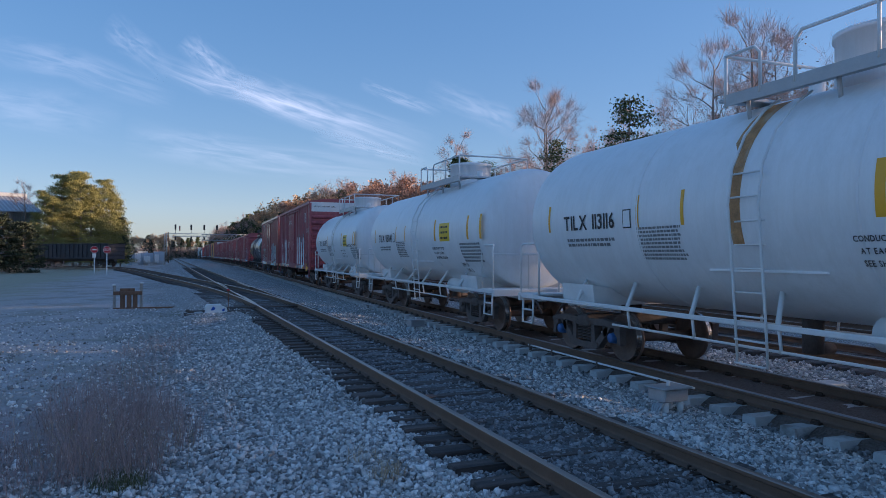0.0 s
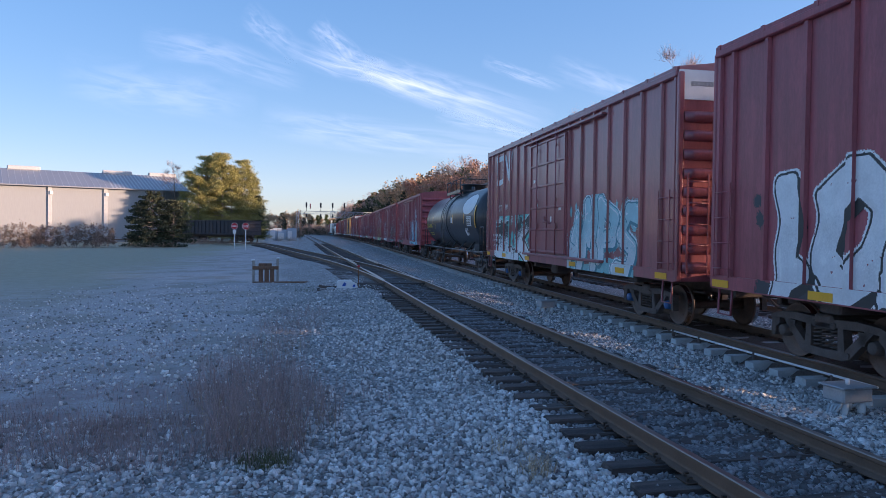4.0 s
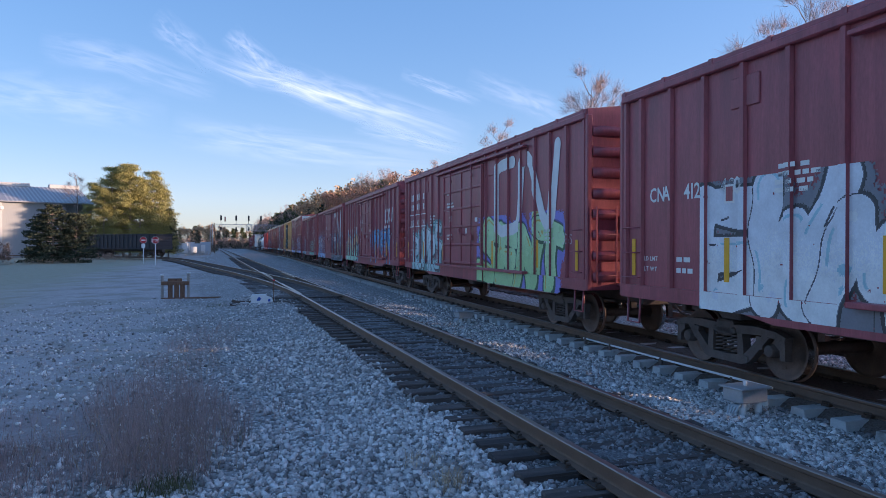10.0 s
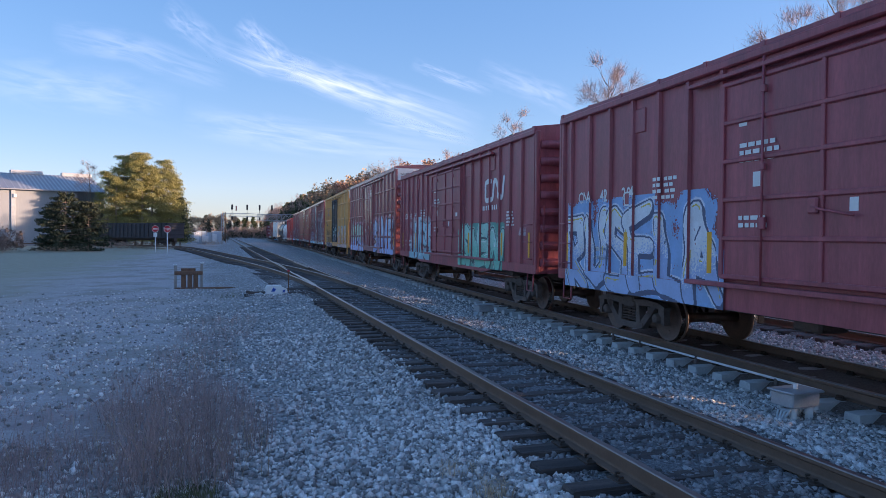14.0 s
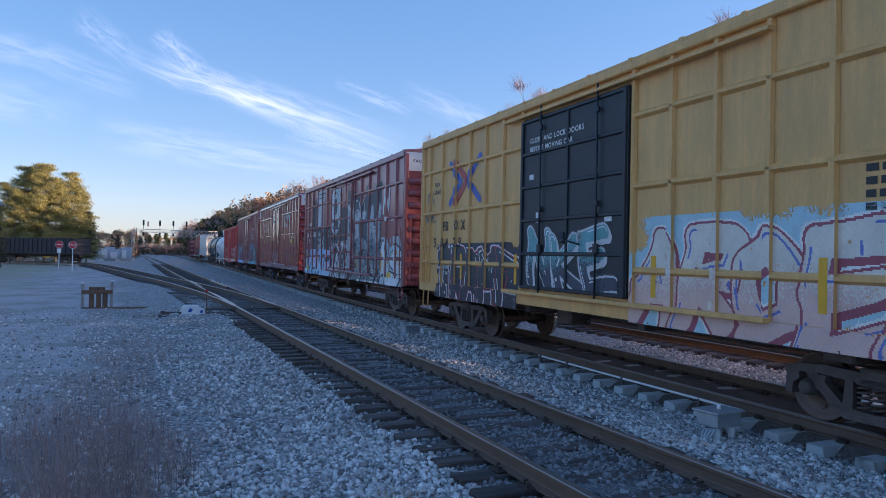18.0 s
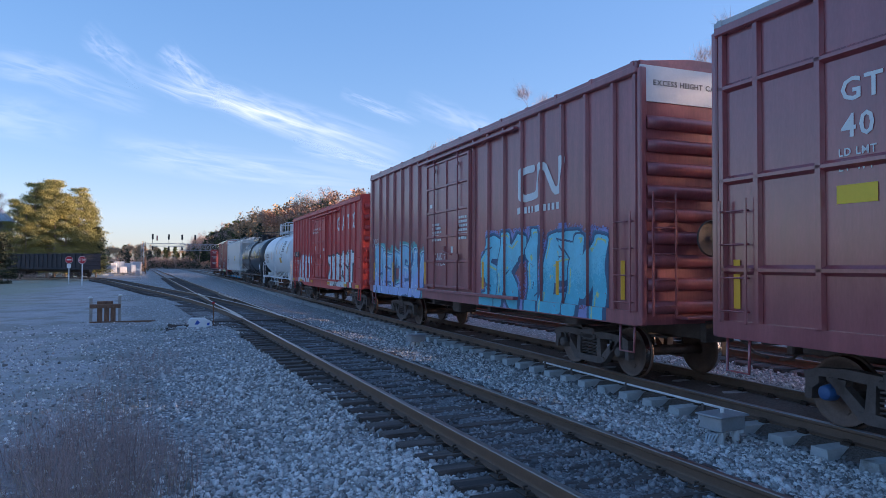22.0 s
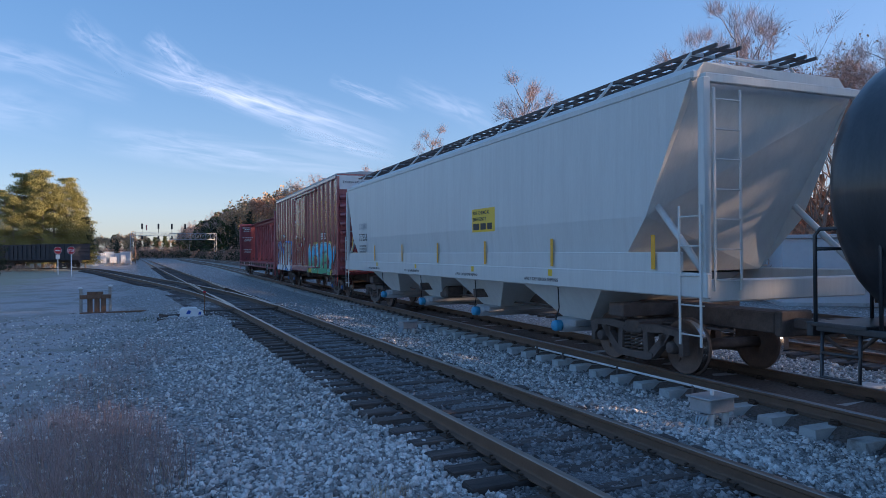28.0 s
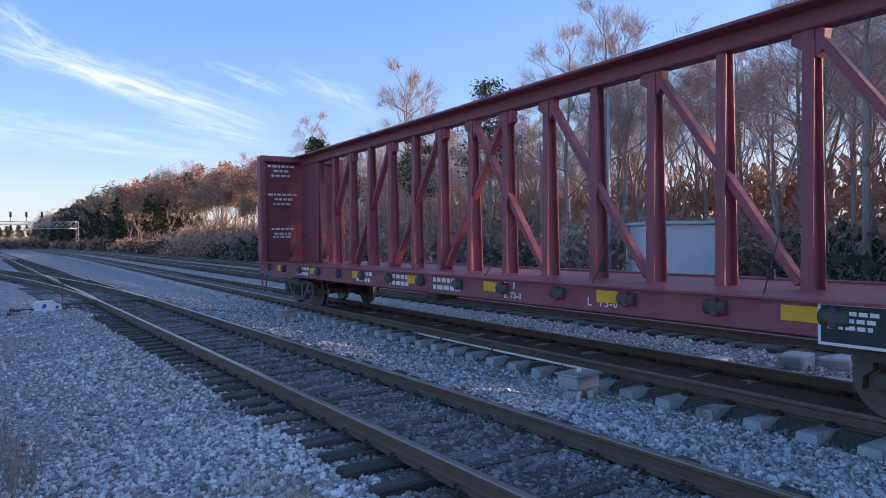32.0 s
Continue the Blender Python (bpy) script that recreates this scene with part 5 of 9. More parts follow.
def tank_car(lead, tail, radius, mat, label, kind):
    """A tank on two trucks, with its dome, platform, ladder, side rails and end decks."""
    L = tail - lead
    h, m = L / 2, M[mat]
    white = mat == "tank_white"
    fit = M["white_paint"] if white else M["tank_black"]
    car = thing("tank_car", label, "tank car", group="cars of the freight train")
    MOVES.append((car, (lead + tail) / 2, L / 2 - 2.0))
    zc = 1.02 + radius
    e = h - ((0.2 if L < 13 else 0.75) if white else -0.1 if kind == 5 else 0.8)
    hd = 0.62
    prof = [(-e, 0.0)] + [(-e + hd * (1 - math.cos(a)), radius * math.sin(a)) for a in [0.17 * k for k in range(1, 9)]] + [(-e + hd + 0.05, radius)]
    prof = prof + [(-a, r) for a, r in prof[::-1]]
    tank = part("tank", Geo().lathe(prof, 64, "y", (0, 0, zc)), m, car, "welded cylindrical tank shell")
    for y in ([-1.9, 1.9] if white else [-0.9, -0.45, 0.5]):
        part("weld_band", Geo().lathe([(y - 0.02, radius), (y - 0.015, radius + 0.008), (y + 0.015, radius + 0.008), (y + 0.02, radius)], 64, "y", (0, 0, zc)), m, tank)
    if not white:
        part("weld_band", Geo().lathe([(-0.2, radius), (-0.19, radius + 0.03), (0.19, radius + 0.03), (0.2, radius)], 64, "y", (0, 0, zc)), m, tank)
    # saddle, end decks and draft sills
    for s in (-1, 1):
        g = Geo().prism([(-1.2, 0.98), (1.2, 0.98), (1.25, 1.35), (0.9, 1.3), (0, 1.12), (-0.9, 1.3), (-1.25, 1.35)], s * (h - 2.6), s * (h - 1.5), "xz")
        g.box((0, s * (h - 0.9), 0.92), (0.5, 1.8, 0.28), 0.02)
        part("saddle", g, fit, car, "tank cradle on the stub sill", clean=True)
        dk = Geo().box((0, s * (h - 0.35), 1.06), (2.9, 0.7, 0.05), 0.01).box((0, s * (h - 0.02), 1.0), (2.9, 0.08, 0.16), 0.01)
        part("end_deck", dk, fit, car, "end walkway", clean=True)
        for x in (-1.42, 1.42):
            rl = Geo().tube([(x, s * (h - 0.08), 1.05), (x, s * (h - 0.08), 2.05), (x * 0.98, s * (h - 0.12), 2.12), (x * 0.98, s * (h - 0.75), 2.12), (x * 0.98, s * (h - 0.82), 2.05), (x * 0.98, s * (h - 0.82), 1.05)], 0.022, 8)
            part("handrail", rl, fit, car, "bent pipe handrail")
        part("handrail", Geo().tube([(-1.42, s * (h - 0.08), 1.9), (-0.5, s * (h - 0.08), 1.9), (-0.5, s * (h - 0.08), 1.05)], 0.022, 8), fit, car, "bent pipe handrail")
        part("stirrup", Geo().tube([(-1.4, s * (h - 0.15), 1.0), (-1.42, s * (h - 0.15), 0.48), (-1.42, s * (h - 0.6), 0.48), (-1.4, s * (h - 0.6), 1.0)], 0.022, 6).tube([(-1.42, s * (h - 0.15), 0.75), (-1.42, s * (h - 0.6), 0.75)], 0.02, 6), fit, car, "step below the deck")
    # side rails below the tank
    for s in (-1, 1):
        part("side_rail", Geo().box((s * 1.42, 0, 1.02), (0.05, L - 0.2, 0.07), 0.01), fit, car, "running rail along the car")
        part("side_rail", Geo().tube([(s * 1.36, -h * 0.45, 0.72), (s * 1.36, h * 0.45, 0.72)], 0.02, 6), fit, car)
        for k in range(6):
            y = -h * 0.62 + h * 1.24 * k / 5
            b = Geo().tube([(s * 1.42, y, 1.04), (s * 1.0, y + 0.32, 1.02 + radius * 0.28)], 0.035, 6)
            if 0 < k < 5:
                b.tube([(s * 1.40, y, 1.0), (s * 1.36, y, 0.70)], 0.022, 6)
            part("brace", b, fit, car, "brace from rail to tank")
    # dome, platform with rails and ladder
    tz = zc + radius - 0.02
    ly = -0.4 if white else 0.9 if kind == 4 else -0.2       # where the ladder meets the platform
    y0, y1, yd, rd = (ly - 2.5, ly + 0.9, ly - 0.75, 0.62) if white else (ly - 2.4, ly + 1.4, ly - 0.9, 0.62)
    part("dome", Geo().lathe([(-0.15, rd), (0.52, rd), (0.53, rd + 0.03), (0.60, rd + 0.03), (0.62, rd - 0.06), (0.64, 0.0)] if white else [(-0.1, rd), (0.36, rd), (0.37, rd + 0.07), (0.44, rd + 0.07), (0.46, 0.0)], 32, "z", (0, yd, tz)), m if white else fit, car, "round manway dome")
    for x, y, r_v, hv in ((0.3, y1 - 0.3, 0.11, 0.32), (-0.3, y0 + 0.3, 0.09, 0.25)):
        part("valve", Geo().tube([(x, y, tz - 0.1), (x, y, tz + hv)], r_v, 12), fit, car, "valve beside the dome")
    pl = Geo()
    for x0, x1 in ((-1.05, -0.7), (0.7, 1.05)):
        pl.box(((x0 + x1) / 2, (y0 + y1) / 2, tz + 0.02), (x1 - x0, y1 - y0, 0.05), 0.01)
        pl.box((x0 if x0 < 0 else x1, (y0 + y1) / 2, tz + 0.0), (0.03, y1 - y0, 0.16))
    for y in (y0, y1):
        pl.box((0, y, tz + 0.02), (2.1, 0.3, 0.05), 0.01)
    for y in (y0 + 0.3, (y0 + y1) / 2, y1 - 0.3):
        for x in (-1, 1):
            pl.tube([(x * 0.95, y, tz), (x * 0.9, y, zc + radius * 0.75)], 0.03, 6)
    part("platform", pl, M["light_grey"] if white else fit, car, "grated walkway round the dome")
    rl, hr = Geo(), 0.62
    for a, b in ((ly - 0.28, y0), (ly + 0.28, y1)):
        s = 1 if b > a else -1
        # near rail with a gap for the ladder
        rl.tube([(-1.05, a, tz), (-1.05, a, tz + hr - 0.1), (-1.05, a + s * 0.1, tz + hr), (-1.05, b, tz + hr)], 0.024, 8)
        rl.tube([(-1.05, b, tz - 0.1), (-1.05, b, tz + hr)], 0.024, 8)
        if abs(b - a) > 1.2:
            rl.tube([(-1.05, (a + b) / 2, tz), (-1.05, (a + b) / 2, tz + hr)], 0.022, 8)
        rl.tube([(-1.05, b, tz + hr), (1.05, b, tz + hr), (1.05, b, tz)], 0.024, 8)
    rl.tube([(1.05, y0, tz + hr), (1.05, y1, tz + hr)], 0.024, 8)
    for q in (0.33, 0.66):
        rl.tube([(1.05, y0 + (y1 - y0) * q, tz), (1.05, y0 + (y1 - y0) * q, tz + hr)], 0.022, 8)
    part("handrail", rl, fit, car, "pipe rails round the platform")
    ld = Geo()
    arc = [(-math.cos(a) * (radius + 0.07) if a < 1.25 else -math.cos(a) * (radius + 0.07), zc + math.sin(a) * (radius + 0.07)) for a in [0.0, 0.3, 0.6, 0.9, 1.1]]
    for y in (ly - 0.25, ly + 0.25):
        ld.tube([(-1.45, y, 0.5), (-1.5, y, 1.2)] + [(x - 0.02, y, z) for x, z in arc], 0.018, 6)
    for k in range(9):
        z = 0.52 + 0.3 * k
        x = -1.5
        if z > zc:
            a = math.asin(min((z - zc) / (radius + 0.07), 1))
            x = -math.cos(a) * (radius + 0.07)
        ld.tube([(x, ly - 0.25, z), (x, ly + 0.25, z)], 0.014, 6)
    part("ladder", ld, fit, car, "ladder up to the platform")
    if white and kind in (1, 2):
        # rust run beside the ladder
        gr = Geo()
        vs = []
        for k in range(14):
            a = 1.15 - 0.115 * k
            for q in (ly + 0.14, ly + (0.46 if k < 6 else 0.34)):
                vs.append((-math.cos(a) * (radius + 0.004), q, zc + math.sin(a) * (radius + 0.004)))
        gr.add(vs, [(2 * k, 2 * k + 1, 2 * k + 3, 2 * k + 2) for k in range(13)])
        part("rust_streak", gr, paint("rust_run", (0.50, 0.27, 0.12), 0.8, vary=0.4, scale=6, stain=(0.55, 0.45, 0.34), stain_at=0.5) if kind == 1 else paint("grime", (0.55, 0.47, 0.38), 0.7), car, "brown rust run from the dome")
    part("outlet", Geo().tube([(0, 0, 1.1), (0, 0, 0.55)], 0.14, 14).tube([(0, 0.0, 0.6), (0.35, 0, 0.6)], 0.08, 10), M["undercarriage"], car, "bottom outlet valve")
    truck(car, -h + 2.0, kind == 1)
    truck(car, h - 2.0, kind == 1)
    g = Geo()
    for s in (-1, 1):
        g.box((0, s * (h + 0.2), 0.86), (0.14, 0.75, 0.16), 0.03).box((0.04, s * (h + 0.5), 0.86), (0.30, 0.26, 0.24), 0.06)
        g.tube([(-0.35, s * (h - 0.1), 0.9), (-0.35, s * (h + 0.35), 0.52)], 0.025, 6)
    part("coupler", g, M["undercarriage"], car, "knuckle couplers and hoses", clean=True)
    tk = Geo().tube([(-0.7, -h + 3.6, 1.0), (-0.7, -h + 4.6, 1.0)], 0.2, 14)
    part("air_tank", tk, fit, car, "small brake air reservoir")
    return car, radius, zc, h


def on_tank(car, zc, radius, vs, fs, material, name, lift=0.005):
    """Wraps flat shapes of (y, z) round the near side of a tank."""
    out = []
    for y, z in vs:
        s = max(-0.999, min(0.999, (z - zc) / radius))
        a = math.asin(s)
        out.append((-math.cos(a) * (radius + lift), y, zc + math.sin(a) * (radius + lift)))
    tagged(part(name, Geo().add(out, fs, True), material, car), kind="stuff" if len(fs) > 8 else "")


def tank_text(car, zc, radius, body, left, z, height, material, squeeze=0.9):
    chars, w = letters(body, height, squeeze)
    vs, fs = [], []
    for cv, cf in chars:
        o = len(vs)
        vs += [(left - v[0], z + v[1]) for v in cv]
        fs += [tuple(o + i for i in f) for f in cf]
    on_tank(car, zc, radius, vs, fs, material, "lettering", 0.011)


def tank_rect(car, zc, radius, left, top, w, hgt, material, name="decal", lift=0.005):
    n = max(2, int(hgt / 0.08))
    vs = [(y, top - hgt * k / n) for k in range(n + 1) for y in (left, left - w)]
    on_tank(car, zc, radius, vs, [(2 * k, 2 * k + 2, 2 * k + 3, 2 * k + 1) for k in range(n)], material, name, lift)


def tank_print(car, zc, radius, left, top, w, rows, hh, material):
    r = np.random.default_rng(int(abs(left) * 100 + rows))
    vs, fs = [], []
    for i in range(rows):
        z, y = top - i * hh * 1.7, left
        while y > left - w * r.uniform(0.8, 1):
            k = min(r.uniform(0.6, 2.6) * hh, 0.35)
            o = len(vs)
            vs += [(y, z - hh), (y - k, z - hh), (y - k, z), (y, z)]
            fs.append((o, o + 1, o + 2, o + 3))
            y -= k + 0.5 * hh
    on_tank(car, zc, radius, vs, fs, material, "small_print")


Y = M["yellow_paint"]
for lead, tail, num, kind in ((0.75, 13.1, "113116", 1), (14.4, 26.65, "113041", 1), (28.1, 39.35, "110638", 2)):
    car, r_, zc, h = tank_car(lead, tail, 1.52, "tank_white", "white tank car with a rust streak and black lettering" if kind == 1 and num == "113116" else "white tank car with black lettering and yellow notices", kind if num != "113041" else 3)
    tank_text(car, zc, r_, "TILX " + num, h - 2.05, zc - 0.2, 0.26, K, 0.95)
    tank_print(car, zc, r_, h - 2.1, zc - 0.36, 1.6, 2, 0.05, M["fine_print"])
    tank_rect(car, zc, r_, h - 3.9, zc + 0.08, 0.22, 0.30, K)
    tank_rect(car, zc, r_, h - 3.92, zc + 0.06, 0.18, 0.26, M["tank_white"], "decal", 0.009)
    tank_print(car, zc, r_, h - 4.25, zc - 0.22, 1.1, 9, 0.034, M["fine_print"])
    for y in (h - 1.45, h - 4.25, h - 5.3):
        tank_rect(car, zc, r_, y, zc + 0.28, 0.07, 0.5, Y, "reflector")
    for y in (-2.1, -4.6, -h + 0.7):
        tank_rect(car, zc, r_, y, zc + 0.34, 0.12, 0.6, Y, "reflector")
    tank_rect(car, zc, r_, -2.55, zc + 0.22, 0.8, 0.5, M["decal_yellow"], "notice")
    for k in range(3):
        tank_print(car, zc, r_ + 0.004, -2.64, zc + 0.14 - 0.15 * k, 0.55, 1, 0.055, K)
    tank_text(car, zc, r_, "CONDUCTIVITY TESTED", -1.8, zc - 0.50, 0.065, K)
    tank_text(car, zc, r_, "AT EACH LOADING", -1.85, zc - 0.63, 0.065, K)
    tank_text(car, zc, r_, "SEE SHIPPERS RECORDS", -1.85, zc - 0.76, 0.065, K)
    if num == "110638":
        tank_text(car, zc, r_, "SODIUM HYPOCHLORITE SOLUTION", -3.2, zc - 0.30, 0.10, K, 0.75)
    else:
        tank_text(car, zc, r_, "AAR ST", -3.6, zc - 0.95, 0.10, K)
        tank_text(car, zc, r_, "AAR S", -3.7, zc - 1.1, 0.10, K)
    tank_print(car, zc, r_, -4.0, zc - 0.35, 1.4, 6, 0.05, M["fine_print"])
    part("seam_rail", Geo().box((-math.sqrt(r_ ** 2 - 0.85 ** 2) - 0.01, -0.4, zc - 0.85), (0.03, 1.9, 0.03)), M["tank_white"], car, "weld-on rail beside the ladder")

def on_head(car, zc, radius, e, vs, fs, material, name):
    """Lays flat shapes of (x, z) on the leading head of a tank."""
    out = []
    for x, z in vs:
        q = min((x * x + (z - zc) ** 2) / radius ** 2, 0.98)
        out.append((x, -e + 0.62 * (1 - math.sqrt(1 - q)) - 0.012, z))
    part(name, Geo().add(out, fs, True), material, car)


def head_rows(car, zc, radius, e, left, top, w, rows, hh, material):
    r, vs, fs = np.random.default_rng(5), [], []
    for i in range(rows):
        x, z = left, top - i * hh * 1.6
        while x < left + w * r.uniform(0.75, 1):
            k = r.uniform(0.6, 2.4) * hh
            o = len(vs)
            vs += [(x, z - hh), (x + k, z - hh), (x + k, z), (x, z)]
            fs.append((o, o + 1, o + 2, o + 3))
            x += k + 0.4 * hh
    on_head(car, zc, radius, e, vs, fs, material, "small_print")


G = M["decal_gold"]
OVAL = (-5.4, 3.18, 1.36, 0.46)     # along, height, half length, half height
car, r_, zc, h = tank_car(73.4, 90.2, 1.52, "tank_black", "black tank car with a pale painted oval and yellow lettering", 4)
tank_text(car, zc, r_, "UTLX 670671", 6.85, zc - 0.38, 0.24, G, 0.9)
tank_print(car, zc, r_, 6.8, zc - 0.5, 0.9, 1, 0.05, G)
tank_print(car, zc, r_, 6.4, zc - 0.66, 1.4, 2, 0.06, G)
tank_rect(car, zc, r_, 3.95, zc - 0.18, 0.23, 0.28, G)
tank_rect(car, zc, r_, 3.93, zc - 0.20, 0.19, 0.24, M["tank_black"], "decal", 0.009)
for y in (7.82, 4.58, 1.2, -1.8, -4.6):
    tank_rect(car, zc, r_, y, zc + 0.27, 0.07, 0.5, Y if y < 7 else W, "reflector")
tank_rect(car, zc, r_, -6.95, zc + 0.55, 0.15, 1.0, Y, "reflector")
vs = [(OVAL[0] + OVAL[2] * q * math.cos(a), OVAL[1] + OVAL[3] * q * math.sin(a)) for q in (0.02, 0.25, 0.5, 0.75, 0.9, 1.0) for a in [math.pi * k / 24 for k in range(48)]]
on_tank(car, zc, r_, vs, [(48 * i + k, 48 * i + 48 + k, 48 * i + 48 + (k + 1) % 48, 48 * i + (k + 1) % 48) for i in range(5) for k in range(48)], M["white_paint"], "painted_oval", 0.008)
tank_rect(car, zc, r_, -5.25, zc + 0.08, 1.0, 0.45, W, "notice")
tank_print(car, zc, r_ + 0.004, -5.3, zc + 0.04, 0.85, 5, 0.045, K)
tank_rect(car, zc, r_, -1.3, zc + 0.1, 0.5, 0.28, W, "notice")
tank_rect(car, zc, r_, -4.6, zc - 0.55, 0.35, 0.25, W, "notice")
for word, z in (("TALLOW", 2.95), ("TECHNICAL", 2.72)):
    ch, w = letters(word, 0.15)
    vs, fs = [], []
    for cv, cf in ch:
        o = len(vs)
        vs += [(-0.95 + v[0] / w * (0.8 if word == "TALLOW" else 0.95), z + v[1]) for v in cv]
        fs += [tuple(o + i for i in f) for f in cf]
    on_head(car, zc, r_, h - 0.8, vs, fs, W, "lettering")
tank_print(car, zc, r_, -4.7, zc - 0.45, 0.6, 2, 0.12, M["light_grey"])

car, r_, zc, h = tank_car(289.0, 302.8, 1.52, "tank_white", "white tank car with black lettering and a yellow notice", 3)
tank_text(car, zc, r_, "TILX 200072", 4.73, zc - 0.15, 0.27, K, 0.88)
tank_print(car, zc, r_, 4.65, zc - 0.36, 1.6, 2, 0.05, M["fine_print"])
for y in (h - 1.35, 3.95, 1.58):
    tank_rect(car, zc, r_, y, zc + 0.25, 0.10, 0.6, Y, "reflector")
for y in (-0.9, -2.4, -h + 1.4):
    tank_rect(car, zc, r_, y, zc + 0.8, 0.12, 0.75, Y, "reflector")
tank_text(car, zc, r_, "HYDROGEN", -3.0, zc - 0.05, 0.12, K, 0.8)
tank_text(car, zc, r_, "PEROXIDE", -3.1, zc - 0.22, 0.12, K, 0.8)
tank_rect(car, zc, r_, -2.3, zc - 0.2, 0.8, 0.32, M["yellow_paint"], "notice")
tank_print(car, zc, r_, -3.3, zc + 0.85, 1.1, 7, 0.06, K)

car, r_, zc, h = tank_car(303.9, 320.2, 1.55, "tank_black", "plain black tank car with yellow and white notices", 5)
ch, w = letters("UTLX 679121", 0.15)
vs, fs = [], []
for cv, cf in ch:
    o = len(vs)
    vs += [(-0.2 + v[0] / w * 1.05, 3.22 + v[1]) for v in cv]
    fs += [tuple(o + i for i in f) for f in cf]
on_head(car, zc, r_, h + 0.1, vs, fs, G, "lettering")
head_rows(car, zc, r_, h + 0.1, 0.06, 3.12, 0.72, 6, 0.045, G)
for y in (h - 1.2, 1.8, -1.2, -4.5):
    tank_rect(car, zc, r_, y, zc + 0.45, 0.07, 0.5, W if y > 0 else Y, "reflector")
tank_rect(car, zc, r_, -7.25, zc + 0.95, 0.15, 1.1, Y, "reflector")
tank_rect(car, zc, r_, -3.0, zc + 0.5, 0.75, 0.28, M["decal_yellow"], "notice")
tank_print(car, zc, r_ + 0.004, -3.08, zc + 0.44, 0.6, 2, 0.07, K)
tank_rect(car, zc, r_, 1.6, zc + 0.75, 0.5, 0.16, W, "notice")
tank_rect(car, zc, r_, -6.05, zc + 0.62, 1.1, 0.55, M["light_grey"], "notice")
tank_print(car, zc, r_ + 0.004, -6.1, zc + 0.57, 1.0, 7, 0.045, K)
tank_print(car, zc, r_, -6.1, zc + 0.85, 0.5, 4, 0.04, G)
for y in (-2.4, -4.2, -5.6, 0.4, 3.0):
    tank_print(car, zc, r_, y, zc + 0.0, 0.9, 2, 0.05, G)
tank_print(car, zc, r_, h - 1.6, zc + 0.1, 1.4, 1, 0.2, G)
for dx in (0.02, 0.66, -0.62):
    pg = Geo().add([(dx, -h - 0.30, 1.98), (dx + 0.19, -h - 0.30, 1.73), (dx, -h - 0.30, 1.48), (dx - 0.19, -h - 0.30, 1.73)], [(0, 1, 2, 3)])
    part("placard", pg, W, car, "white diamond hazard placard")
    part("placard_mark", Geo().add([(dx - 0.1, -h - 0.306, 1.70), (dx + 0.1, -h - 0.306, 1.70), (dx + 0.1, -h - 0.306, 1.76), (dx - 0.1, -h - 0.306, 1.76)], [(0, 1, 2, 3)]), K, car)
for dy in (0.0, 0.42):
    pg = Geo().add([(-1.47, -h + 1.25 - dy, 2.0 - dy * 0.4), (-1.47, -h + 1.5 - dy, 1.78 - dy * 0.4), (-1.47, -h + 1.25 - dy, 1.55 - dy * 0.4), (-1.47, -h + 1.0 - dy, 1.78 - dy * 0.4)], [(0, 1, 2, 3)])
    part("placard", pg, W, car, "white diamond hazard placard")

# ---- covered hopper ----


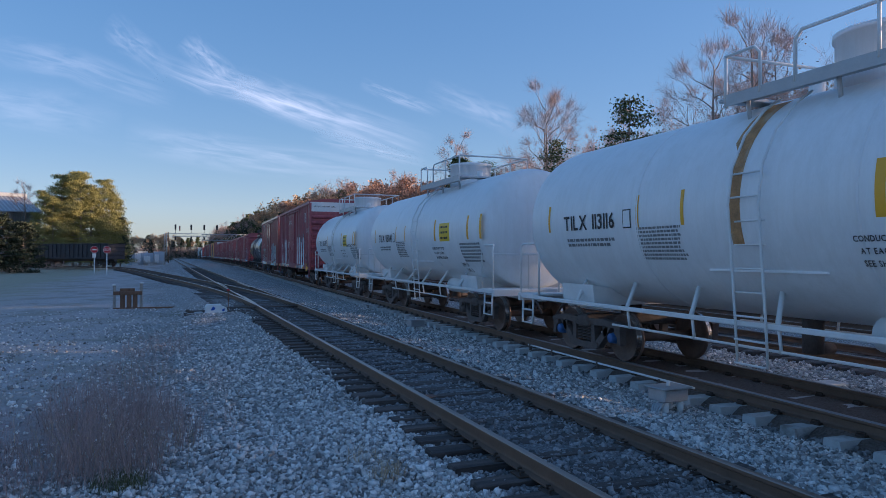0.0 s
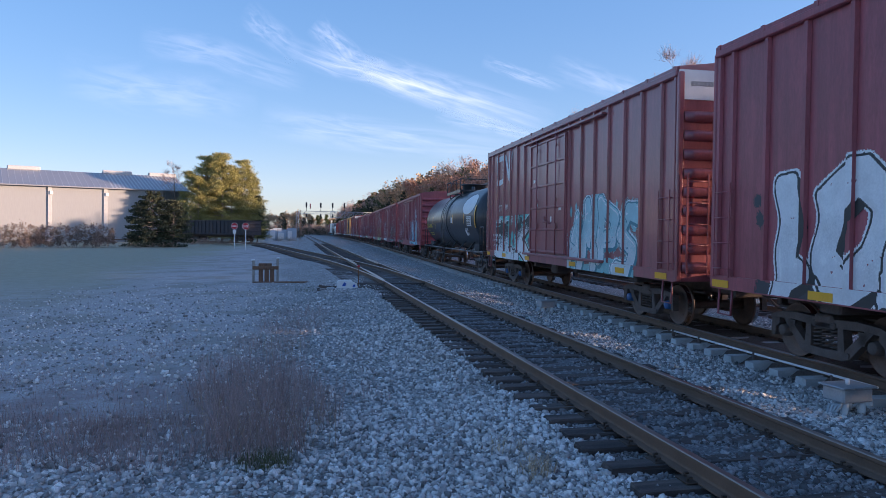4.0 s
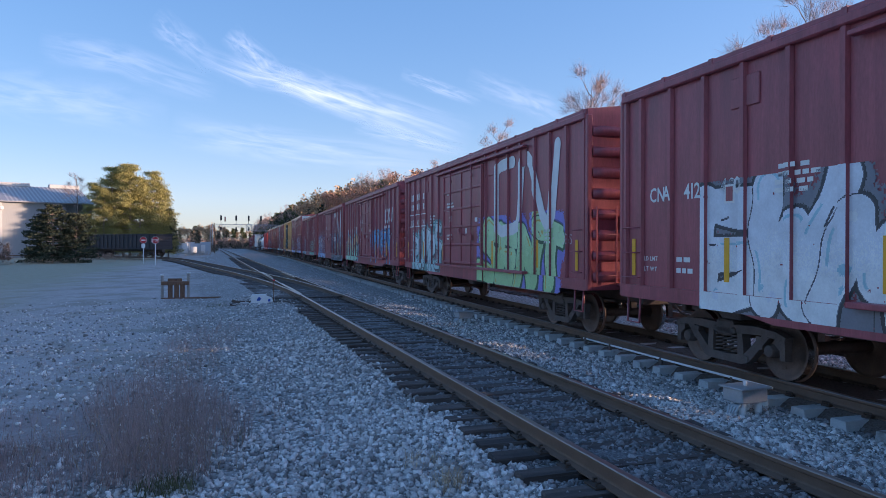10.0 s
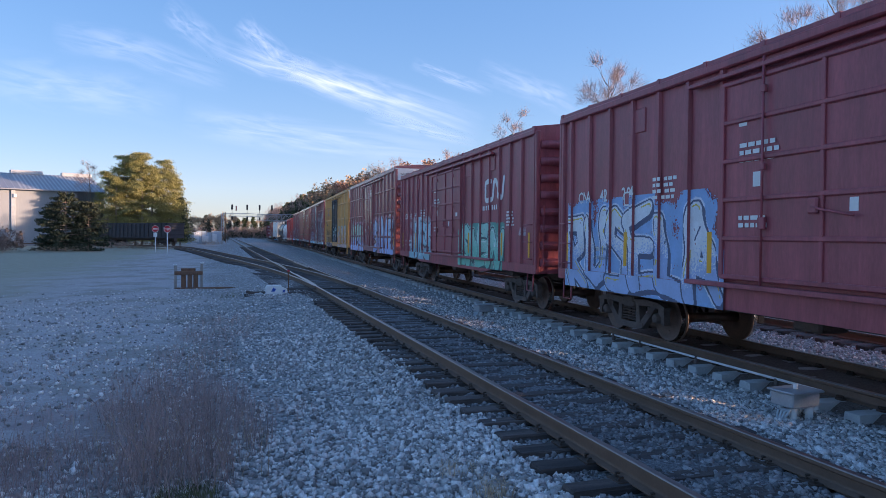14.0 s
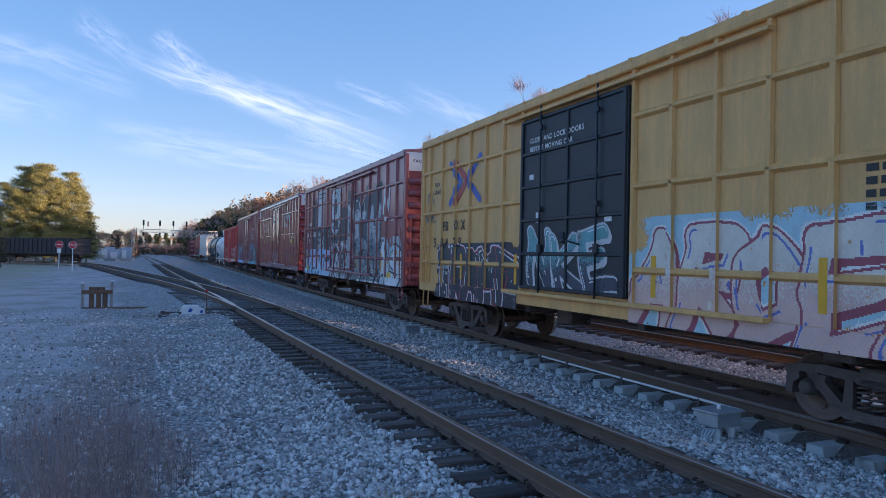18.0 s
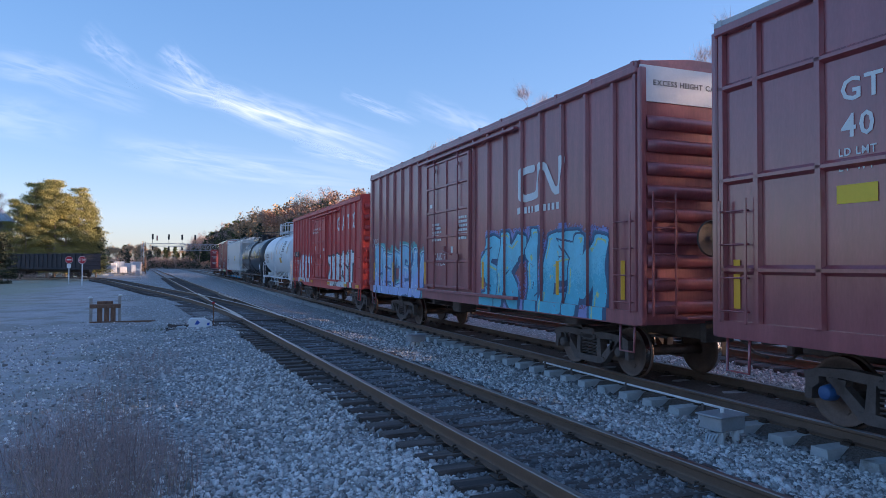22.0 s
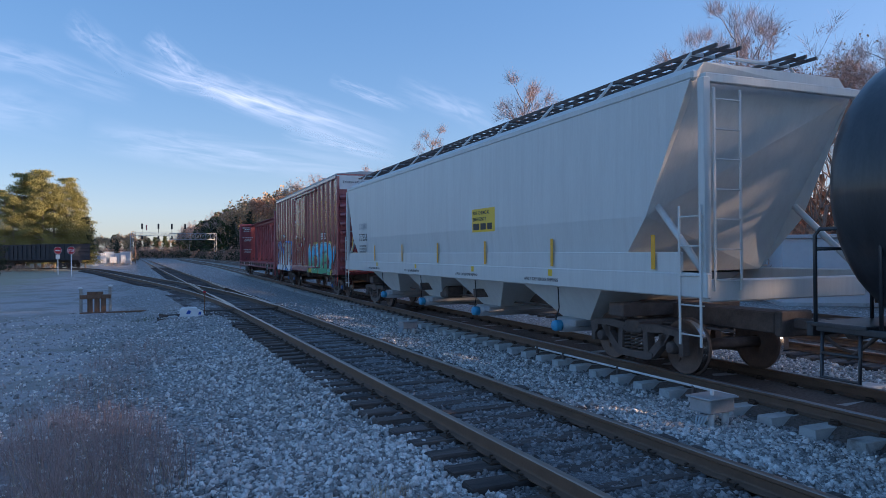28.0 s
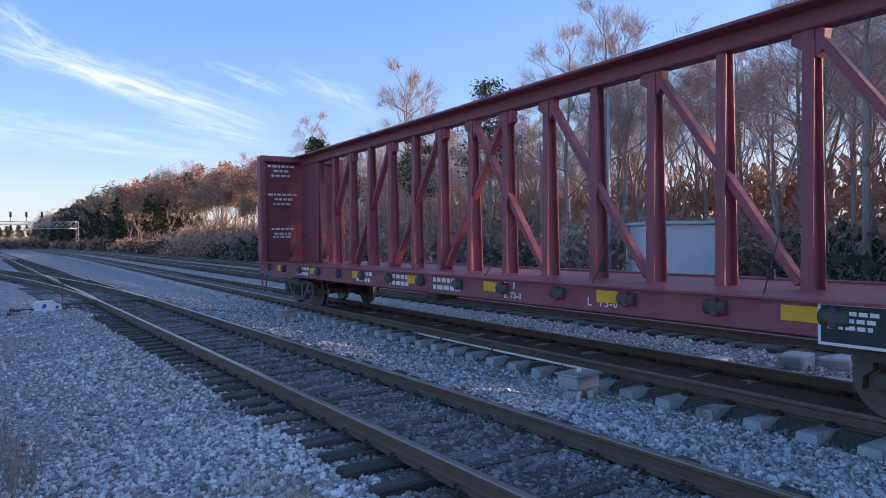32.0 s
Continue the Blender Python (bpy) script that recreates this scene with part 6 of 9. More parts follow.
def hopper(lead, tail):
    L = tail - lead
    h, m = L / 2, M["hopper_grey"]
    car = thing("covered_hopper", "pale grey covered hopper car with sloped outlets", "hopper car", group="cars of the freight train")
    MOVES.append((car, (lead + tail) / 2, L / 2 - 2.2))
    top, low = 4.35, 1.55
    sec = [(-1.5, low), (1.5, low), (1.58, 2.4), (1.55, top - 0.15), (1.3, top + 0.12), (-1.3, top + 0.12), (-1.55, top - 0.15), (-1.58, 2.4)]
    g = Geo()
    n = len(sec)
    for y, inset in ((-h + 0.3, 1), (-h + 0.32, 1), (h - 0.32, 1), (h - 0.3, 1)):
        g.v += [(x, y, z) for x, z in sec]
    fs = []
    for k in range(3):
        fs += [(k * n + i, k * n + (i + 1) % n, (k + 1) * n + (i + 1) % n, (k + 1) * n + i) for i in range(n)]
    fs += [tuple(range(n)), tuple(range(3 * n, 4 * n))]
    g.f, g.s, g.m = fs, [False] * len(fs), [0] * len(fs)
    # slope sheets at both ends
    for i, (x, y, z) in enumerate(g.v):
        if z < 2.5:
            k = 1.7 if z < 1.6 else 0.9
            g.v[i] = (x, y + (k if y < 0 else -k), z)
    part("body", g, m, car, "smooth curved hopper side", clean=True)
    for s in (-1, 1):
        part("side_sill", Geo().box((s * 1.52, 0, 1.42), (0.10, L, 0.34), 0.02), m, car, clean=True)
        part("top_chord", Geo().box((s * 1.5, 0, top - 0.08), (0.12, L - 0.5, 0.14), 0.03), m, car, clean=True)
        e = Geo()
        for x in (-1.48, 1.48):
            e.box((x, s * (h - 0.12), 2.75), (0.12, 0.12, 2.9), 0.01)
            e.tube([(x, s * (h - 0.15), 1.6), (x * 0.95, s * (h - 1.2), 2.6)], 0.05, 6)
        e.box((0, s * (h - 0.12), 1.35), (3.0, 0.16, 0.3), 0.02).box((0, s * (h - 0.12), 4.2), (3.0, 0.1, 0.12), 0.01)
        part("end_frame", e, m, car, "open end frame with ladder", clean=True)
        ladder(car, s * (h - 0.02), -1.4, -0.95, [1.5 + 0.4 * k for k in range(7)], m, "x")
        ladder(car, -1.58, s * (h - 0.3) - 0.2, s * (h - 0.3) + 0.2, [0.75 + 0.4 * k for k in range(5)], m)
    # four outlet bays
    for k in range(4):
        y = -h + 4.1 + (L - 8.2) * k / 3
        g = Geo()
        a = [(-1.45, y - 1.75, 1.5), (1.45, y - 1.75, 1.5), (1.45, y + 1.75, 1.5), (-1.45, y + 1.75, 1.5)]
        b = [(-0.9, y - 0.45, 0.62), (0.9, y - 0.45, 0.62), (0.9, y + 0.45, 0.62), (-0.9, y + 0.45, 0.62)]
        g.add(a + b, [(0, 1, 5, 4), (1, 2, 6, 5), (2, 3, 7, 6), (3, 0, 4, 7), (4, 5, 6, 7)])
        bay = part("hopper_bay", g, m, car, "sloped discharge bay", clean=True)
        part("outlet_gate", Geo().box((0, y, 0.56), (2.3, 0.7, 0.14), 0.02).tube([(-1.25, y, 0.50), (1.25, y, 0.50)], 0.13, 14), M["galvanised"], bay, clean=True)
        part("outlet_cap", Geo().lathe([(-1.40, 0.0), (-1.40, 0.09), (-1.36, 0.105), (-1.25, 0.105), (-1.25, 0.07)], 18, "x", (0, y, 0.50)), spray((0.06, 0.36, 0.62)), bay, "blue pipe cap")
        part("strap", Geo().tube([(-1.35, y, 0.6), (-1.4, y - 0.2, 0.85), (-1.45, y - 0.25, 1.25)], 0.012, 5), M["decal_black"], bay)
    # roof walk
    rw = Geo()
    for x in (-0.75, 0.75):
        for k in range(int(L / 0.35)):
            rw.box((x, -h + 0.6 + 0.35 * k, top + 0.42), (0.45, 0.05, 0.04))
        for q in (-0.22, 0.0, 0.22):
            rw.box((x + q, 0, top + 0.42), (0.03, L - 0.8, 0.05))
    part("roof_walk", rw, M["undercarriage"], car, "dark open grating along the roof")
    for k in range(10):
        y = -h + 0.9 + (L - 1.8) * k / 9
        part("walk_support", Geo().tube([(-1.3, y, top + 0.08), (-0.98, y, top + 0.42), (0.98, y, top + 0.42), (1.3, y, top + 0.08)], 0.03, 6), m, car)
    part("hatch", Geo().box((0, 0, top + 0.25), (0.9, L - 2.4, 0.16), 0.04), m, car, "long trough hatch on the roof", clean=True)
    side = Side(1.578)
    stencil(car, side, "XOMX", 7.46, 2.7, 0.22, M["light_grey"])
    stencil(car, side, "717556", 7.46, 2.3, 0.25, K)
    lines(car, side, 7.4, 2.15, 0.8, 3, 0.06, M["fine_print"])
    for k in range(7):
        y = 8.4 - 2.8 * k
        panel(car, side, y, 2.45 if k == 0 else 2.12, 0.09, 0.5, M["yellow_paint"], "reflector")
    panel(car, side, -2.2, 2.85, 1.15, 0.52, M["decal_yellow"], "notice")
    stencil(car, side, "FOR CHEMICAL", -2.26, 2.72, 0.08, K, lift=0.009)
    stencil(car, side, "EMERGENCY", -2.26, 2.58, 0.08, K, lift=0.009)
    lines(car, side, -2.26, 2.52, 1.0, 1, 0.14, K, 0.009)
    sd = Side(1.571)
    for y in (h - 3.2, 2.6, -1.2, -4.6):
        stencil(car, sd, "APPLY CAP BEFORE SHIPPING", y, 1.34, 0.06, K)
        panel(car, sd, y - 0.9, 1.56, 0.14, 0.12, M["decal_yellow"])
    part("valance", Geo().box((-1.53, 0, 1.72), (0.05, L - 1.0, 0.3), 0.01), m, car)
    underframe(car, L)
    truck(car, -h + 2.2)
    truck(car, h - 2.2)


hopper(321.6, 340.58)

# ---- centre beam flat car ----


def centre_beam(lead, tail):
    L = tail - lead
    h, m = L / 2, M["flatcar_red"]
    car = thing("centre_beam_flatcar", "empty maroon centre beam lumber flat car with end bulkheads", "flat car", group="cars of the freight train")
    MOVES.append((car, (lead + tail) / 2, L / 2 - 2.6))
    top = 4.55
    part("deck", Geo().box((0, 0, 1.12), (2.7, L - 0.3, 0.12), 0.01).box((0, 0, 0.85), (0.5, L - 0.6, 0.42), 0.02), m, car, "steel deck", clean=True)
    for s in (-1, 1):
        part("side_sill", Geo().box((s * 1.38, 0, 1.02), (0.08, L - 0.2, 0.36), 0.01).box((s * 1.42, 0, 1.2), (0.16, L - 0.2, 0.03), 0.005), m, car, clean=True)
    part("top_beam", Geo().box((0, 0, top - 0.04), (0.85, L - 0.9, 0.05), 0.01).box((0, 0, top - 0.16), (0.26, L - 0.9, 0.24), 0.02), m, car, "wide top chord", clean=True)
    bay, first = 1.185, -0.31 - 8 * 1.185
    for k in range(17):
        y = first + bay * k
        g = Geo()
        for z, w in ((1.18, 0.15), (top - 0.2, 0.08)):
            g.v += [(a * w + b, y + c, z) for a, b, c in ((-1, 0, -0.075), (-1, 0.02, -0.075), (-1, 0.02, -0.012), (1, -0.02, -0.012), (1, -0.02, -0.075), (1, 0, -0.075), (1, 0, 0.075), (1, -0.02, 0.075), (1, -0.02, 0.012), (-1, 0.02, 0.012), (-1, 0.02, 0.075), (-1, 0, 0.075))]
        g.f = [(k, (k + 1) % 12, 12 + (k + 1) % 12, 12 + k) for k in range(12)]
        g.s, g.m = [False] * 12, [0] * 12
        part("post", g, m, car, "tapered flanged post", clean=True)
    for k, way in [(1, -1), (3, -1), (5, -1), (7, -1), (9, -1), (8, 1), (10, 1), (12, 1), (14, 1)]:
        # braces fall away from the middle of the car over two bays
        b = (0, first + bay * k + way * 0.12, top - 0.4)
        a = (0, first + bay * (k + 2 * way) - way * 0.15, 1.25)
        if a[1] < first:
            a = (0, first - 0.25, 1.25 + 0.0)
        d = Vector(b) - Vector(a)
        part("diagonal", Geo().box((0, (a[1] + b[1]) / 2, (a[2] + b[2]) / 2), (0.10, 0.15, d.length), 0.01, turn=d.to_track_quat("Z", "X").to_matrix()), m, car, "diagonal brace", clean=True)
        c = first + bay * k
        part("gusset", Geo().prism([(c - 0.2, top - 0.2), (c + 0.2, top - 0.2), (c + 0.22, top - 0.42), (c + way * 0.1, top - 0.62), (c - 0.18, top - 0.5)], -0.07, 0.07), m, car, "gusset plate", clean=True)
    for s in (-1, 1):
        y = s * (h - 0.18)
        bh = part("bulkhead", Geo().box((0, y, (1.1 + top) / 2), (2.75, 0.04, top - 1.1)), m, car, "tall end bulkhead", clean=True)
        for x in (-1.33, 1.33):
            part("corner_post", Geo().box((x, y, (1.0 + top) / 2), (0.2, 0.34, top - 1.0), 0.03), m, bh, clean=True)
        part("top_rail", Geo().box((0, y, top - 0.08), (2.8, 0.35, 0.2), 0.02), m, bh, clean=True)
        for x in (-0.45, 0.45):
            part("stiffener", Geo().box((x, y + s * 0.08, (1.1 + top) / 2), (0.14, 0.14, top - 1.2), 0.01), m, bh, clean=True)
        for z in (1.7, 2.4, 3.1, 3.8):
            part("cross_rib", Geo().box((0, y + s * 0.06, z), (2.5, 0.1, 0.1), 0.01), m, bh, clean=True)
        g2 = Geo().prism([(y - s * 0.2, 1.2), (y - s * 2.0, 1.2), (y - s * 1.6, top - 0.1), (y - s * 0.2, top - 0.1)], -0.08, 0.08)
        part("end_web", g2, m, car, "plate web beside the bulkhead", clean=True)
        ladder(bh, y + s * 0.24, -1.25, -0.72, [1.2 + 0.4 * k for k in range(8)], M["flatcar_red"], "x")
        part("stirrup", Geo().tube([(-1.36, y, 0.95), (-1.38, y, 0.45), (-1.38, y - s * 0.4, 0.45), (-1.36, y - s * 0.4, 0.95)], 0.02, 6), m, car, "corner step")
    # notices on the inner face of the far bulkhead, towards the camera
    g = Geo()
    r = np.random.default_rng(4)
    for z in (4.2, 4.05, 3.9, 3.3, 3.15, 3.0, 2.2, 2.05, 1.95):
        w = r.uniform(0.4, 0.9)
        x = -0.75 - w / 2
        while x < -0.75 + w / 2:
            k = r.uniform(0.05, 0.16)
            g.add([(x, h - 0.36, z), (x + k, h - 0.36, z), (x + k, h - 0.36, z + 0.07), (x, h - 0.36, z + 0.07)], [(0, 1, 2, 3)])
            x += k + 0.04
    part("small_print", g, W, car)
    ch, w = letters("CAUTION", 0.14)
    tg = Geo()
    for vs, fs in ch:
        tg.add([(0.1 + v[0], -h - 0.02, top - 0.14 + v[1]) for v in vs], fs)
    part("lettering", tg, W, car)
    # winches, reflectors and print along the sill
    side = Side(1.425)
    for k in range(16):
        y = -h + 1.1 + (L - 2.2) * k / 15
        part("winch", Geo().tube([(-1.40, y - 0.14, 1.05), (-1.40, y + 0.14, 1.05)], 0.09, 12).box((-1.42, y, 1.05), (0.16, 0.08, 0.2), 0.02), M["undercarriage"], car, "strap winch")
        if k % 2 == 0:
            panel(car, side, y + 0.55, 1.14, 0.42, 0.16, M["yellow_paint"], "reflector")
    stencil(car, side, "IH  11", -2.0, 1.06, 0.1, W)
    stencil(car, side, "IL 73-0", -2.0, 0.9, 0.1, W)
    stencil(car, side, "L  75-0", -3.9, 0.92, 0.12, W)
    for y in (h - 3.5, h - 7.4, 2.0, 0.2):
        lines(car, side, y, 1.14, 0.9, 2, 0.08, W)
    panel(car, side, -h + 3.9, 1.2, 0.7, 0.42, W, "notice", 0.012)
    panel(car, side, -h + 3.87, 1.17, 0.64, 0.36, M["door_slate"], "notice", 0.016)
    lines(car, side, -h + 3.8, 1.12, 0.45, 3, 0.04, W, 0.02)
    for k in range(8):
        y = -h + 2.0 + (L - 4.0) * k / 7
        part("tie_down_cable", Geo().tube([(-1.3, y, 1.2), (-0.4, y + 0.3, 2.1)], 0.008, 5).box((-1.0, y + 0.1, 1.42), (0.05, 0.1, 0.12), 0.01), M["decal_black"], car)
    truck(car, -h + 2.6)
    truck(car, h - 2.6)
    underframe(car, L)


centre_beam(359.2, 381.2)

# ---- the ground ----
def bumps(x, y, s, seed):
    return noise.noise(Vector((x / s, y / s, seed)))


def ground_z(x, y):
    """Ballast beds under the tracks, the yard's gravel beside them, and an added bank out of view."""
    beds = [(0.0, -0.235), (main_x(y), MAIN_Z - 0.29), (main_x(y) + EAST, MAIN_Z - 0.28), (main_x(y) + 2 * EAST, MAIN_Z - 0.3)]
    base = -0.33 if x > -6 else -0.33 - 0.02 * min(-6 - x, 6)
    if x > beds[-1][0] + 3:
        base = -0.5
    z = base
    for c, top in beds:
        d = abs(x - c)
        if c == 0.0 and 22 < y < 62:
            # the wider bed of the turnout
            top, d = -0.195, max(0.0, abs(x + 0.45) - 0.75)
        k = max(0.0, min(1.0, (2.6 - d) / 1.15))
        z = max(z, base + (top - base) * k * k * (3 - 2 * k))
    # unseen rise, added to keep the low sun off the ground by the tracks
    shade_bank = max(0.0, min(1.0, (x - 21.5) / 4.0)) * max(0.0, min(1.0, (4.0 - y) / 10.0))
    z += 5.4 * shade_bank * shade_bank * (3 - 2 * shade_bank)
    near = 1.0 if y < 40 else 0.4
    return z + near * (0.018 * bumps(x, y, 0.5, 1) + 0.03 * bumps(x, y, 2.3, 5))


def ground_material():
    mt = bpy.data.materials.new("ground")
    mt.use_nodes = True
    nt = mt.node_tree
    bs = nt.nodes["Principled BSDF"]
    bs.inputs["Roughness"].default_value = 0.95
    bs.inputs["Specular IOR Level"].default_value = 0.2
    tc = nt.nodes.new("ShaderNodeTexCoord")
    P = tc.outputs["Object"]

    def nz(scale, detail=4, vec=P, rgh=0.6):
        t = nt.nodes.new("ShaderNodeTexNoise")
        t.inputs["Scale"].default_value, t.inputs["Detail"].default_value, t.inputs["Roughness"].default_value = scale, detail, rgh
        nt.links.new(vec, t.inputs["Vector"])
        return t.outputs[0]

    def rng_map(v, a, b, c=0.0, d=1.0):
        t = nt.nodes.new("ShaderNodeMapRange")
        t.interpolation_type = "SMOOTHSTEP"
        for k, q in enumerate((a, b, c, d)):
            t.inputs[1 + k].default_value = q
        nt.links.new(v, t.inputs[0])
        return t.outputs[0]

    def calc(op, a, b):
        t = nt.nodes.new("ShaderNodeMath")
        t.operation = op
        for k, q in enumerate((a, b)):
            if isinstance(q, (int, float)):
                t.inputs[k].default_value = q
            else:
                nt.links.new(q, t.inputs[k])
        return t.outputs[0]

    def mixc(f, a, b):
        t = nt.nodes.new("ShaderNodeMix")
        t.data_type = "RGBA"
        nt.links.new(f, t.inputs[0])
        for k, q in ((6, a), (7, b)):
            if isinstance(q, tuple):
                t.inputs[k].default_value = (*q, 1)
            else:
                nt.links.new(q, t.inputs[k])
        return t.outputs[2]
    vor = nt.nodes.new("ShaderNodeTexVoronoi")
    vor.inputs["Scale"].default_value = 19.0
    nt.links.new(P, vor.inputs["Vector"])
    sp = nt.nodes.new("ShaderNodeSeparateColor")
    nt.links.new(vor.outputs["Color"], sp.inputs[0])
    stones = mixc(rng_map(sp.outputs[0], 0, 1), (0.34, 0.325, 0.31), (0.75, 0.725, 0.695))
    gaps = rng_map(vor.outputs["Distance"], 0.30, 0.62)
    stones = mixc(gaps, stones, (0.15, 0.145, 0.145))
    stones = mixc(rng_map(nz(7.0, 5, rgh=0.75), 0.40, 0.62), stones, (0.38, 0.362, 0.342))
    vs = nt.nodes.new("ShaderNodeTexVoronoi")
    vs.inputs["Scale"].default_value = 8.0
    nt.links.new(P, vs.inputs["Vector"])
    vr = nt.nodes.new("ShaderNodeSeparateColor")
    nt.links.new(vs.outputs["Color"], vr.inputs[0])
    spot = calc("LESS_THAN", vs.outputs["Distance"], 0.32)
    stones = mixc(calc("MULTIPLY", spot, calc("GREATER_THAN", vr.outputs[0], 0.82)), stones, (0.86, 0.86, 0.87))
    stones = mixc(calc("MULTIPLY", spot, calc("GREATER_THAN", vr.outputs[1], 0.80)), stones, (0.13, 0.13, 0.135))
    xyz = nt.nodes.new("ShaderNodeSeparateXYZ")
    nt.links.new(P, xyz.inputs[0])
    x, y = xyz.outputs[0], xyz.outputs[1]
    big = nz(0.16, 5)
    # fines and dead weeds spread over the yard away from the rails
    west = rng_map(x, -3.2, -6.5)
    soil = mixc(nz(3.0, 6), (0.33, 0.285, 0.27), (0.52, 0.485, 0.47))
    soil = mixc(rng_map(nz(30, 4), 0.45, 0.7), soil, (0.56, 0.555, 0.56))
    soil_f = calc("MULTIPLY", rng_map(calc("ADD", big, calc("MULTIPLY", west, 0.30)), 0.58, 0.74), rng_map(x, -3.0, -4.2))
    col = mixc(soil_f, stones, soil)
    # trodden dirt and thin moss in patches over the yard
    dirt = calc("MULTIPLY", rng_map(nz(0.45, 7, rgh=0.68), 0.47, 0.60), rng_map(x, -2.6, -6.0))
    col = mixc(calc("MULTIPLY", dirt, 0.55), col, mixc(nz(1.7, 5), (0.24, 0.20, 0.17), (0.29, 0.29, 0.21)))
    pale = calc("MULTIPLY", rng_map(nz(0.8, 6, rgh=0.7), 0.58, 0.68), rng_map(x, -4.5, -8.0))
    col = mixc(calc("MULTIPLY", pale, 0.5), col, (0.60, 0.58, 0.56))
    # mats of dead weeds lying on the gravel
    mat_x = calc("MULTIPLY", rng_map(x, -13.0, -9.5), rng_map(x, -3.5, -5.0))
    mat_y = calc("MULTIPLY", rng_map(y, 6.9, 7.8), rng_map(y, 13.0, 9.6))
    mat_f = calc("MULTIPLY", calc("MULTIPLY", mat_x, mat_y), rng_map(nz(0.9, 5), 0.34, 0.56))
    col = mixc(calc("MULTIPLY", mat_f, 0.85), col, mixc(nz(14, 5), (0.24, 0.18, 0.17), (0.40, 0.32, 0.30)))
    # short grass farther out
    grass = mixc(nz(2.0, 6), (0.27, 0.27, 0.18), (0.45, 0.43, 0.34))
    far = rng_map(calc("ADD", calc("MULTIPLY", x, -1.0), calc("MULTIPLY", nz(0.12, 4), 10.0)), 13.0, 20.0)
    far = calc("MULTIPLY", far, rng_map(y, 8.0, 40.0))
    col = mixc(far, col, grass)
    # leaf litter east of the last track
    ew = rng_map(x, 20.0, 24.0)
    litter = mixc(nz(5.0, 6), (0.07, 0.045, 0.025), (0.16, 0.10, 0.05))
    col = mixc(ew, col, litter)
    nt.links.new(col, bs.inputs["Base Color"])
    bp = nt.nodes.new("ShaderNodeBump")
    bp.inputs["Strength"].default_value, bp.inputs["Distance"].default_value = 0.8, 0.03
    hgt = calc("SUBTRACT", calc("MULTIPLY", nz(40, 3), 0.4), vor.outputs["Distance"])
    nt.links.new(hgt, bp.inputs["Height"])
    nt.links.new(bp.outputs[0], bs.inputs["Normal"])
    return mt


def build_ground():
    xs = sorted(set([-2500, -1500, -900, -500, -300, -200, -140, -100, -70, -50, -38, -30, -25, -20] + [round(-17 + 0.35 * k, 2) for k in range(120)] + [26, 28, 32, 38, 46, 60, 80, 110, 160, 250, 400, 700, 1200, 2500]))
    ys = sorted(set([-2500, -1200, -600, -300, -150, -80, -50, -35, -25, -18, -13, -9, -6, -3] + [round(-1 + 0.4 * k, 2) for k in range(104)] + [round(42 + 2 * k, 1) for k in range(40)] + [124 + 8 * k for k in range(40)] + [500, 600, 800, 1100, 1600, 2500]))
    geo = Geo()
    geo.v = [(x, y, ground_z(x, y)) for y in ys for x in xs]
    n = len(xs)
    geo.f = [(j * n + i, j * n + i + 1, (j + 1) * n + i + 1, (j + 1) * n + i) for j in range(len(ys) - 1) for i in range(n - 1)]
    geo.s, geo.m = [True] * len(geo.f), [0] * len(geo.f)
    return tagged(part("ground", geo, ground_material()), "grey crushed stone yard with weedy soil and thin grass", "ground", kind="structure")


ground = build_ground()

# ---- tracks ----
RAIL = [(-0.076, -0.171), (0.076, -0.171), (0.076, -0.158), (0.018, -0.143), (0.010, -0.125), (0.010, -0.055), (0.036, -0.040), (0.037, -0.010), (0.030, 0.0), (-0.030, 0.0), (-0.037, -0.010), (-0.036, -0.040), (-0.010, -0.055), (-0.010, -0.125), (-0.018, -0.143), (-0.076, -0.158)]


def rail_mesh(path):
    g = Geo().sweep(RAIL, path)
    n = len(RAIL)
    for k in range(len(path) - 1):
        for i in (7, 8, 9):
            g.m[k * n + i] = 1
    return g


def offset_path(path, off):
    out = []
    for k, p in enumerate(path):
        a, b = path[max(k - 1, 0)], path[min(k + 1, len(path) - 1)]
        d = math.hypot(b[0] - a[0], b[1] - a[1])
        out.append((p[0] + off * (b[1] - a[1]) / d, p[1] - off * (b[0] - a[0]) / d, p[2]))
    return out


def tie_mesh(wood, k, length=2.6):
    r = np.random.default_rng(50 + k)
    g = Geo()
    if wood:
        w, l = 0.22 + r.uniform(-0.02, 0.02), length + r.uniform(-0.06, 0.1)
        g.box((r.uniform(-0.06, 0.06), 0, -0.085), (l, w, 0.17), 0.015)
        g.v = [(x, y + r.uniform(-0.012, 0.012), z + r.uniform(-0.008, 0.008)) for x, y, z in g.v]
    else:
        sec = [(-0.13, -0.2), (0.13, -0.2), (0.105, 0.0), (-0.105, 0.0)]
        g.prism(sec, -1.3, 1.3, "yz")
        g.v = [(x, y, z - (0.035 if abs(x) < 0.4 and z > -0.1 else 0)) for x, y, z in g.v]
    return g


WOOD_TIES, STONE_TIES = [], []


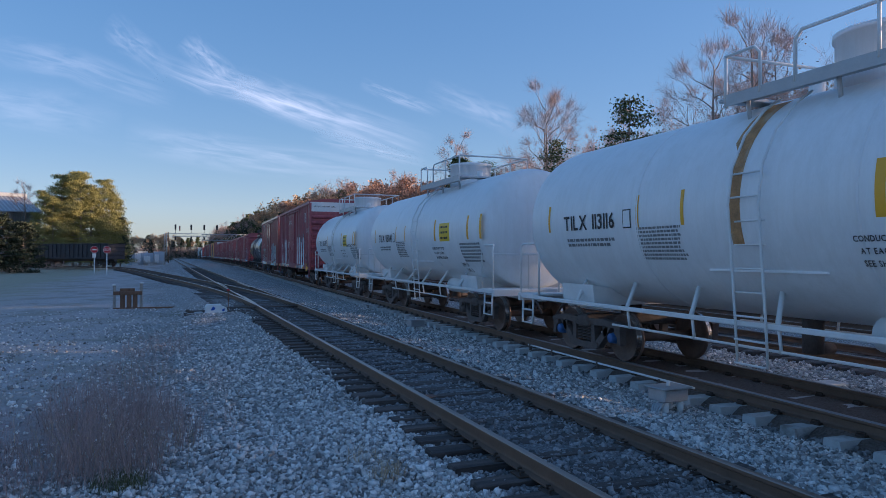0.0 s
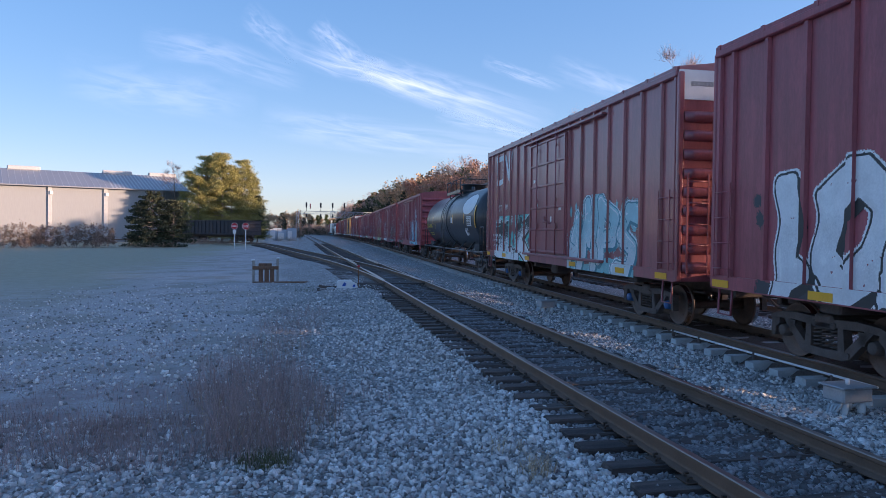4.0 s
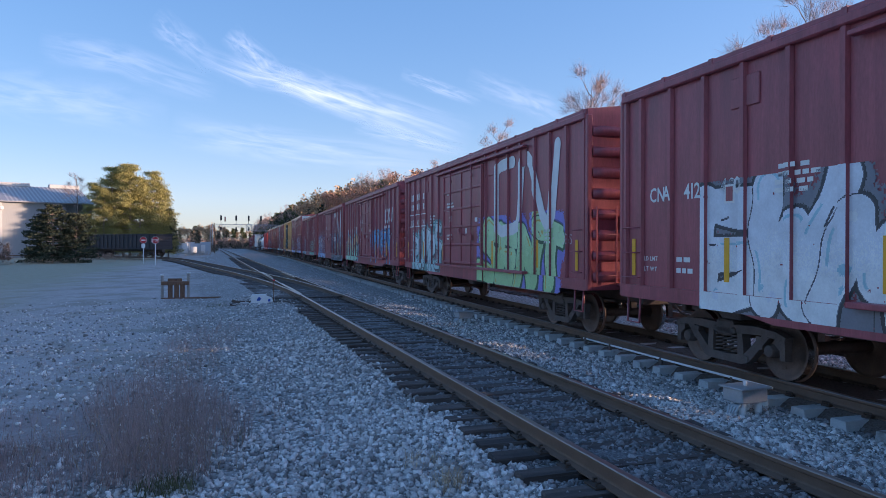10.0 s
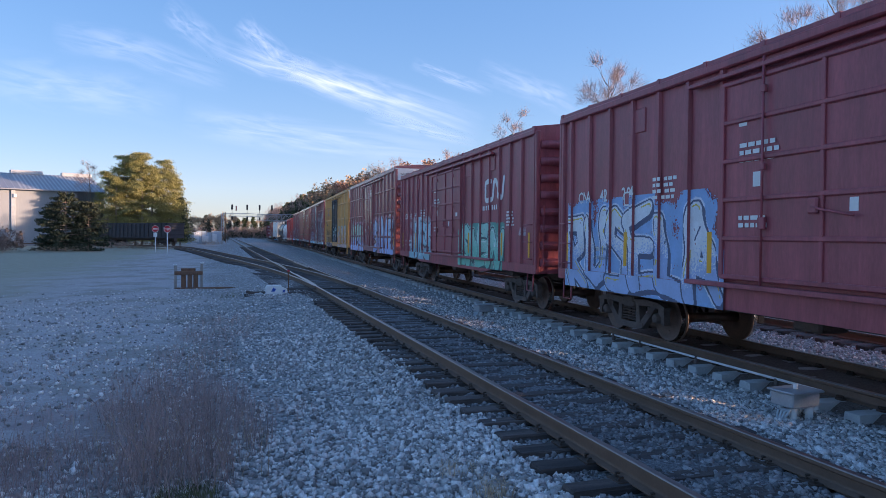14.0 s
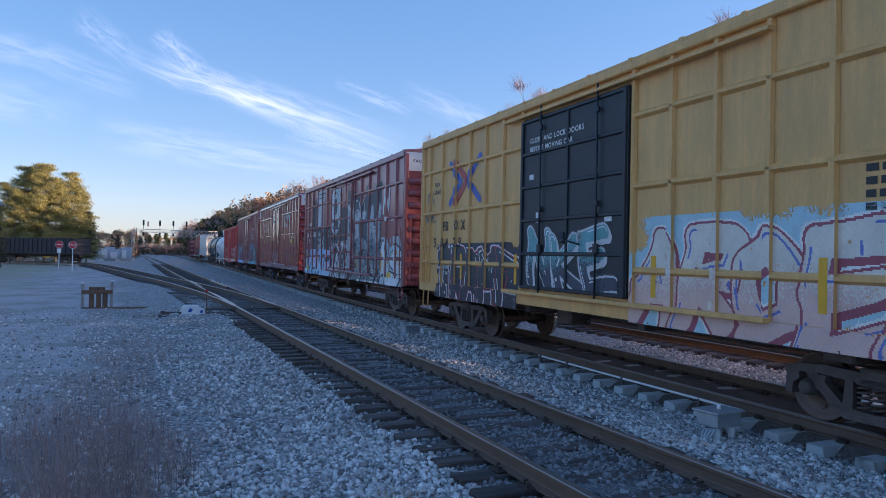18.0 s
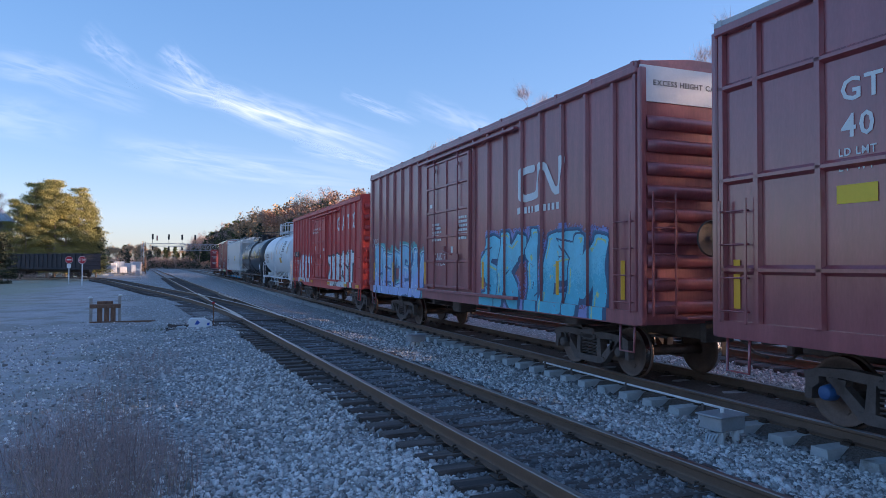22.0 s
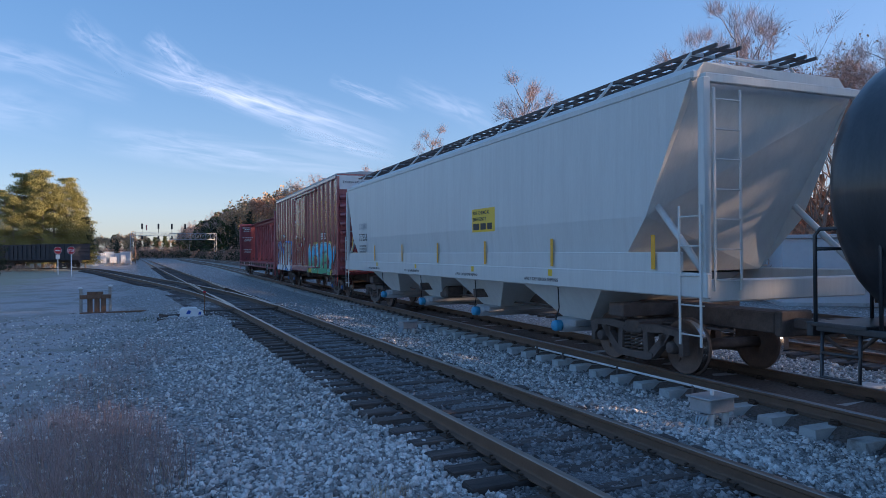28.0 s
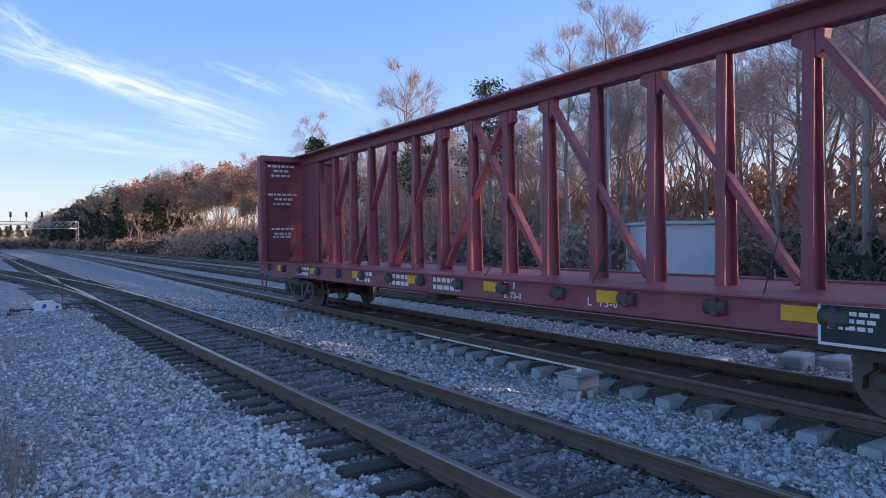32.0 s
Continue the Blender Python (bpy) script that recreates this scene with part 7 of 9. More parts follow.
def track(name, label, path, wood, step, y0, y1, fastened=True):
    """A track: two rails, its ties one by one, plates and clips."""
    t = thing(name, label, "railway track", kind="structure")
    for off in (-0.7525, 0.7525):
        part("rail", rail_mesh(offset_path(path, off)), [M["rail_side"], M["rail_rusty" if wood else "rail_head"]], t, "rusty steel rail with a worn head", clean=True)
    pool = WOOD_TIES if wood else STONE_TIES
    if not pool:
        for k in range(6 if wood else 1):
            me = tie_mesh(wood, k).mesh("tie")
            fix_normals(me)
            me.materials.append(M["tie_wood" if wood else "tie_concrete"])
            pool.append(me)
    ys_, xs_, zs_ = [p[1] for p in path], [p[0] for p in path], [p[2] for p in path]
    plates = Geo()
    y, k = y0, 0
    while y < y1:
        x, z = float(np.interp(y, ys_, xs_)), float(np.interp(y, ys_, zs_))
        a = math.atan2(float(np.interp(y + 1, ys_, xs_)) - x, 1.0)
        jit = rng.uniform(-1, 1, 3)
        part("tie", pool[k % len(pool)], None, t, m=pose(x, y + (0.04 * jit[0] if wood else 0), z - 0.171 + (0.01 * jit[1] if wood else 0), 0, 0, -math.degrees(a) + (1.2 * jit[2] if wood else 0)))
        if fastened and y < 45:
            for off in (-0.7525, 0.7525):
                if wood:
                    plates.box((x + off, y, z - 0.165), (0.34, 0.19, 0.016), 0.004)
                    for sx, sy in ((-0.1, 0.06), (0.1, -0.06), (-0.14, -0.05)):
                        plates.tube([(x + off + sx, y + sy, z - 0.17), (x + off + sx, y + sy, z - 0.135)], 0.010, 6)
                        plates.box((x + off + sx * 0.85, y + sy, z - 0.13), (0.035, 0.025, 0.014))
                else:
                    for sx in (-1, 1):
                        q = x + off + sx * 0.1
                        plates.tube([(q + sx * 0.03, y - 0.05, z - 0.16), (q + sx * 0.035, y - 0.05, z - 0.115), (q - sx * 0.02, y, z - 0.125), (q + sx * 0.035, y + 0.05, z - 0.115), (q + sx * 0.03, y + 0.05, z - 0.16)], 0.010, 6)
                        plates.box((q + sx * 0.02, y, z - 0.155), (0.08, 0.12, 0.03), 0.006)
        y += step * (1 + (0.06 * jit[1] if wood else 0))
        k += 1
    if plates.v:
        tagged(part("fastenings", plates, M["clip_steel"], t, "rusty spikes, plates and clips"), kind="stuff")
    return t



# ---- beside the tracks ----


def trackside_box(x, y, w, hgt, z):
    b = thing("junction_box", "grey steel junction box on pipe legs beside the rails", "junction box", pose(x, y, 0, 0, 0, 4), "junction boxes")
    part("box", Geo().box((0, 0, z - hgt / 2), (w, w * 0.75, hgt), 0.015), M["galvanised"], b, clean=True)
    part("lid", Geo().box((0, 0, z + 0.012), (w + 0.07, w * 0.75 + 0.07, 0.025), 0.008), M["galvanised"], b, clean=True)
    part("stud", Geo().tube([(0, 0, z + 0.02), (0, 0, z + 0.09)], 0.025, 10), M["white_paint"], b)
    for sx, sy in ((-0.3, -0.2), (0.3, -0.2), (0.25, 0.2)):
        part("leg", Geo().tube([(sx * w, sy * w, z - hgt), (sx * w, sy * w, -0.40)], 0.045, 10), M["white_paint"], b, "pale conduit pipe")
    for k in range(4):
        part("cable", Geo().tube([(-0.4 * w + 0.06 * k, -0.1, z - hgt), (-0.55 * w, -0.12 + 0.05 * k, -0.22), (-0.62 * w - 0.03 * k, -0.05, -0.36)], 0.016, 6), M["light_grey"], b)
    return b


trackside_box(2.62, 7.75, 0.44, 0.17, 0.0)
trackside_box(2.78, 18.6, 0.42, 0.17, -0.03)
rod = thing("throw_rod", "long pale steel rod beside the rail", "rod")
part("rod", Geo().tube([(3.30, 8.0, -0.10), (3.42, 10.6, -0.12), (3.55, 13.4, -0.13)], 0.018, 8), M["white_paint"], rod)
for y in (8.8, 10.6, 12.3, 13.3):
    part("bracket", Geo().box((3.42 + 0.045 * (y - 10.6), y, -0.17), (0.06, 0.05, 0.14), 0.01), M["undercarriage"], rod)

# switch machine
sm = thing("switch_machine", "white hand throw switch machine with a red-topped rod", "switch machine", pose(-2.2, 25.3, -0.30))
sm.scale = (0.78, 0.78, 0.78)
part("housing", Geo().prism([(-0.46, 0.14), (0.46, 0.14), (0.44, 0.34), (0.20, 0.44), (-0.40, 0.48), (-0.46, 0.40)], -0.25, 0.25, "xz"), M["white_paint"], sm, "white steel housing", clean=True)
part("lid", Geo().box((-0.10, 0, 0.475), (0.62, 0.46, 0.03), 0.01), M["white_paint"], sm)
part("base_plate", Geo().box((0, 0, 0.12), (1.05, 0.6, 0.05), 0.01), M["galvanised"], sm)
part("marking", Geo().add([(-0.24, -0.254, 0.24), (-0.10, -0.254, 0.24), (-0.04, -0.254, 0.34), (-0.14, -0.254, 0.42), (-0.20, -0.254, 0.34)], [(0, 1, 2, 3, 4)]), M["decal_blue"], sm, "dark painted mark")
part("marking", Geo().add([(0.24, -0.254, 0.20), (0.34, -0.254, 0.20), (0.36, -0.254, 0.32), (0.26, -0.254, 0.30)], [(0, 1, 2, 3)]), M["decal_blue"], sm, "dark painted mark")
for y in (-0.35, 0.35):
    part("tie", Geo().box((0.4, y, 0.02), (3.5, 0.24, 0.16), 0.015), M["tie_wood"], sm)
part("throw_bar", Geo().box((0.95, 0, 0.16), (1.1, 0.08, 0.06), 0.01).box((0.95, 0.16, 0.14), (1.1, 0.06, 0.05), 0.01), M["undercarriage"], sm, clean=True)
part("throw_lever", Geo().box((-0.85, 0.1, 0.20), (0.8, 0.06, 0.06), 0.01).box((-1.2, 0.1, 0.22), (0.16, 0.16, 0.12), 0.02).box((-0.85, -0.1, 0.17), (0.7, 0.05, 0.05), 0.01), M["undercarriage"], sm, "weighted hand lever", clean=True)
part("counterweight", Geo().box((-0.75, -0.2, 0.12), (0.36, 0.2, 0.14), 0.03), M["light_grey"], sm)
part("foot", Geo().tube([(-0.1, -0.42, -0.06), (-0.1, -0.42, 0.14)], 0.09, 10), M["white_paint"], sm, "stub of pale pipe")
part("target_rod", Geo().tube([(0.52, 0.0, 0.1), (0.52, 0.0, 1.12)], 0.018, 8), M["rust"], sm, "thin rusty rod")
part("target", Geo().box((0.52, 0, 1.12), (0.11, 0.03, 0.09), 0.01), M["sign_red"], sm, "small red target")

# timber frame of an old bumper
cr = thing("timber_frame", "old weathered timber bumper frame with pale end posts", "timber frame", pose(-5.2, 29.8, -0.36))
cr.scale = (0.86, 0.9, 0.9)
for x, m_, hh in ((-0.56, "timber_pale", 1.05), (0.56, "timber_pale", 1.12)):
    part("post", Geo().box((x, 0, hh / 2), (0.12, 0.14, hh), 0.012), M[m_], cr)
for x in (-0.22, 0.05, 0.30):
    part("upright", Geo().box((x, 0.05, 0.38), (0.2, 0.2, 0.76), 0.015), M["timber_old"], cr)
part("beam", Geo().box((0, -0.02, 0.72), (1.2, 0.2, 0.16), 0.015), M["timber_old"], cr)
part("beam", Geo().box((-0.02, 0.12, 0.86), (0.62, 0.2, 0.12), 0.015), M["timber_old"], cr)
for x, z in ((-0.58, 1.08), (0.58, 1.16)):
    part("cap", Geo().box((x, 0.02, z), (0.16, 0.14, 0.07), 0.025), M["white_paint"], cr, "chipped white cap")
part("skid", Geo().box((0.7, 0, 0.04), (2.6, 0.25, 0.1), 0.015), M["timber_old"], cr)


def sign(x, y, size, words, post_z, plate):
    s = thing("stop_sign", "red octagonal sign on a pale post" if words else "round red sign with a white plate on a post", "sign", pose(x, y, -0.36, 0, 0, -6), "signs at the siding")
    part("post", Geo().box((0, 0.05, post_z / 2), (0.09, 0.05, post_z), 0.01), M["white_paint"], s)
    n = 8 if words else 20
    c = [(size * 0.5 * math.cos(2 * math.pi * (k + 0.5) / n), post_z - size * 0.3 + size * 0.5 * math.sin(2 * math.pi * (k + 0.5) / n)) for k in range(n)]
    part("face", Geo().prism(c, -0.01, 0.01, "xz"), M["sign_red"], s, clean=True)
    rim = Geo()
    for k in range(n):
        a, b = c[k], c[(k + 1) % n]
        rim.tube([(a[0] * 0.94, -0.014, (a[1] - post_z) * 0.97 + post_z), (b[0] * 0.94, -0.014, (b[1] - post_z) * 0.97 + post_z)], 0.014, 4)
    part("border", rim, M["decal_white"], s)
    if words:
        ch, w = letters("STOP", size * 0.33)
        g = Geo()
        for vs, fs in ch:
            g.add([((v[0] - w / 2) * 0.8 * size / w, -0.014, post_z - size * 0.46 + v[1]) for v in vs], fs)
        part("lettering", g, M["decal_white"], s)
    else:
        part("bar", Geo().box((0, -0.014, post_z - size * 0.3), (size * 0.6, 0.008, size * 0.16)), M["decal_white"], s)
    if plate:
        part("plate", Geo().box((0, -0.01, post_z - size * 1.15), (size * 0.5, 0.02, size * 0.6)), M["white_paint"], s)


sign(-9.45, 80.0, 0.80, True, 2.85, False)
sign(-11.3, 88.0, 0.80, False, 2.9, True)

# a parked gondola car on the siding
gd = thing("gondola_car", "dark parked gondola car with ribbed sides", "gondola car", pose(-15.6, 114.5, -0.02, 0, 0, 43))
GD = paint("gondola_black", (0.055, 0.05, 0.055), 0.7, vary=0.3, stain=(0.06, 0.05, 0.045))
part("floor", Geo().box((0, 0, 1.15), (2.9, 15.6, 0.14)), GD, gd)
for s in (-1, 1):
    part("side", Geo().box((s * 1.45, 0, 2.2), (0.07, 15.6, 2.1), 0.01).box((s * 1.5, 0, 3.25), (0.16, 15.7, 0.14), 0.02).box((s * 1.5, 0, 1.2), (0.14, 15.7, 0.2), 0.02), GD, gd, clean=True)
    part("end", Geo().box((0, s * 7.8, 2.2), (2.9, 0.08, 2.1), 0.01).box((0, s * 7.86, 3.22), (3.0, 0.14, 0.14), 0.02), GD, gd, clean=True)
    for k in range(17):
        part("stake", Geo().box((s * 1.54, -7.4 + 14.8 * k / 16, 2.2), (0.12, 0.12, 2.0), 0.01), GD, gd)
    for z in (1.7, 2.3, 2.8):
        part("end_rib", Geo().box((0, s * 7.88, z), (2.8, 0.1, 0.1), 0.02), GD, gd)
for y in (-5.6, 5.6):
    t_ = part("truck", TRUCK["bolster"], None, gd, m=pose(0, y, 0))
    for s in (-1, 1):
        part("side_frame", TRUCK["side_frame"], None, t_, m=pose(s * 1.0, 0, 0))
        part("wheelset", TRUCK["wheelset"], None, t_, m=pose(0, s * 0.89, 0.42))
part("underframe", Geo().box((0, 0, 0.92), (0.5, 15.4, 0.3)), M["undercarriage"], gd)

# fenced equipment cabinets
CAB = paint("cabinet_blue_grey", (0.46, 0.52, 0.58), 0.5, vary=0.1)
en = thing("cabinet_compound", "pale blue grey cabinets behind slatted fence panels", "equipment cabinets", pose(-7.2, 152, -0.36, 0, 0, 0))
for k in range(7):
    part("fence_panel", Geo().box((-3.0 + 0.95 * k, -1.5 + (0.0 if 1 < k < 6 else -0.2), 1.35), (0.92, 0.06, 2.7 - 0.6 * (k % 3 == 1)), 0.01), CAB, en)
for x, w, hh in ((-1.6, 1.0, 1.9), (0.1, 1.2, 1.2), (1.9, 0.8, 1.6)):
    part("cabinet", Geo().box((x, -1.9, hh / 2 + 0.5), (w, 0.9, hh), 0.03), M["white_paint"], en, "pale steel cabinet")
hut = thing("relay_hut", "small white relay hut", "hut", pose(-4.6, 158, -0.36))
hut.scale = (0.62, 0.62, 0.85)
part("wall", Geo().box((0, 0, 1.5), (2.4, 2.4, 3.0), 0.02), M["light_grey"], hut)
part("roof", Geo().box((0, 0, 3.05), (2.6, 2.6, 0.14), 0.02), M["light_grey"], hut)
pole = thing("utility_pole", "tall weathered wooden pole", "pole", pose(-3.0, 176, -0.36))
part("shaft", Geo().tube([(0, 0, 0), (0, 0, 7.4)], [0.10, 0.07], 8), M["timber_old"], pole)

# signal bridge
sb = thing("signal_bridge", "grey lattice signal bridge over the tracks", "signal bridge", pose(0, 240, 0))
x0, x1, xm = -3.6, 21.5, 9.0
for x in (x0, x1):
    g = Geo()
    for dx in (-0.35, 0.35):
        g.tube([(x + dx, 0, -0.3), (x + dx, 0, 8.6)], 0.09, 6)
    for k in range(8):
        g.tube([(x - 0.35, 0, k), (x + 0.35, 0, k + 1)], 0.05, 5)
    part("leg", g, M["galvanised"], sb, "lattice leg")
g = Geo()
for z in (7.6, 8.5):
    g.tube([(x0, 0, z), (xm, 0, z)], 0.09, 6)
for k in range(12):
    a = x0 + (xm - x0) * k / 12
    g.tube([(a, 0, 7.6), (a + (xm - x0) / 24, 0, 8.5), (a + (xm - x0) / 12, 0, 7.6)], 0.05, 5)
part("light_truss", g, M["galvanised"], sb, "slender walkway truss")
g = Geo()
for z in (6.4, 8.4):
    for yy in (-0.6, 0.6):
        g.tube([(xm - 1.5, yy, z), (x1, yy, z)], 0.12, 6)
n = 9
for k in range(n):
    a, b = xm - 1.5 + (x1 - xm + 1.5) * k / n, xm - 1.5 + (x1 - xm + 1.5) * (k + 1) / n
    g.tube([(a, -0.6, 6.4), (b, -0.6, 8.4)], 0.08, 5).tube([(a, -0.6, 8.4), (a, -0.6, 6.4)], 0.07, 5).tube([(a, -0.6, 8.4), (b, -0.6, 6.4)], 0.05, 5)
part("deep_truss", g, M["galvanised"], sb, "deep box truss")
for x in (-0.6, 4.2, 8.2, 12.2):
    h_ = part("signal_head", Geo().box((x, 0, 10.6), (0.55, 0.4, 1.7), 0.1).tube([(x, 0.1, 8.4), (x, 0.1, 9.8)], 0.07, 6), M["decal_black"], sb, "black signal head")
    if x < 9:
        part("signal_head", Geo().box((x, 0, 7.0), (0.5, 0.4, 1.1), 0.1), M["decal_black"], sb, "black signal head")
part("signal_head", Geo().box((0.7, 0, 10.2), (0.4, 0.3, 1.6), 0.08), paint("signal_red", (0.4, 0.10, 0.10), 0.5), sb, "faded red signal head")

# equipment bungalow by the woods, its pole, and concrete blocks
bg = thing("equipment_bungalow", "pale grey metal equipment bungalow", "bungalow", pose(23.2, 22.2, -0.5, 0, 0, -38))
BGW = paint("bungalow_white", (0.62, 0.64, 0.66), 0.5, vary=0.06)
part("wall", Geo().box((0, 0, 1.4), (3.4, 4.6, 2.7), 0.02), BGW, bg, clean=True)
part("roof", Geo().box((0, 0, 2.84), (3.7, 4.9, 0.16), 0.03), M["light_grey"], bg, clean=True)
part("door", Geo().box((-1.72, 1.2, 1.25), (0.05, 0.95, 2.1), 0.01), M["light_grey"], bg)
part("base", Geo().box((0, 0, 0.06), (3.6, 4.8, 0.16)), M["tie_concrete"], bg)
part("mast", Geo().tube([(-1.4, -2.0, 2.8), (-1.4, -2.0, 5.0)], 0.03, 6), M["galvanised"], bg)
mp_ = thing("pale_pole", "slim pale metal pole", "pole", pose(21.5, 24.5, -0.5))
part("shaft", Geo().tube([(0, 0, 0), (0, 0, 9.0)], [0.07, 0.05], 8), M["galvanised"], mp_)
for x, y, w, d, hh, a in ((6.9, 7.2, 0.55, 0.4, 0.24, 10), (7.35, 6.75, 0.35, 0.3, 0.2, 30), (7.6, 6.9, 0.7, 0.4, 0.16, -8), (7.5, 6.2, 0.5, 0.45, 0.12, 15), (6.1, 6.1, 0.3, 0.5, 0.09, 5)):
    b = thing("concrete_block", "broken pale concrete block on the ballast", "concrete block", pose(x, y, ground_z(x, y) - 0.02, 0, 0, a), "concrete blocks")
    part("block", Geo().box((0, 0, hh / 2), (w, d, hh), 0.03), M["tie_concrete"], b)
pl_ = thing("concrete_slab", "flat pale concrete slab by the rail", "slab", pose(6.35, 8.3, ground_z(6.35, 8.3), 0, 2, 8))
part("slab", Geo().box((0, 0, 0.03), (0.7, 0.35, 0.06), 0.015), M["tie_concrete"], pl_)

# ---- the warehouse ----
WALL = paint("warehouse_cream", (0.33, 0.345, 0.36), 0.7, vary=0.08, stretch=(6, 6, 0.3), bump=0.01)
ROOF = paint("warehouse_roof", (0.34, 0.35, 0.38), 0.5, metal=0.3, vary=0.1)
DARK = paint("dark_opening", (0.03, 0.03, 0.035), 0.8)
wh = thing("warehouse", "long cream metal warehouse with a grey ribbed roof", "warehouse", pose(-27.6, 133.5, -0.5, 0, 0, 22))
part("wall", Geo().box((-26, 10, 4.6), (52, 20, 9.2)), WALL, wh, clean=True)
part("roof", Geo().prism([(-0.8, 9.2), (-0.8, 9.35), (10, 12.6), (20.8, 9.35), (20.8, 9.2)], -52.5, 4.5, "yz"), ROOF, wh, clean=True)
rb = Geo()
for x, w in [(-52 + 0.95 * k, 0.08) for k in range(46)] + [(-8.4 + 0.62 * k, 0.28) for k in range(21)]:
    rb.add([(x, -0.82, 9.37), (x + w, -0.82, 9.37), (x + w, 10, 12.66), (x, 10, 12.66)], [(0, 1, 2, 3)])
part("roof_ribs", rb, M["light_grey"], wh)
for k in range(7):
    x = -1.0 - 8.4 * k
    part("pilaster", Geo().box((x, -0.12, 4.6), (0.6, 0.25, 9.2), 0.02), M["light_grey"], wh)
    part("wall_lamp", Geo().box((x + 0.2, -0.35, 8.2), (0.5, 0.3, 0.6), 0.08), M["white_paint"], wh)
cl = Geo()
for k in range(24):
    cl.box((0.4 + 0.35 * (k % 12), -0.06, 4.6), (0.16, 0.1, 9.1))
part("wall", Geo().box((2.3, 9, 4.6), (4.4, 17, 9.2)), WALL, wh, "ribbed end bay", clean=True)
part("wall_ribs", cl, WALL, wh)
# a flat near-black panel; the shade inside the doorway is in its colour
part("loading_door", Geo().box((1.6, -0.14, 2.6), (2.6, 0.16, 5.2)), DARK, wh, "dark open loading door")
for x in (-38, -21, -6, 2):
    part("roof_vent", Geo().box((x, 10, 12.8), (5.0, 1.2, 0.7), 0.1), M["light_grey"], wh)
tt = thing("blue_canopy", "low blue metal canopy beside the warehouse", "canopy", pose(-58, 107, -0.5, 0, 0, 22))
part("roof", Geo().prism([(-9, 3.6), (0, 5.2), (9, 3.6), (9, 3.4), (0, 4.9), (-9, 3.4)], -4, 4, "xz"), paint("blue_metal", (0.06, 0.16, 0.34), 0.4, metal=0.2), tt, clean=True)
for x in (-8.5, 0, 8.5):
    part("post", Geo().box((x, -3.8, 1.8), (0.2, 0.2, 3.6)), M["white_paint"], tt)

# ---- trees and plants ----
BARK = paint("bark", (0.33, 0.265, 0.225), 0.95, vary=0.35, scale=4, stain=(0.12, 0.10, 0.085), stretch=(3, 3, 0.5), bump=0.03)
TWIG = paint("twig_bark", (0.46, 0.32, 0.27), 0.95, vary=0.25, bump=0.0)


def leaf_paint(name, a, island=0.4):
    return paint(name, a, 0.8, vary=0.35, scale=0.7, fine=8, bump=0.0, island=island, spec=0.2)


# sunlit_pine is a pine needle colour lightened and yellowed as if in sun
PINE, DARKPINE, SUNPINE = leaf_paint("pine_needles", (0.085, 0.105, 0.045)), leaf_paint("cedar_needles", (0.060, 0.072, 0.045)), leaf_paint("sunlit_pine", (0.31, 0.29, 0.105), 0.22)
RED, TAN, BROWN = leaf_paint("red_buds", (0.50, 0.29, 0.24)), leaf_paint("tan_leaves", (0.42, 0.29, 0.17)), leaf_paint("dry_brush", (0.44, 0.29, 0.21))
RUST = leaf_paint("rusty_leaves", (0.44, 0.25, 0.165))
SHRUB = leaf_paint("hedge_twigs", (0.19, 0.145, 0.125))


def branches(g, r, p, d, length, rad, depth, tips, spread=0.55, kids=3):
    """A limb that bends a little and forks."""
    pts, rs = [p], [rad]
    n = 3 if depth > 2 else 2 if depth > 1 else 1
    q, v = Vector(p), Vector(d)
    for k in range(n):
        v = (v + Vector(r.normal(0, 0.14, 3)) + Vector((0, 0, 0.06))).normalized()
        q = q + v * length / n
        pts.append(tuple(q))
        rs.append(rad * (1 - 0.4 * (k + 1) / n))
    g.tube(pts, rs, 4 if depth > 2 else 3, cap=False, smooth=depth > 2, mat=0 if depth > 1 else 1)
    if depth == 0:
        tips.append(q)
        return
    for k in range(kids + (1 if depth < 3 else 0)):
        f = r.uniform(0.35, 1.0) if k else 1.0
        i = min(int(f * n), n - 1)
        s = Vector(pts[i]).lerp(Vector(pts[i + 1]), f * n - i if f < 1 else 1.0)
        side = Vector(r.normal(0, 1, 3))
        w = (v + side.normalized() * spread * r.uniform(0.6, 1.3) + Vector((0, 0, 0.12))).normalized()
        branches(g, r, tuple(s), w, length * r.uniform(0.55, 0.78), rs[-1] * (0.9 if k == 0 else 0.65), depth - 1, tips, spread, kids)


def leaves(r, centres, n, size, spread, flat=1.0):
    """Many small leaf clumps round the given places."""
    c = np.array([tuple(centres[i]) for i in r.integers(len(centres), size=n)])
    c = c + r.normal(0, 1, (n, 3)) * np.array([spread, spread, spread * flat])
    a, b = r.normal(0, 1, (n, 3)), r.normal(0, 1, (n, 3))
    a /= np.linalg.norm(a, axis=1)[:, None]
    b = np.cross(a, b)
    b /= np.linalg.norm(b, axis=1)[:, None]
    s = (size * r.uniform(0.5, 1.4, n))[:, None]
    V = np.stack([c - a * s - b * s * 0.5, c + a * s * 0.8 - b * s * 0.6, c + a * s + b * s * 0.5, c - a * s * 0.7 + b * s * 0.7], 1).reshape(-1, 3)
    g = Geo()
    g.v = [tuple(q) for q in V]
    g.f = [(4 * k, 4 * k + 1, 4 * k + 2, 4 * k + 3) for k in range(n)]
    g.s, g.m = [False] * n, [0] * n
    return g


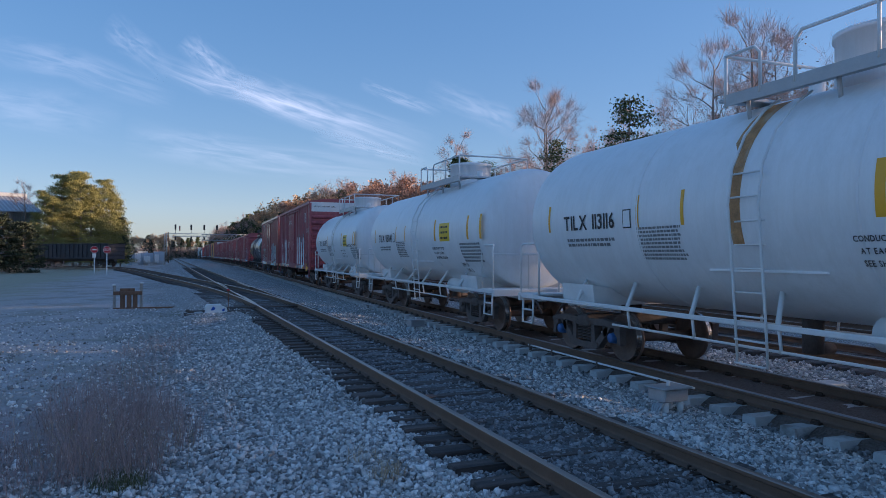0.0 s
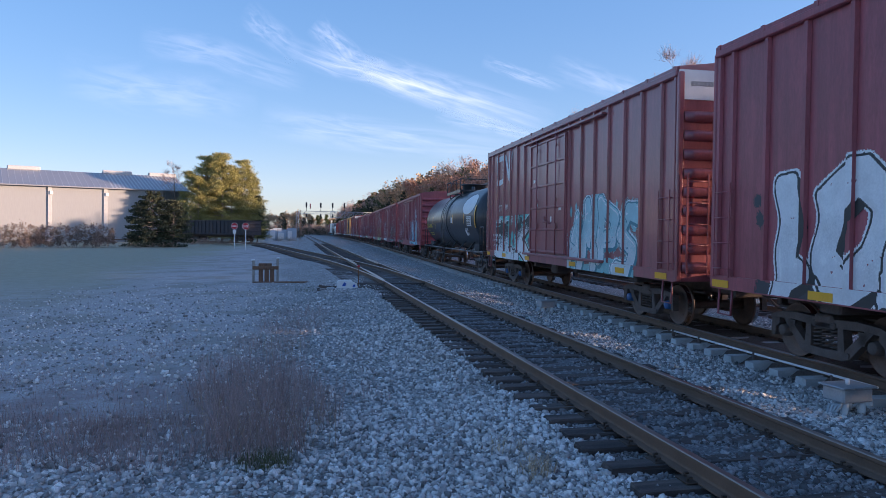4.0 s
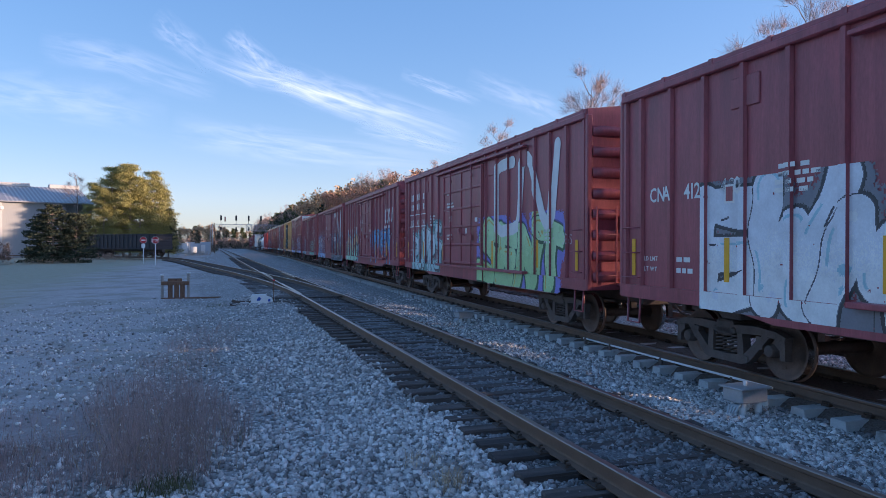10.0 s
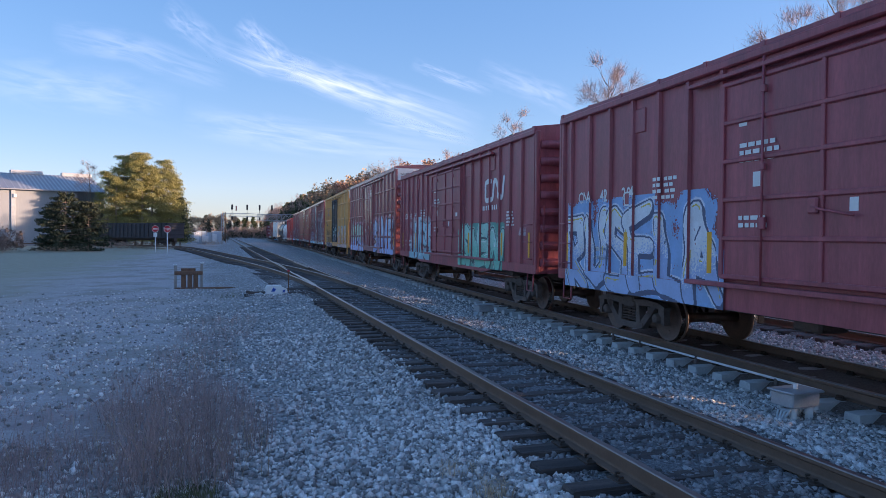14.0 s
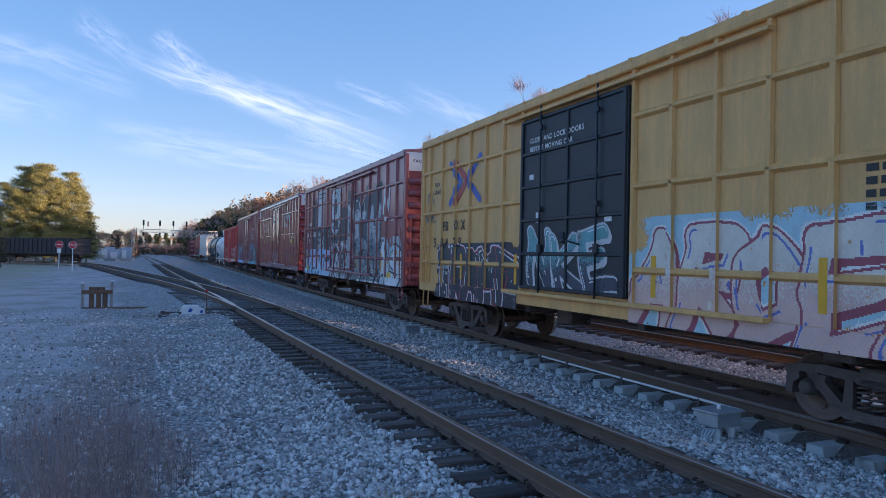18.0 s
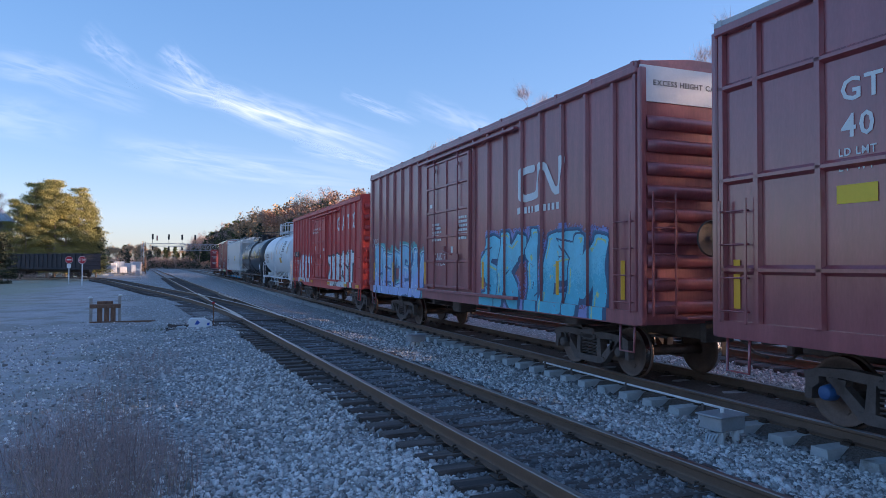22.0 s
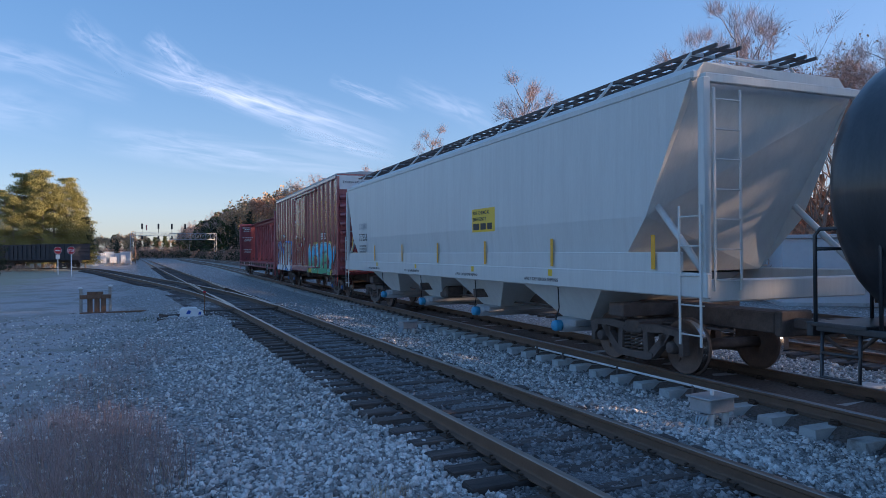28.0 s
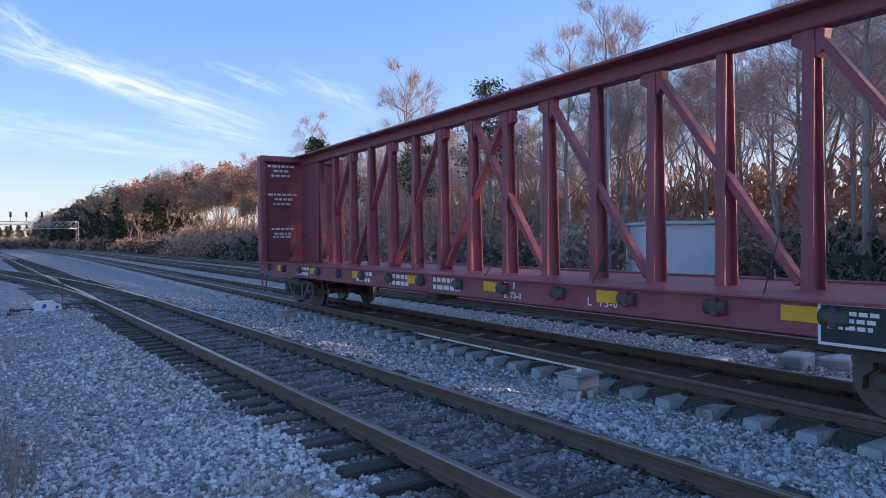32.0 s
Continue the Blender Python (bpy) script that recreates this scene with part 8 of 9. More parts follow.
def twigs(r, tips, n, length, width, up=0.35):
    """Fine twigs fanning from the limb ends, each a thin sliver."""
    c = np.array([tuple(tips[i]) for i in r.integers(len(tips), size=n)]) + r.normal(0, 0.10, (n, 3)) * length
    mid = c.mean(0)
    d = (c - mid) / (np.linalg.norm(c - mid, axis=1)[:, None] + 0.01) * 0.8 + r.normal(0, 0.6, (n, 3)) + np.array([0, 0, up])
    d /= np.linalg.norm(d, axis=1)[:, None]
    w = np.cross(d, r.normal(0, 1, (n, 3)))
    w *= width / (np.linalg.norm(w, axis=1)[:, None] + 0.01)
    l = (length * r.uniform(0.4, 1.25, n))[:, None]
    V = np.stack([c - w, c + w, c + d * l + r.normal(0, 0.06, (n, 3))], 1).reshape(-1, 3)
    g = Geo()
    g.v = [tuple(q) for q in V]
    g.f = [(3 * k, 3 * k + 1, 3 * k + 2) for k in range(n)]
    g.s, g.m = [False] * n, [0] * n
    return g


def bare_tree(seed, height, label, foliage=None, nleaf=0, size=0.14, ntwig=900, depth=4, leader=False):
    r = np.random.default_rng(seed)
    t = thing("tree", label, "tree", pose(0, 0, -50), "trees of the woods")
    g, tips = Geo(), []
    rad = height * 0.0095
    if leader:
        # a straight stem that runs to the top, with side limbs from its upper half
        top = height * 0.93
        bend = [(0, 0, -0.3)] + [(r.normal(0, 0.012) * height * q, r.normal(0, 0.012) * height * q, top * q) for q in (0.25, 0.5, 0.75, 1.0)]
        g.tube(bend, [rad * 1.2, rad, rad * 0.8, rad * 0.5, rad * 0.15], 7)
        for k in range(15):
            q = 0.36 + 0.6 * k / 14 + r.uniform(-0.02, 0.02)
            i = min(int(q * 4), 3)
            p = Vector(bend[i]).lerp(Vector(bend[i + 1]), min(max((q * top - bend[i][2]) / (bend[i + 1][2] - bend[i][2]), 0), 1))
            a = 2.4 * k + r.uniform(-0.4, 0.4)
            d = Vector((math.cos(a), math.sin(a), r.uniform(0.5, 1.1))).normalized()
            branches(g, r, tuple(p), d, height * (0.17 - 0.11 * (q - 0.36) / 0.6) * r.uniform(0.8, 1.15), rad * (0.42 - 0.25 * (q - 0.36)), 3, tips, 0.55, 2)
    else:
        fork = height * r.uniform(0.30, 0.42)
        g.tube([(0, 0, -0.3), (r.normal(0, 0.1), r.normal(0, 0.1), fork * 0.5), (r.normal(0, 0.2), r.normal(0, 0.2), fork)], [rad * 1.25, rad, rad * 0.85], 8)
        for k in range(4):
            a = 2 * math.pi * (k + r.uniform(-0.3, 0.3)) / 4
            d = Vector((math.cos(a) * 0.42, math.sin(a) * 0.42, 1.0)).normalized()
            branches(g, r, (0, 0, fork - (0.12 * height * r.uniform(0, 1) if k else 0)), d, height * (0.27 if depth == 4 else 0.235), rad * 0.6, depth, tips, 0.5, 2)
    part("trunk", g, [BARK, TWIG], t, "grey branching trunk and limbs")
    part("twig_haze", twigs(r, tips, ntwig * 3, height * 0.065, 0.0065), TWIG, t, "haze of fine twigs")
    if foliage:
        part("crown", leaves(r, tips, nleaf, size, height * 0.03), foliage, t, "thin crown of leaves and buds")
    return t


def pine_tree(seed, height, label, mat, width=0.2, full=1.0, n=2600, low=0.25, name="pine_tree", size=0.17):
    r = np.random.default_rng(seed)
    t = thing(name, label, "tree", pose(0, 0, -50), "evergreens")
    g = Geo().tube([(0, 0, -0.3), (0.1, 0.05, height * 0.5), (0, 0, height)], [height * 0.014, height * 0.010, 0.03], 8)
    cs = []
    z = height * low
    while z < height * 0.985:
        f = (height - z) / (height * (1 - low))
        reach = height * width * (0.25 + 0.75 * math.sin(min(f * 1.15, 1.0) * math.pi * 0.5)) * full
        for k in range(5):
            a = r.uniform(0, 6.28)
            l = reach * r.uniform(0.55, 1.1)
            e = (math.cos(a) * l, math.sin(a) * l, z + l * r.uniform(-0.05, 0.22))
            g.tube([(0, 0, z), (e[0] * 0.5, e[1] * 0.5, z + 0.05 * l), e], [0.05, 0.03, 0.012], 3, cap=False, smooth=False)
            for q in (0.45, 0.65, 0.82, 1.0):
                cs.append((e[0] * q, e[1] * q, z + (e[2] - z) * q))
        z += height * 0.035 * r.uniform(0.7, 1.4)
    part("trunk", g, BARK, t, "straight trunk and boughs")
    part("crown", leaves(r, cs, n, size, 0.024 * height, 0.5), mat, t, "boughs of needle clumps")
    return t


def bush(seed, w, d, hgt, label, mat, n, size, name="bush"):
    r = np.random.default_rng(seed)
    t = thing(name, label, "bush", pose(0, 0, -50), "bushes")
    cs = []
    for _ in range(220):
        x, y = r.uniform(-0.5, 0.5), r.uniform(-0.5, 0.5)
        zz = hgt * (0.1 + 0.85 * r.uniform(0, 1) * (1 - 1.6 * abs(x) ** 2.6) * (1 - 1.2 * abs(y) ** 2.2))
        cs.append((x * w, y * d, zz))
    part("crown", leaves(r, cs, n, size, hgt * 0.05), mat, t)
    part("twig_haze", twigs(r, cs, 700, hgt * 0.28, 0.010, 0.9), TWIG, t, "tangle of bare stems")
    g = Geo()
    for k in range(14):
        a = cs[r.integers(len(cs))]
        g.tube([(a[0] * 0.4, a[1] * 0.4, -0.2), (a[0] * 0.7, a[1] * 0.7, a[2] * 0.6), a], [0.05, 0.03, 0.01], 4, cap=False)
    part("stem_tangle", g, BARK, t)
    return t


def plant(proto, x, y, scale=1.0, turn=0.0, z=None, grow=None):
    ob = copy_thing(proto, pose(x, y, (ground_z(x, y) if abs(x) < 30 and y < 400 else -0.5) if z is None else z, 0, 0, turn))
    ob.scale = (scale, scale, grow or scale)
    return ob


def drop(ob):
    for o in list(ob.children_recursive) + [ob]:
        bpy.data.objects.remove(o)


pr = np.random.default_rng(99)
TALL = [bare_tree(k, 15.5, "tall bare deciduous tree with fine grey branches", None, 0, 0.1, 1100, leader=True) for k in (6, 7)] + [bare_tree(8, 15.0, "bare tree with a few reddish buds", RED, 500, 0.05, 900, leader=True)]
BARE = [bare_tree(k, 15.5, "bare deciduous tree with fine grey twigs", leader=k != 2) for k in (1, 2, 3)] + [bare_tree(4, 15.0, "bare tree with reddish buds in its crown", RED, 500, 0.05), bare_tree(5, 14.0, "tree with a few tan withered leaves", TAN, 1300, 0.06)]
EVER = [pine_tree(11, 13.0, "tall green pine with layered boughs", PINE, 0.17, n=3600, low=0.3, size=0.15), pine_tree(12, 12.0, "dark evergreen tree in the woods", DARKPINE, 0.20, n=3400, low=0.12, size=0.16), pine_tree(13, 13.5, "open crowned pine with clumped needles", PINE, 0.20, n=3800, low=0.5, size=0.075)]
FALL = [bare_tree(21, 13.0, "tree with a rusty brown crown", RUST, 2400, 0.12, 1000), bare_tree(22, 12.5, "tree full of tan leaves", TAN, 2400, 0.12, 1000)]
FAR = [pine_tree(14, 13.0, "tall green pine far along the line", PINE, 0.19, n=1000, low=0.04, size=0.30), pine_tree(15, 12.5, "dark evergreen far along the line", DARKPINE, 0.22, n=1000, low=0.02, size=0.30), bare_tree(23, 13.0, "tan leaved tree far along the line", TAN, 700, 0.20, 400), bare_tree(24, 13.5, "bare tree far along the line", None, 0, 0.1, 700)]
BRUSH = [bush(31, 6, 4, 3.0, "brown tangled undergrowth at the edge of the woods", BROWN, 600, 0.11), bush(32, 5, 4, 2.2, "dark green shrubs at the edge of the woods", DARKPINE, 500, 0.14)]

# the near edge of the woods: bare trunks in several rows
for y in np.arange(-4.0, 78.0, 1.9):
    for row in range(4):
        x = 24.8 + 4.2 * row + pr.uniform(-1.8, 1.8) + 0.03 * y
        yy = y + pr.uniform(-1.2, 1.2)
        if math.hypot(x - 23.2, yy - 21.0) < 5.0:
            continue
        k = pr.choice([0, 1, 2, 0, 1, 2, 3, 4])
        proto = TALL[k % 3] if row == 0 else BARE[k]
        plant(proto, x, yy, pr.uniform(0.72, 1.0) * (1.0 if y < 33 else 0.72), pr.uniform(0, 360))
for y in np.arange(0.0, 90.0, 3.2):
    plant(BARE[int(pr.integers(5))], 43 + pr.uniform(-2, 2), y, pr.uniform(0.85, 1.05), pr.uniform(0, 360))
    plant(BRUSH[0], 46 + pr.uniform(-1, 1), y, 2.0, pr.uniform(0, 360), grow=2.6)
for y in np.arange(-75.0, 90.0, 3.4):
    for x in ((24.0, 29.0, 34.0, 39.0) if y > -4 else ()):
        if math.hypot(x - 23.2, y - 21.0) > 4.6:
            plant(BRUSH[int(pr.uniform(0, 1) < 0.07)], x + pr.uniform(-1, 1), y + pr.uniform(-1, 1), pr.uniform(0.9, 1.5), pr.uniform(0, 360))
# the trees that stand out over the train
plant(TALL[0], 24.2, 47.5, 1.0, 40)
plant(TALL[1], 25.0, 49.5, 0.96, 140)
plant(EVER[2], 23.5, 45.0, 0.82, 0)
plant(EVER[2], 24.5, 37.6, 0.95, 80)
plant(BARE[3], 27.0, 36.2, 0.82, 10)
plant(EVER[0], 25.0, 67.0, 0.98, 0)
plant(TALL[0], 25.6, 69.5, 0.98, 200)
plant(EVER[2], 26.5, 63.5, 0.88, 120)
# farther on: mixed evergreens and turning crowns, taller along the line
for y in np.arange(76.0, 520.0, 4.6):
    tall = float(np.interp(y, [76, 100, 140, 200, 280, 520], [10.0, 12.5, 14.5, 17.5, 19.0, 20.0])) / 13.0
    for row in range(3 if y < 320 else 2):
        x = max(25.0, main_x(y) + 15.0) + 5.0 * row + pr.uniform(-2, 2)
        u = pr.uniform(0, 1)
        if y < 120:
            proto = FALL[0] if u < 0.45 else FALL[1] if u < 0.75 else EVER[0] if u < 0.9 else BARE[3]
        elif y < 160:
            proto = FALL[1] if u < 0.35 else FALL[0] if u < 0.62 else EVER[0] if u < 0.85 else BARE[4]
        elif y < 240:
            proto = FAR[1] if u < 0.3 else FAR[0] if u < 0.55 else FAR[2]
        else:
            proto = FAR[1] if u < 0.4 else FAR[3] if u < 0.75 else FAR[0]
        plant(proto, x, y + pr.uniform(-2, 2), tall * pr.uniform(0.88, 1.08) * (0.85 if row == 0 else 1.0), pr.uniform(0, 360))
    if y < 330:
        plant(BRUSH[int(pr.uniform(0, 1) < 0.6)], max(22.5, main_x(y) + 13.0), y, pr.uniform(1.0, 1.6), pr.uniform(0, 360))
# undergrowth and evergreens deeper in the woods
for y in np.arange(84.0, 190.0, 5.0):
    plant(BRUSH[int(pr.uniform(0, 1) < 0.4)], max(44.0, main_x(y) + 33.0) + pr.uniform(-1, 1), y, 2.0, pr.uniform(0, 360), grow=2.6)
# closing the far end of the corridor
for k in range(60):
    x = -118 + 2.4 * k + pr.uniform(-2, 2)
    if x > 4:
        continue
    plant([FAR[1], FAR[2], FAR[0], FAR[2], FAR[3]][k % 5], x, pr.uniform(330, 420), pr.uniform(0.7, 1.0), pr.uniform(0, 360))
for k in range(24):
    plant([FAR[1], FAR[2], FAR[0]][k % 3], -18 + 2.2 * k, 560 + pr.uniform(-15, 15), pr.uniform(0.9, 1.2), 0)
for k in range(12):
    plant([FAR[1], FAR[2], FAR[2]][k % 3], -26 + 2.0 * k + pr.uniform(-1, 1), 215 + 2.5 * k + pr.uniform(-10, 10), pr.uniform(0.42, 0.6), pr.uniform(0, 360))
for k in range(10):
    plant(BRUSH[k % 2], -22 + 2.0 * k, 190 + 2 * k, pr.uniform(0.7, 1.1), pr.uniform(0, 360))

for k in range(42):
    plant(BRUSH[k % 2], -112 + 3.2 * k, 326 + 0.3 * k, 1.8, pr.uniform(0, 360), grow=1.9)
for k in range(14):
    plant(BRUSH[k % 2], -20 + 4.0 * k, 548, 2.2, pr.uniform(0, 360), grow=2.4)

# the stand of pines across the yard, with sunlight put into their needle colour
GOLD = [pine_tree(41, 14.0, "tall yellow green pine standing in the sun", SUNPINE, 0.25, n=44000, low=0.08, size=0.055), pine_tree(42, 13.5, "broad yellow green pine standing in the sun", SUNPINE, 0.27, n=44000, low=0.06, size=0.055)]
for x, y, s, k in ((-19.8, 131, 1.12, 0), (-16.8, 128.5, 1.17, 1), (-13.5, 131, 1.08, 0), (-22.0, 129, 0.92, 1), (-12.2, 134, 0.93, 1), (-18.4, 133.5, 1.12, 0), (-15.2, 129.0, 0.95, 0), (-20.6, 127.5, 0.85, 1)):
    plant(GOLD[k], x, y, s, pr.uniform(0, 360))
plant(EVER[1], -11.0, 133, 0.78, 0, grow=0.72)
plant(BARE[0], -25.2, 131, 0.92, 60)
CEDAR = [pine_tree(51, 7.2, "bushy dark cedar at the edge of the yard", DARKPINE, 0.42, n=8000, low=0.02, name="cedar", size=0.11)]
for x, y, s in ((-21.6, 93.0, 0.98), (-19.3, 93.5, 0.84), (-23.4, 95.5, 0.8)):
    plant(CEDAR[0], x, y, s, pr.uniform(0, 360))
HEDGE = bush(61, 8.0, 3.0, 3.0, "brown leafless hedge beside the lawn", SHRUB, 5200, 0.07, "hedge")
for k in range(6):
    plant(HEDGE, -29.0 - 6.5 * k, 88 - 3.0 * k, 1.0, 22)
for k in range(6):
    plant(BRUSH[0], -22 + 1.4 * k, 106 + 1.6 * k, 0.35, 40 * k)
for proto in TALL + BARE + EVER + FALL + FAR + BRUSH + GOLD + CEDAR + [HEDGE]:
    drop(proto)

# dry weeds in the gravel
DRY = paint("dry_stalks", (0.39, 0.275, 0.25), 0.9, vary=0.3, bump=0.0, island=0.35)
STRAW = paint("straw", (0.46, 0.34, 0.22), 0.9, vary=0.3, bump=0.0, island=0.3)
GREENW = paint("green_weed", (0.11, 0.115, 0.045), 0.9, vary=0.3, bump=0.0, island=0.4)


def blades(name, label, spots, mat, seed):
    """Thin stalks: spots are (x, y, radius, count, height)."""
    r = np.random.default_rng(seed)
    g = Geo()
    for cx, cy, rad, n, hgt in spots:
        for _ in range(n):
            a, q = r.uniform(0, 6.28), rad * math.sqrt(r.uniform(0, 1))
            x, y = cx + q * math.cos(a), cy + q * math.sin(a)
            z = ground_z(x, y) - 0.02
            l = hgt * r.uniform(0.4, 1.15)
            lean = r.normal(0, 0.32, 2) * l
            w = r.uniform(0.001, 0.0028)
            t = r.uniform(0, 3.14)
            u, v = w * math.cos(t), w * math.sin(t)
            m = (x + lean[0] * 0.4, y + lean[1] * 0.4, z + l * 0.6)
            e = (x + lean[0], y + lean[1], z + l * 0.95)
            g.add([(x - u, y - v, z), (x + u, y + v, z), (m[0] + u, m[1] + v, m[2]), (m[0] - u, m[1] - v, m[2]), e], [(0, 1, 2, 3), (3, 2, 4)])
            if r.uniform() < 0.5:
                b = (m[0] + r.normal(0, 0.08), m[1] + r.normal(0, 0.08), m[2] + l * 0.25)
                g.add([(m[0] - u, m[1] - v, m[2]), (m[0] + u, m[1] + v, m[2]), b], [(0, 1, 2)])
    return tagged(part(name, g, mat), label, "weeds", kind="stuff")


spots = [(-4.35, 7.5, 0.5, 560, 0.55), (-4.2, 8.5, 0.75, 700, 0.6), (-4.5, 9.8, 0.85, 800, 0.55), (-4.7, 11.6, 0.8, 360, 0.38), (-4.4, 13.6, 0.7, 300, 0.36), (-4.1, 16.0, 0.8, 300, 0.34), (-3.9, 18.5, 0.8, 200, 0.28),
         (-5.4, 7.9, 1.0, 1700, 0.26), (-6.6, 8.2, 1.1, 1600, 0.2), (-7.8, 8.8, 1.2, 1200, 0.16), (-9.2, 9.4, 1.2, 1000, 0.15), (-5.6, 9.9, 1.0, 500, 0.18), (-7.4, 10.8, 1.2, 600, 0.14), (-9.4, 12.0, 1.4, 500, 0.12), (-3.4, 9.6, 0.5, 120, 0.22), (-3.2, 12.4, 0.5, 90, 0.18), (-6.2, 13.5, 1.3, 350, 0.14)]
blades("dry_weeds", "dead purplish brown weeds in the gravel", spots, DRY, 1)
blades("straw_grass", "pale straw coloured grass stalks", [(-4.2, 7.8, 0.8, 70, 0.6), (-4.9, 8.4, 0.9, 60, 0.4), (-4.4, 12.5, 0.8, 60, 0.4), (-1.95, 6.2, 0.16, 110, 0.26), (-2.0, 6.9, 0.2, 60, 0.2), (-6.5, 8.2, 1.0, 60, 0.3), (-2.1, 5.6, 0.12, 60, 0.12)], STRAW, 2)
blades("green_clump", "dark green tuft of weeds", [(-4.25, 7.05, 0.26, 420, 0.17), (-3.6, 25.5, 0.4, 100, 0.2)], GREENW, 3)
blades("field_grass", "dry tall grass along the hedge", [(-19 - 1.2 * k, 90 - 1.0 * (k % 4), 1.0, 110, 0.9) for k in range(12)] + [(-16 + 0.9 * k, 97 + 1.6 * k, 0.9, 80, 0.8) for k in range(8)] + [(-7 + 0.6 * k, 135 + 3 * k, 1.6, 120, 1.2) for k in range(6)], STRAW, 4)

# ---- high thin clouds ----


def cloud_material(dens):
    mt = bpy.data.materials.new("cirrus")
    mt.use_nodes = True
    nt = mt.node_tree
    nt.nodes.remove(nt.nodes["Principled BSDF"])
    uv = nt.nodes.new("ShaderNodeUVMap")
    sp = nt.nodes.new("ShaderNodeSeparateXYZ")
    nt.links.new(uv.outputs[0], sp.inputs[0])

    def calc(op, a, b=0.0, c=0.0):
        t = nt.nodes.new("ShaderNodeMath")
        t.operation = op
        for k, q in enumerate((a, b, c)):
            if isinstance(q, (int, float)):
                t.inputs[k].default_value = q
            else:
                nt.links.new(q, t.inputs[k])
        return t.outputs[0]
    edge = calc("MULTIPLY", calc("SINE", calc("MULTIPLY", sp.outputs[1], math.pi)), calc("POWER", calc("SINE", calc("MULTIPLY", sp.outputs[0], math.pi)), 0.6))
    mp2 = nt.nodes.new("ShaderNodeMapping")
    mp2.inputs["Rotation"].default_value = (0, 0, 0.28)
    mp2.inputs["Scale"].default_value = (2.6, 3.4, 1)
    nt.links.new(uv.outputs[0], mp2.inputs[0])
    oi = nt.nodes.new("ShaderNodeObjectInfo")
    nz = nt.nodes.new("ShaderNodeTexNoise")
    nz.noise_dimensions = "4D"
    nz.inputs["Scale"].default_value, nz.inputs["Detail"].default_value, nz.inputs["Roughness"].default_value, nz.inputs["Distortion"].default_value = 1.5, 7, 0.52, 0.9
    nt.links.new(mp2.outputs[0], nz.inputs["Vector"])
    nt.links.new(calc("MULTIPLY", oi.outputs["Random"], 40.0), nz.inputs["W"])
    mr = nt.nodes.new("ShaderNodeMapRange")
    mr.interpolation_type = "SMOOTHSTEP"
    mr.inputs[1].default_value, mr.inputs[2].default_value = 0.28, 0.80
    nt.links.new(nz.outputs[0], mr.inputs[0])
    a = calc("MULTIPLY", calc("MULTIPLY", calc("POWER", edge, 1.4), mr.outputs[0]), dens)
    # the streak emits its own pale glow in place of scattered sunlight
    em = nt.nodes.new("ShaderNodeEmission")
    em.inputs[0].default_value, em.inputs[1].default_value = (0.86, 0.90, 1.0, 1), CLOUD_GLOW
    tr = nt.nodes.new("ShaderNodeBsdfTransparent")
    mx = nt.nodes.new("ShaderNodeMixShader")
    nt.links.new(a, mx.inputs[0])
    nt.links.new(tr.outputs[0], mx.inputs[1])
    nt.links.new(em.outputs[0], mx.inputs[2])
    nt.links.new(mx.outputs[0], nt.nodes["Material Output"].inputs[0])
    return mt


CLOUD_GLOW = 0.66
CLOUDS = {d: cloud_material(d) for d in (0.62, 0.45, 0.4, 0.3, 0.22)}


def streak(points, width, dens):
    """A streak of cirrus through (turn, height) angles in degrees, seen from the yard."""
    g, n, uvs = Geo(), 24, []
    t_ = np.linspace(0, len(points) - 1, n)
    az = np.interp(t_, range(len(points)), [p[0] for p in points])
    el = np.interp(t_, range(len(points)), [p[1] for p in points])
    for k in range(n):
        da, de = az[min(k + 1, n - 1)] - az[max(k - 1, 0)], el[min(k + 1, n - 1)] - el[max(k - 1, 0)]
        q = math.hypot(da, de)
        for s in (-0.5, -0.17, 0.17, 0.5):
            a, e = radians(az[k] - de / q * s * width), radians(el[k] + da / q * s * width)
            g.v.append((3600 * math.sin(a) * math.cos(e), 3600 * math.cos(a) * math.cos(e), 3600 * math.sin(e)))
            uvs.append((k / (n - 1), s + 0.5))
    g.f = [(4 * k + i, 4 * k + i + 1, 4 * k + i + 5, 4 * k + i + 4) for k in range(n - 1) for i in range(3)]
    g.s, g.m = [True] * len(g.f), [0] * len(g.f)
    ob = tagged(part("cirrus_cloud", g, CLOUDS[dens]), "thin white wind-drawn streak of cirrus", "cloud", "cirrus streaks", "structure")
    layer = ob.data.uv_layers.new(name="UVMap")
    for lp in ob.data.loops:
        layer.data[lp.index].uv = uvs[lp.vertex_index]
    ob.visible_shadow = False


streak([(-4.27, 16.98), (-2.42, 15.58), (0.32, 13.85)], 2.6, 0.22)
streak([(1.2, 16.4), (2.6, 15.2), (4.4, 13.9), (6.6, 12.9)], 2.3, 0.45)
streak([(-0.95, 14.49), (2.92, 13.32), (6.03, 12.87), (8.76, 11.9), (13.39, 10.48), (20.88, 8.06)], 2.4, 0.62)
streak([(5.0, 13.4), (9.0, 12.2), (13.5, 11.0), (21.0, 8.9)], 3.6, 0.45)
streak([(14.98, 13.98), (18.03, 12.87), (21.77, 11.67)], 1.3, 0.3)
streak([(11.08, 9.61), (15.27, 8.79), (20.42, 7.6)], 1.4, 0.3)
streak([(-17.21, 11.0), (-11.12, 10.42), (-3.0, 9.92)], 4.4, 0.22)
streak([(-3.0, 8.9), (5.18, 7.9), (19.5, 6.6)], 3.4, 0.3)
streak([(-11.85, 14.03), (-6.24, 13.55), (0.77, 11.68)], 3.0, 0.22)
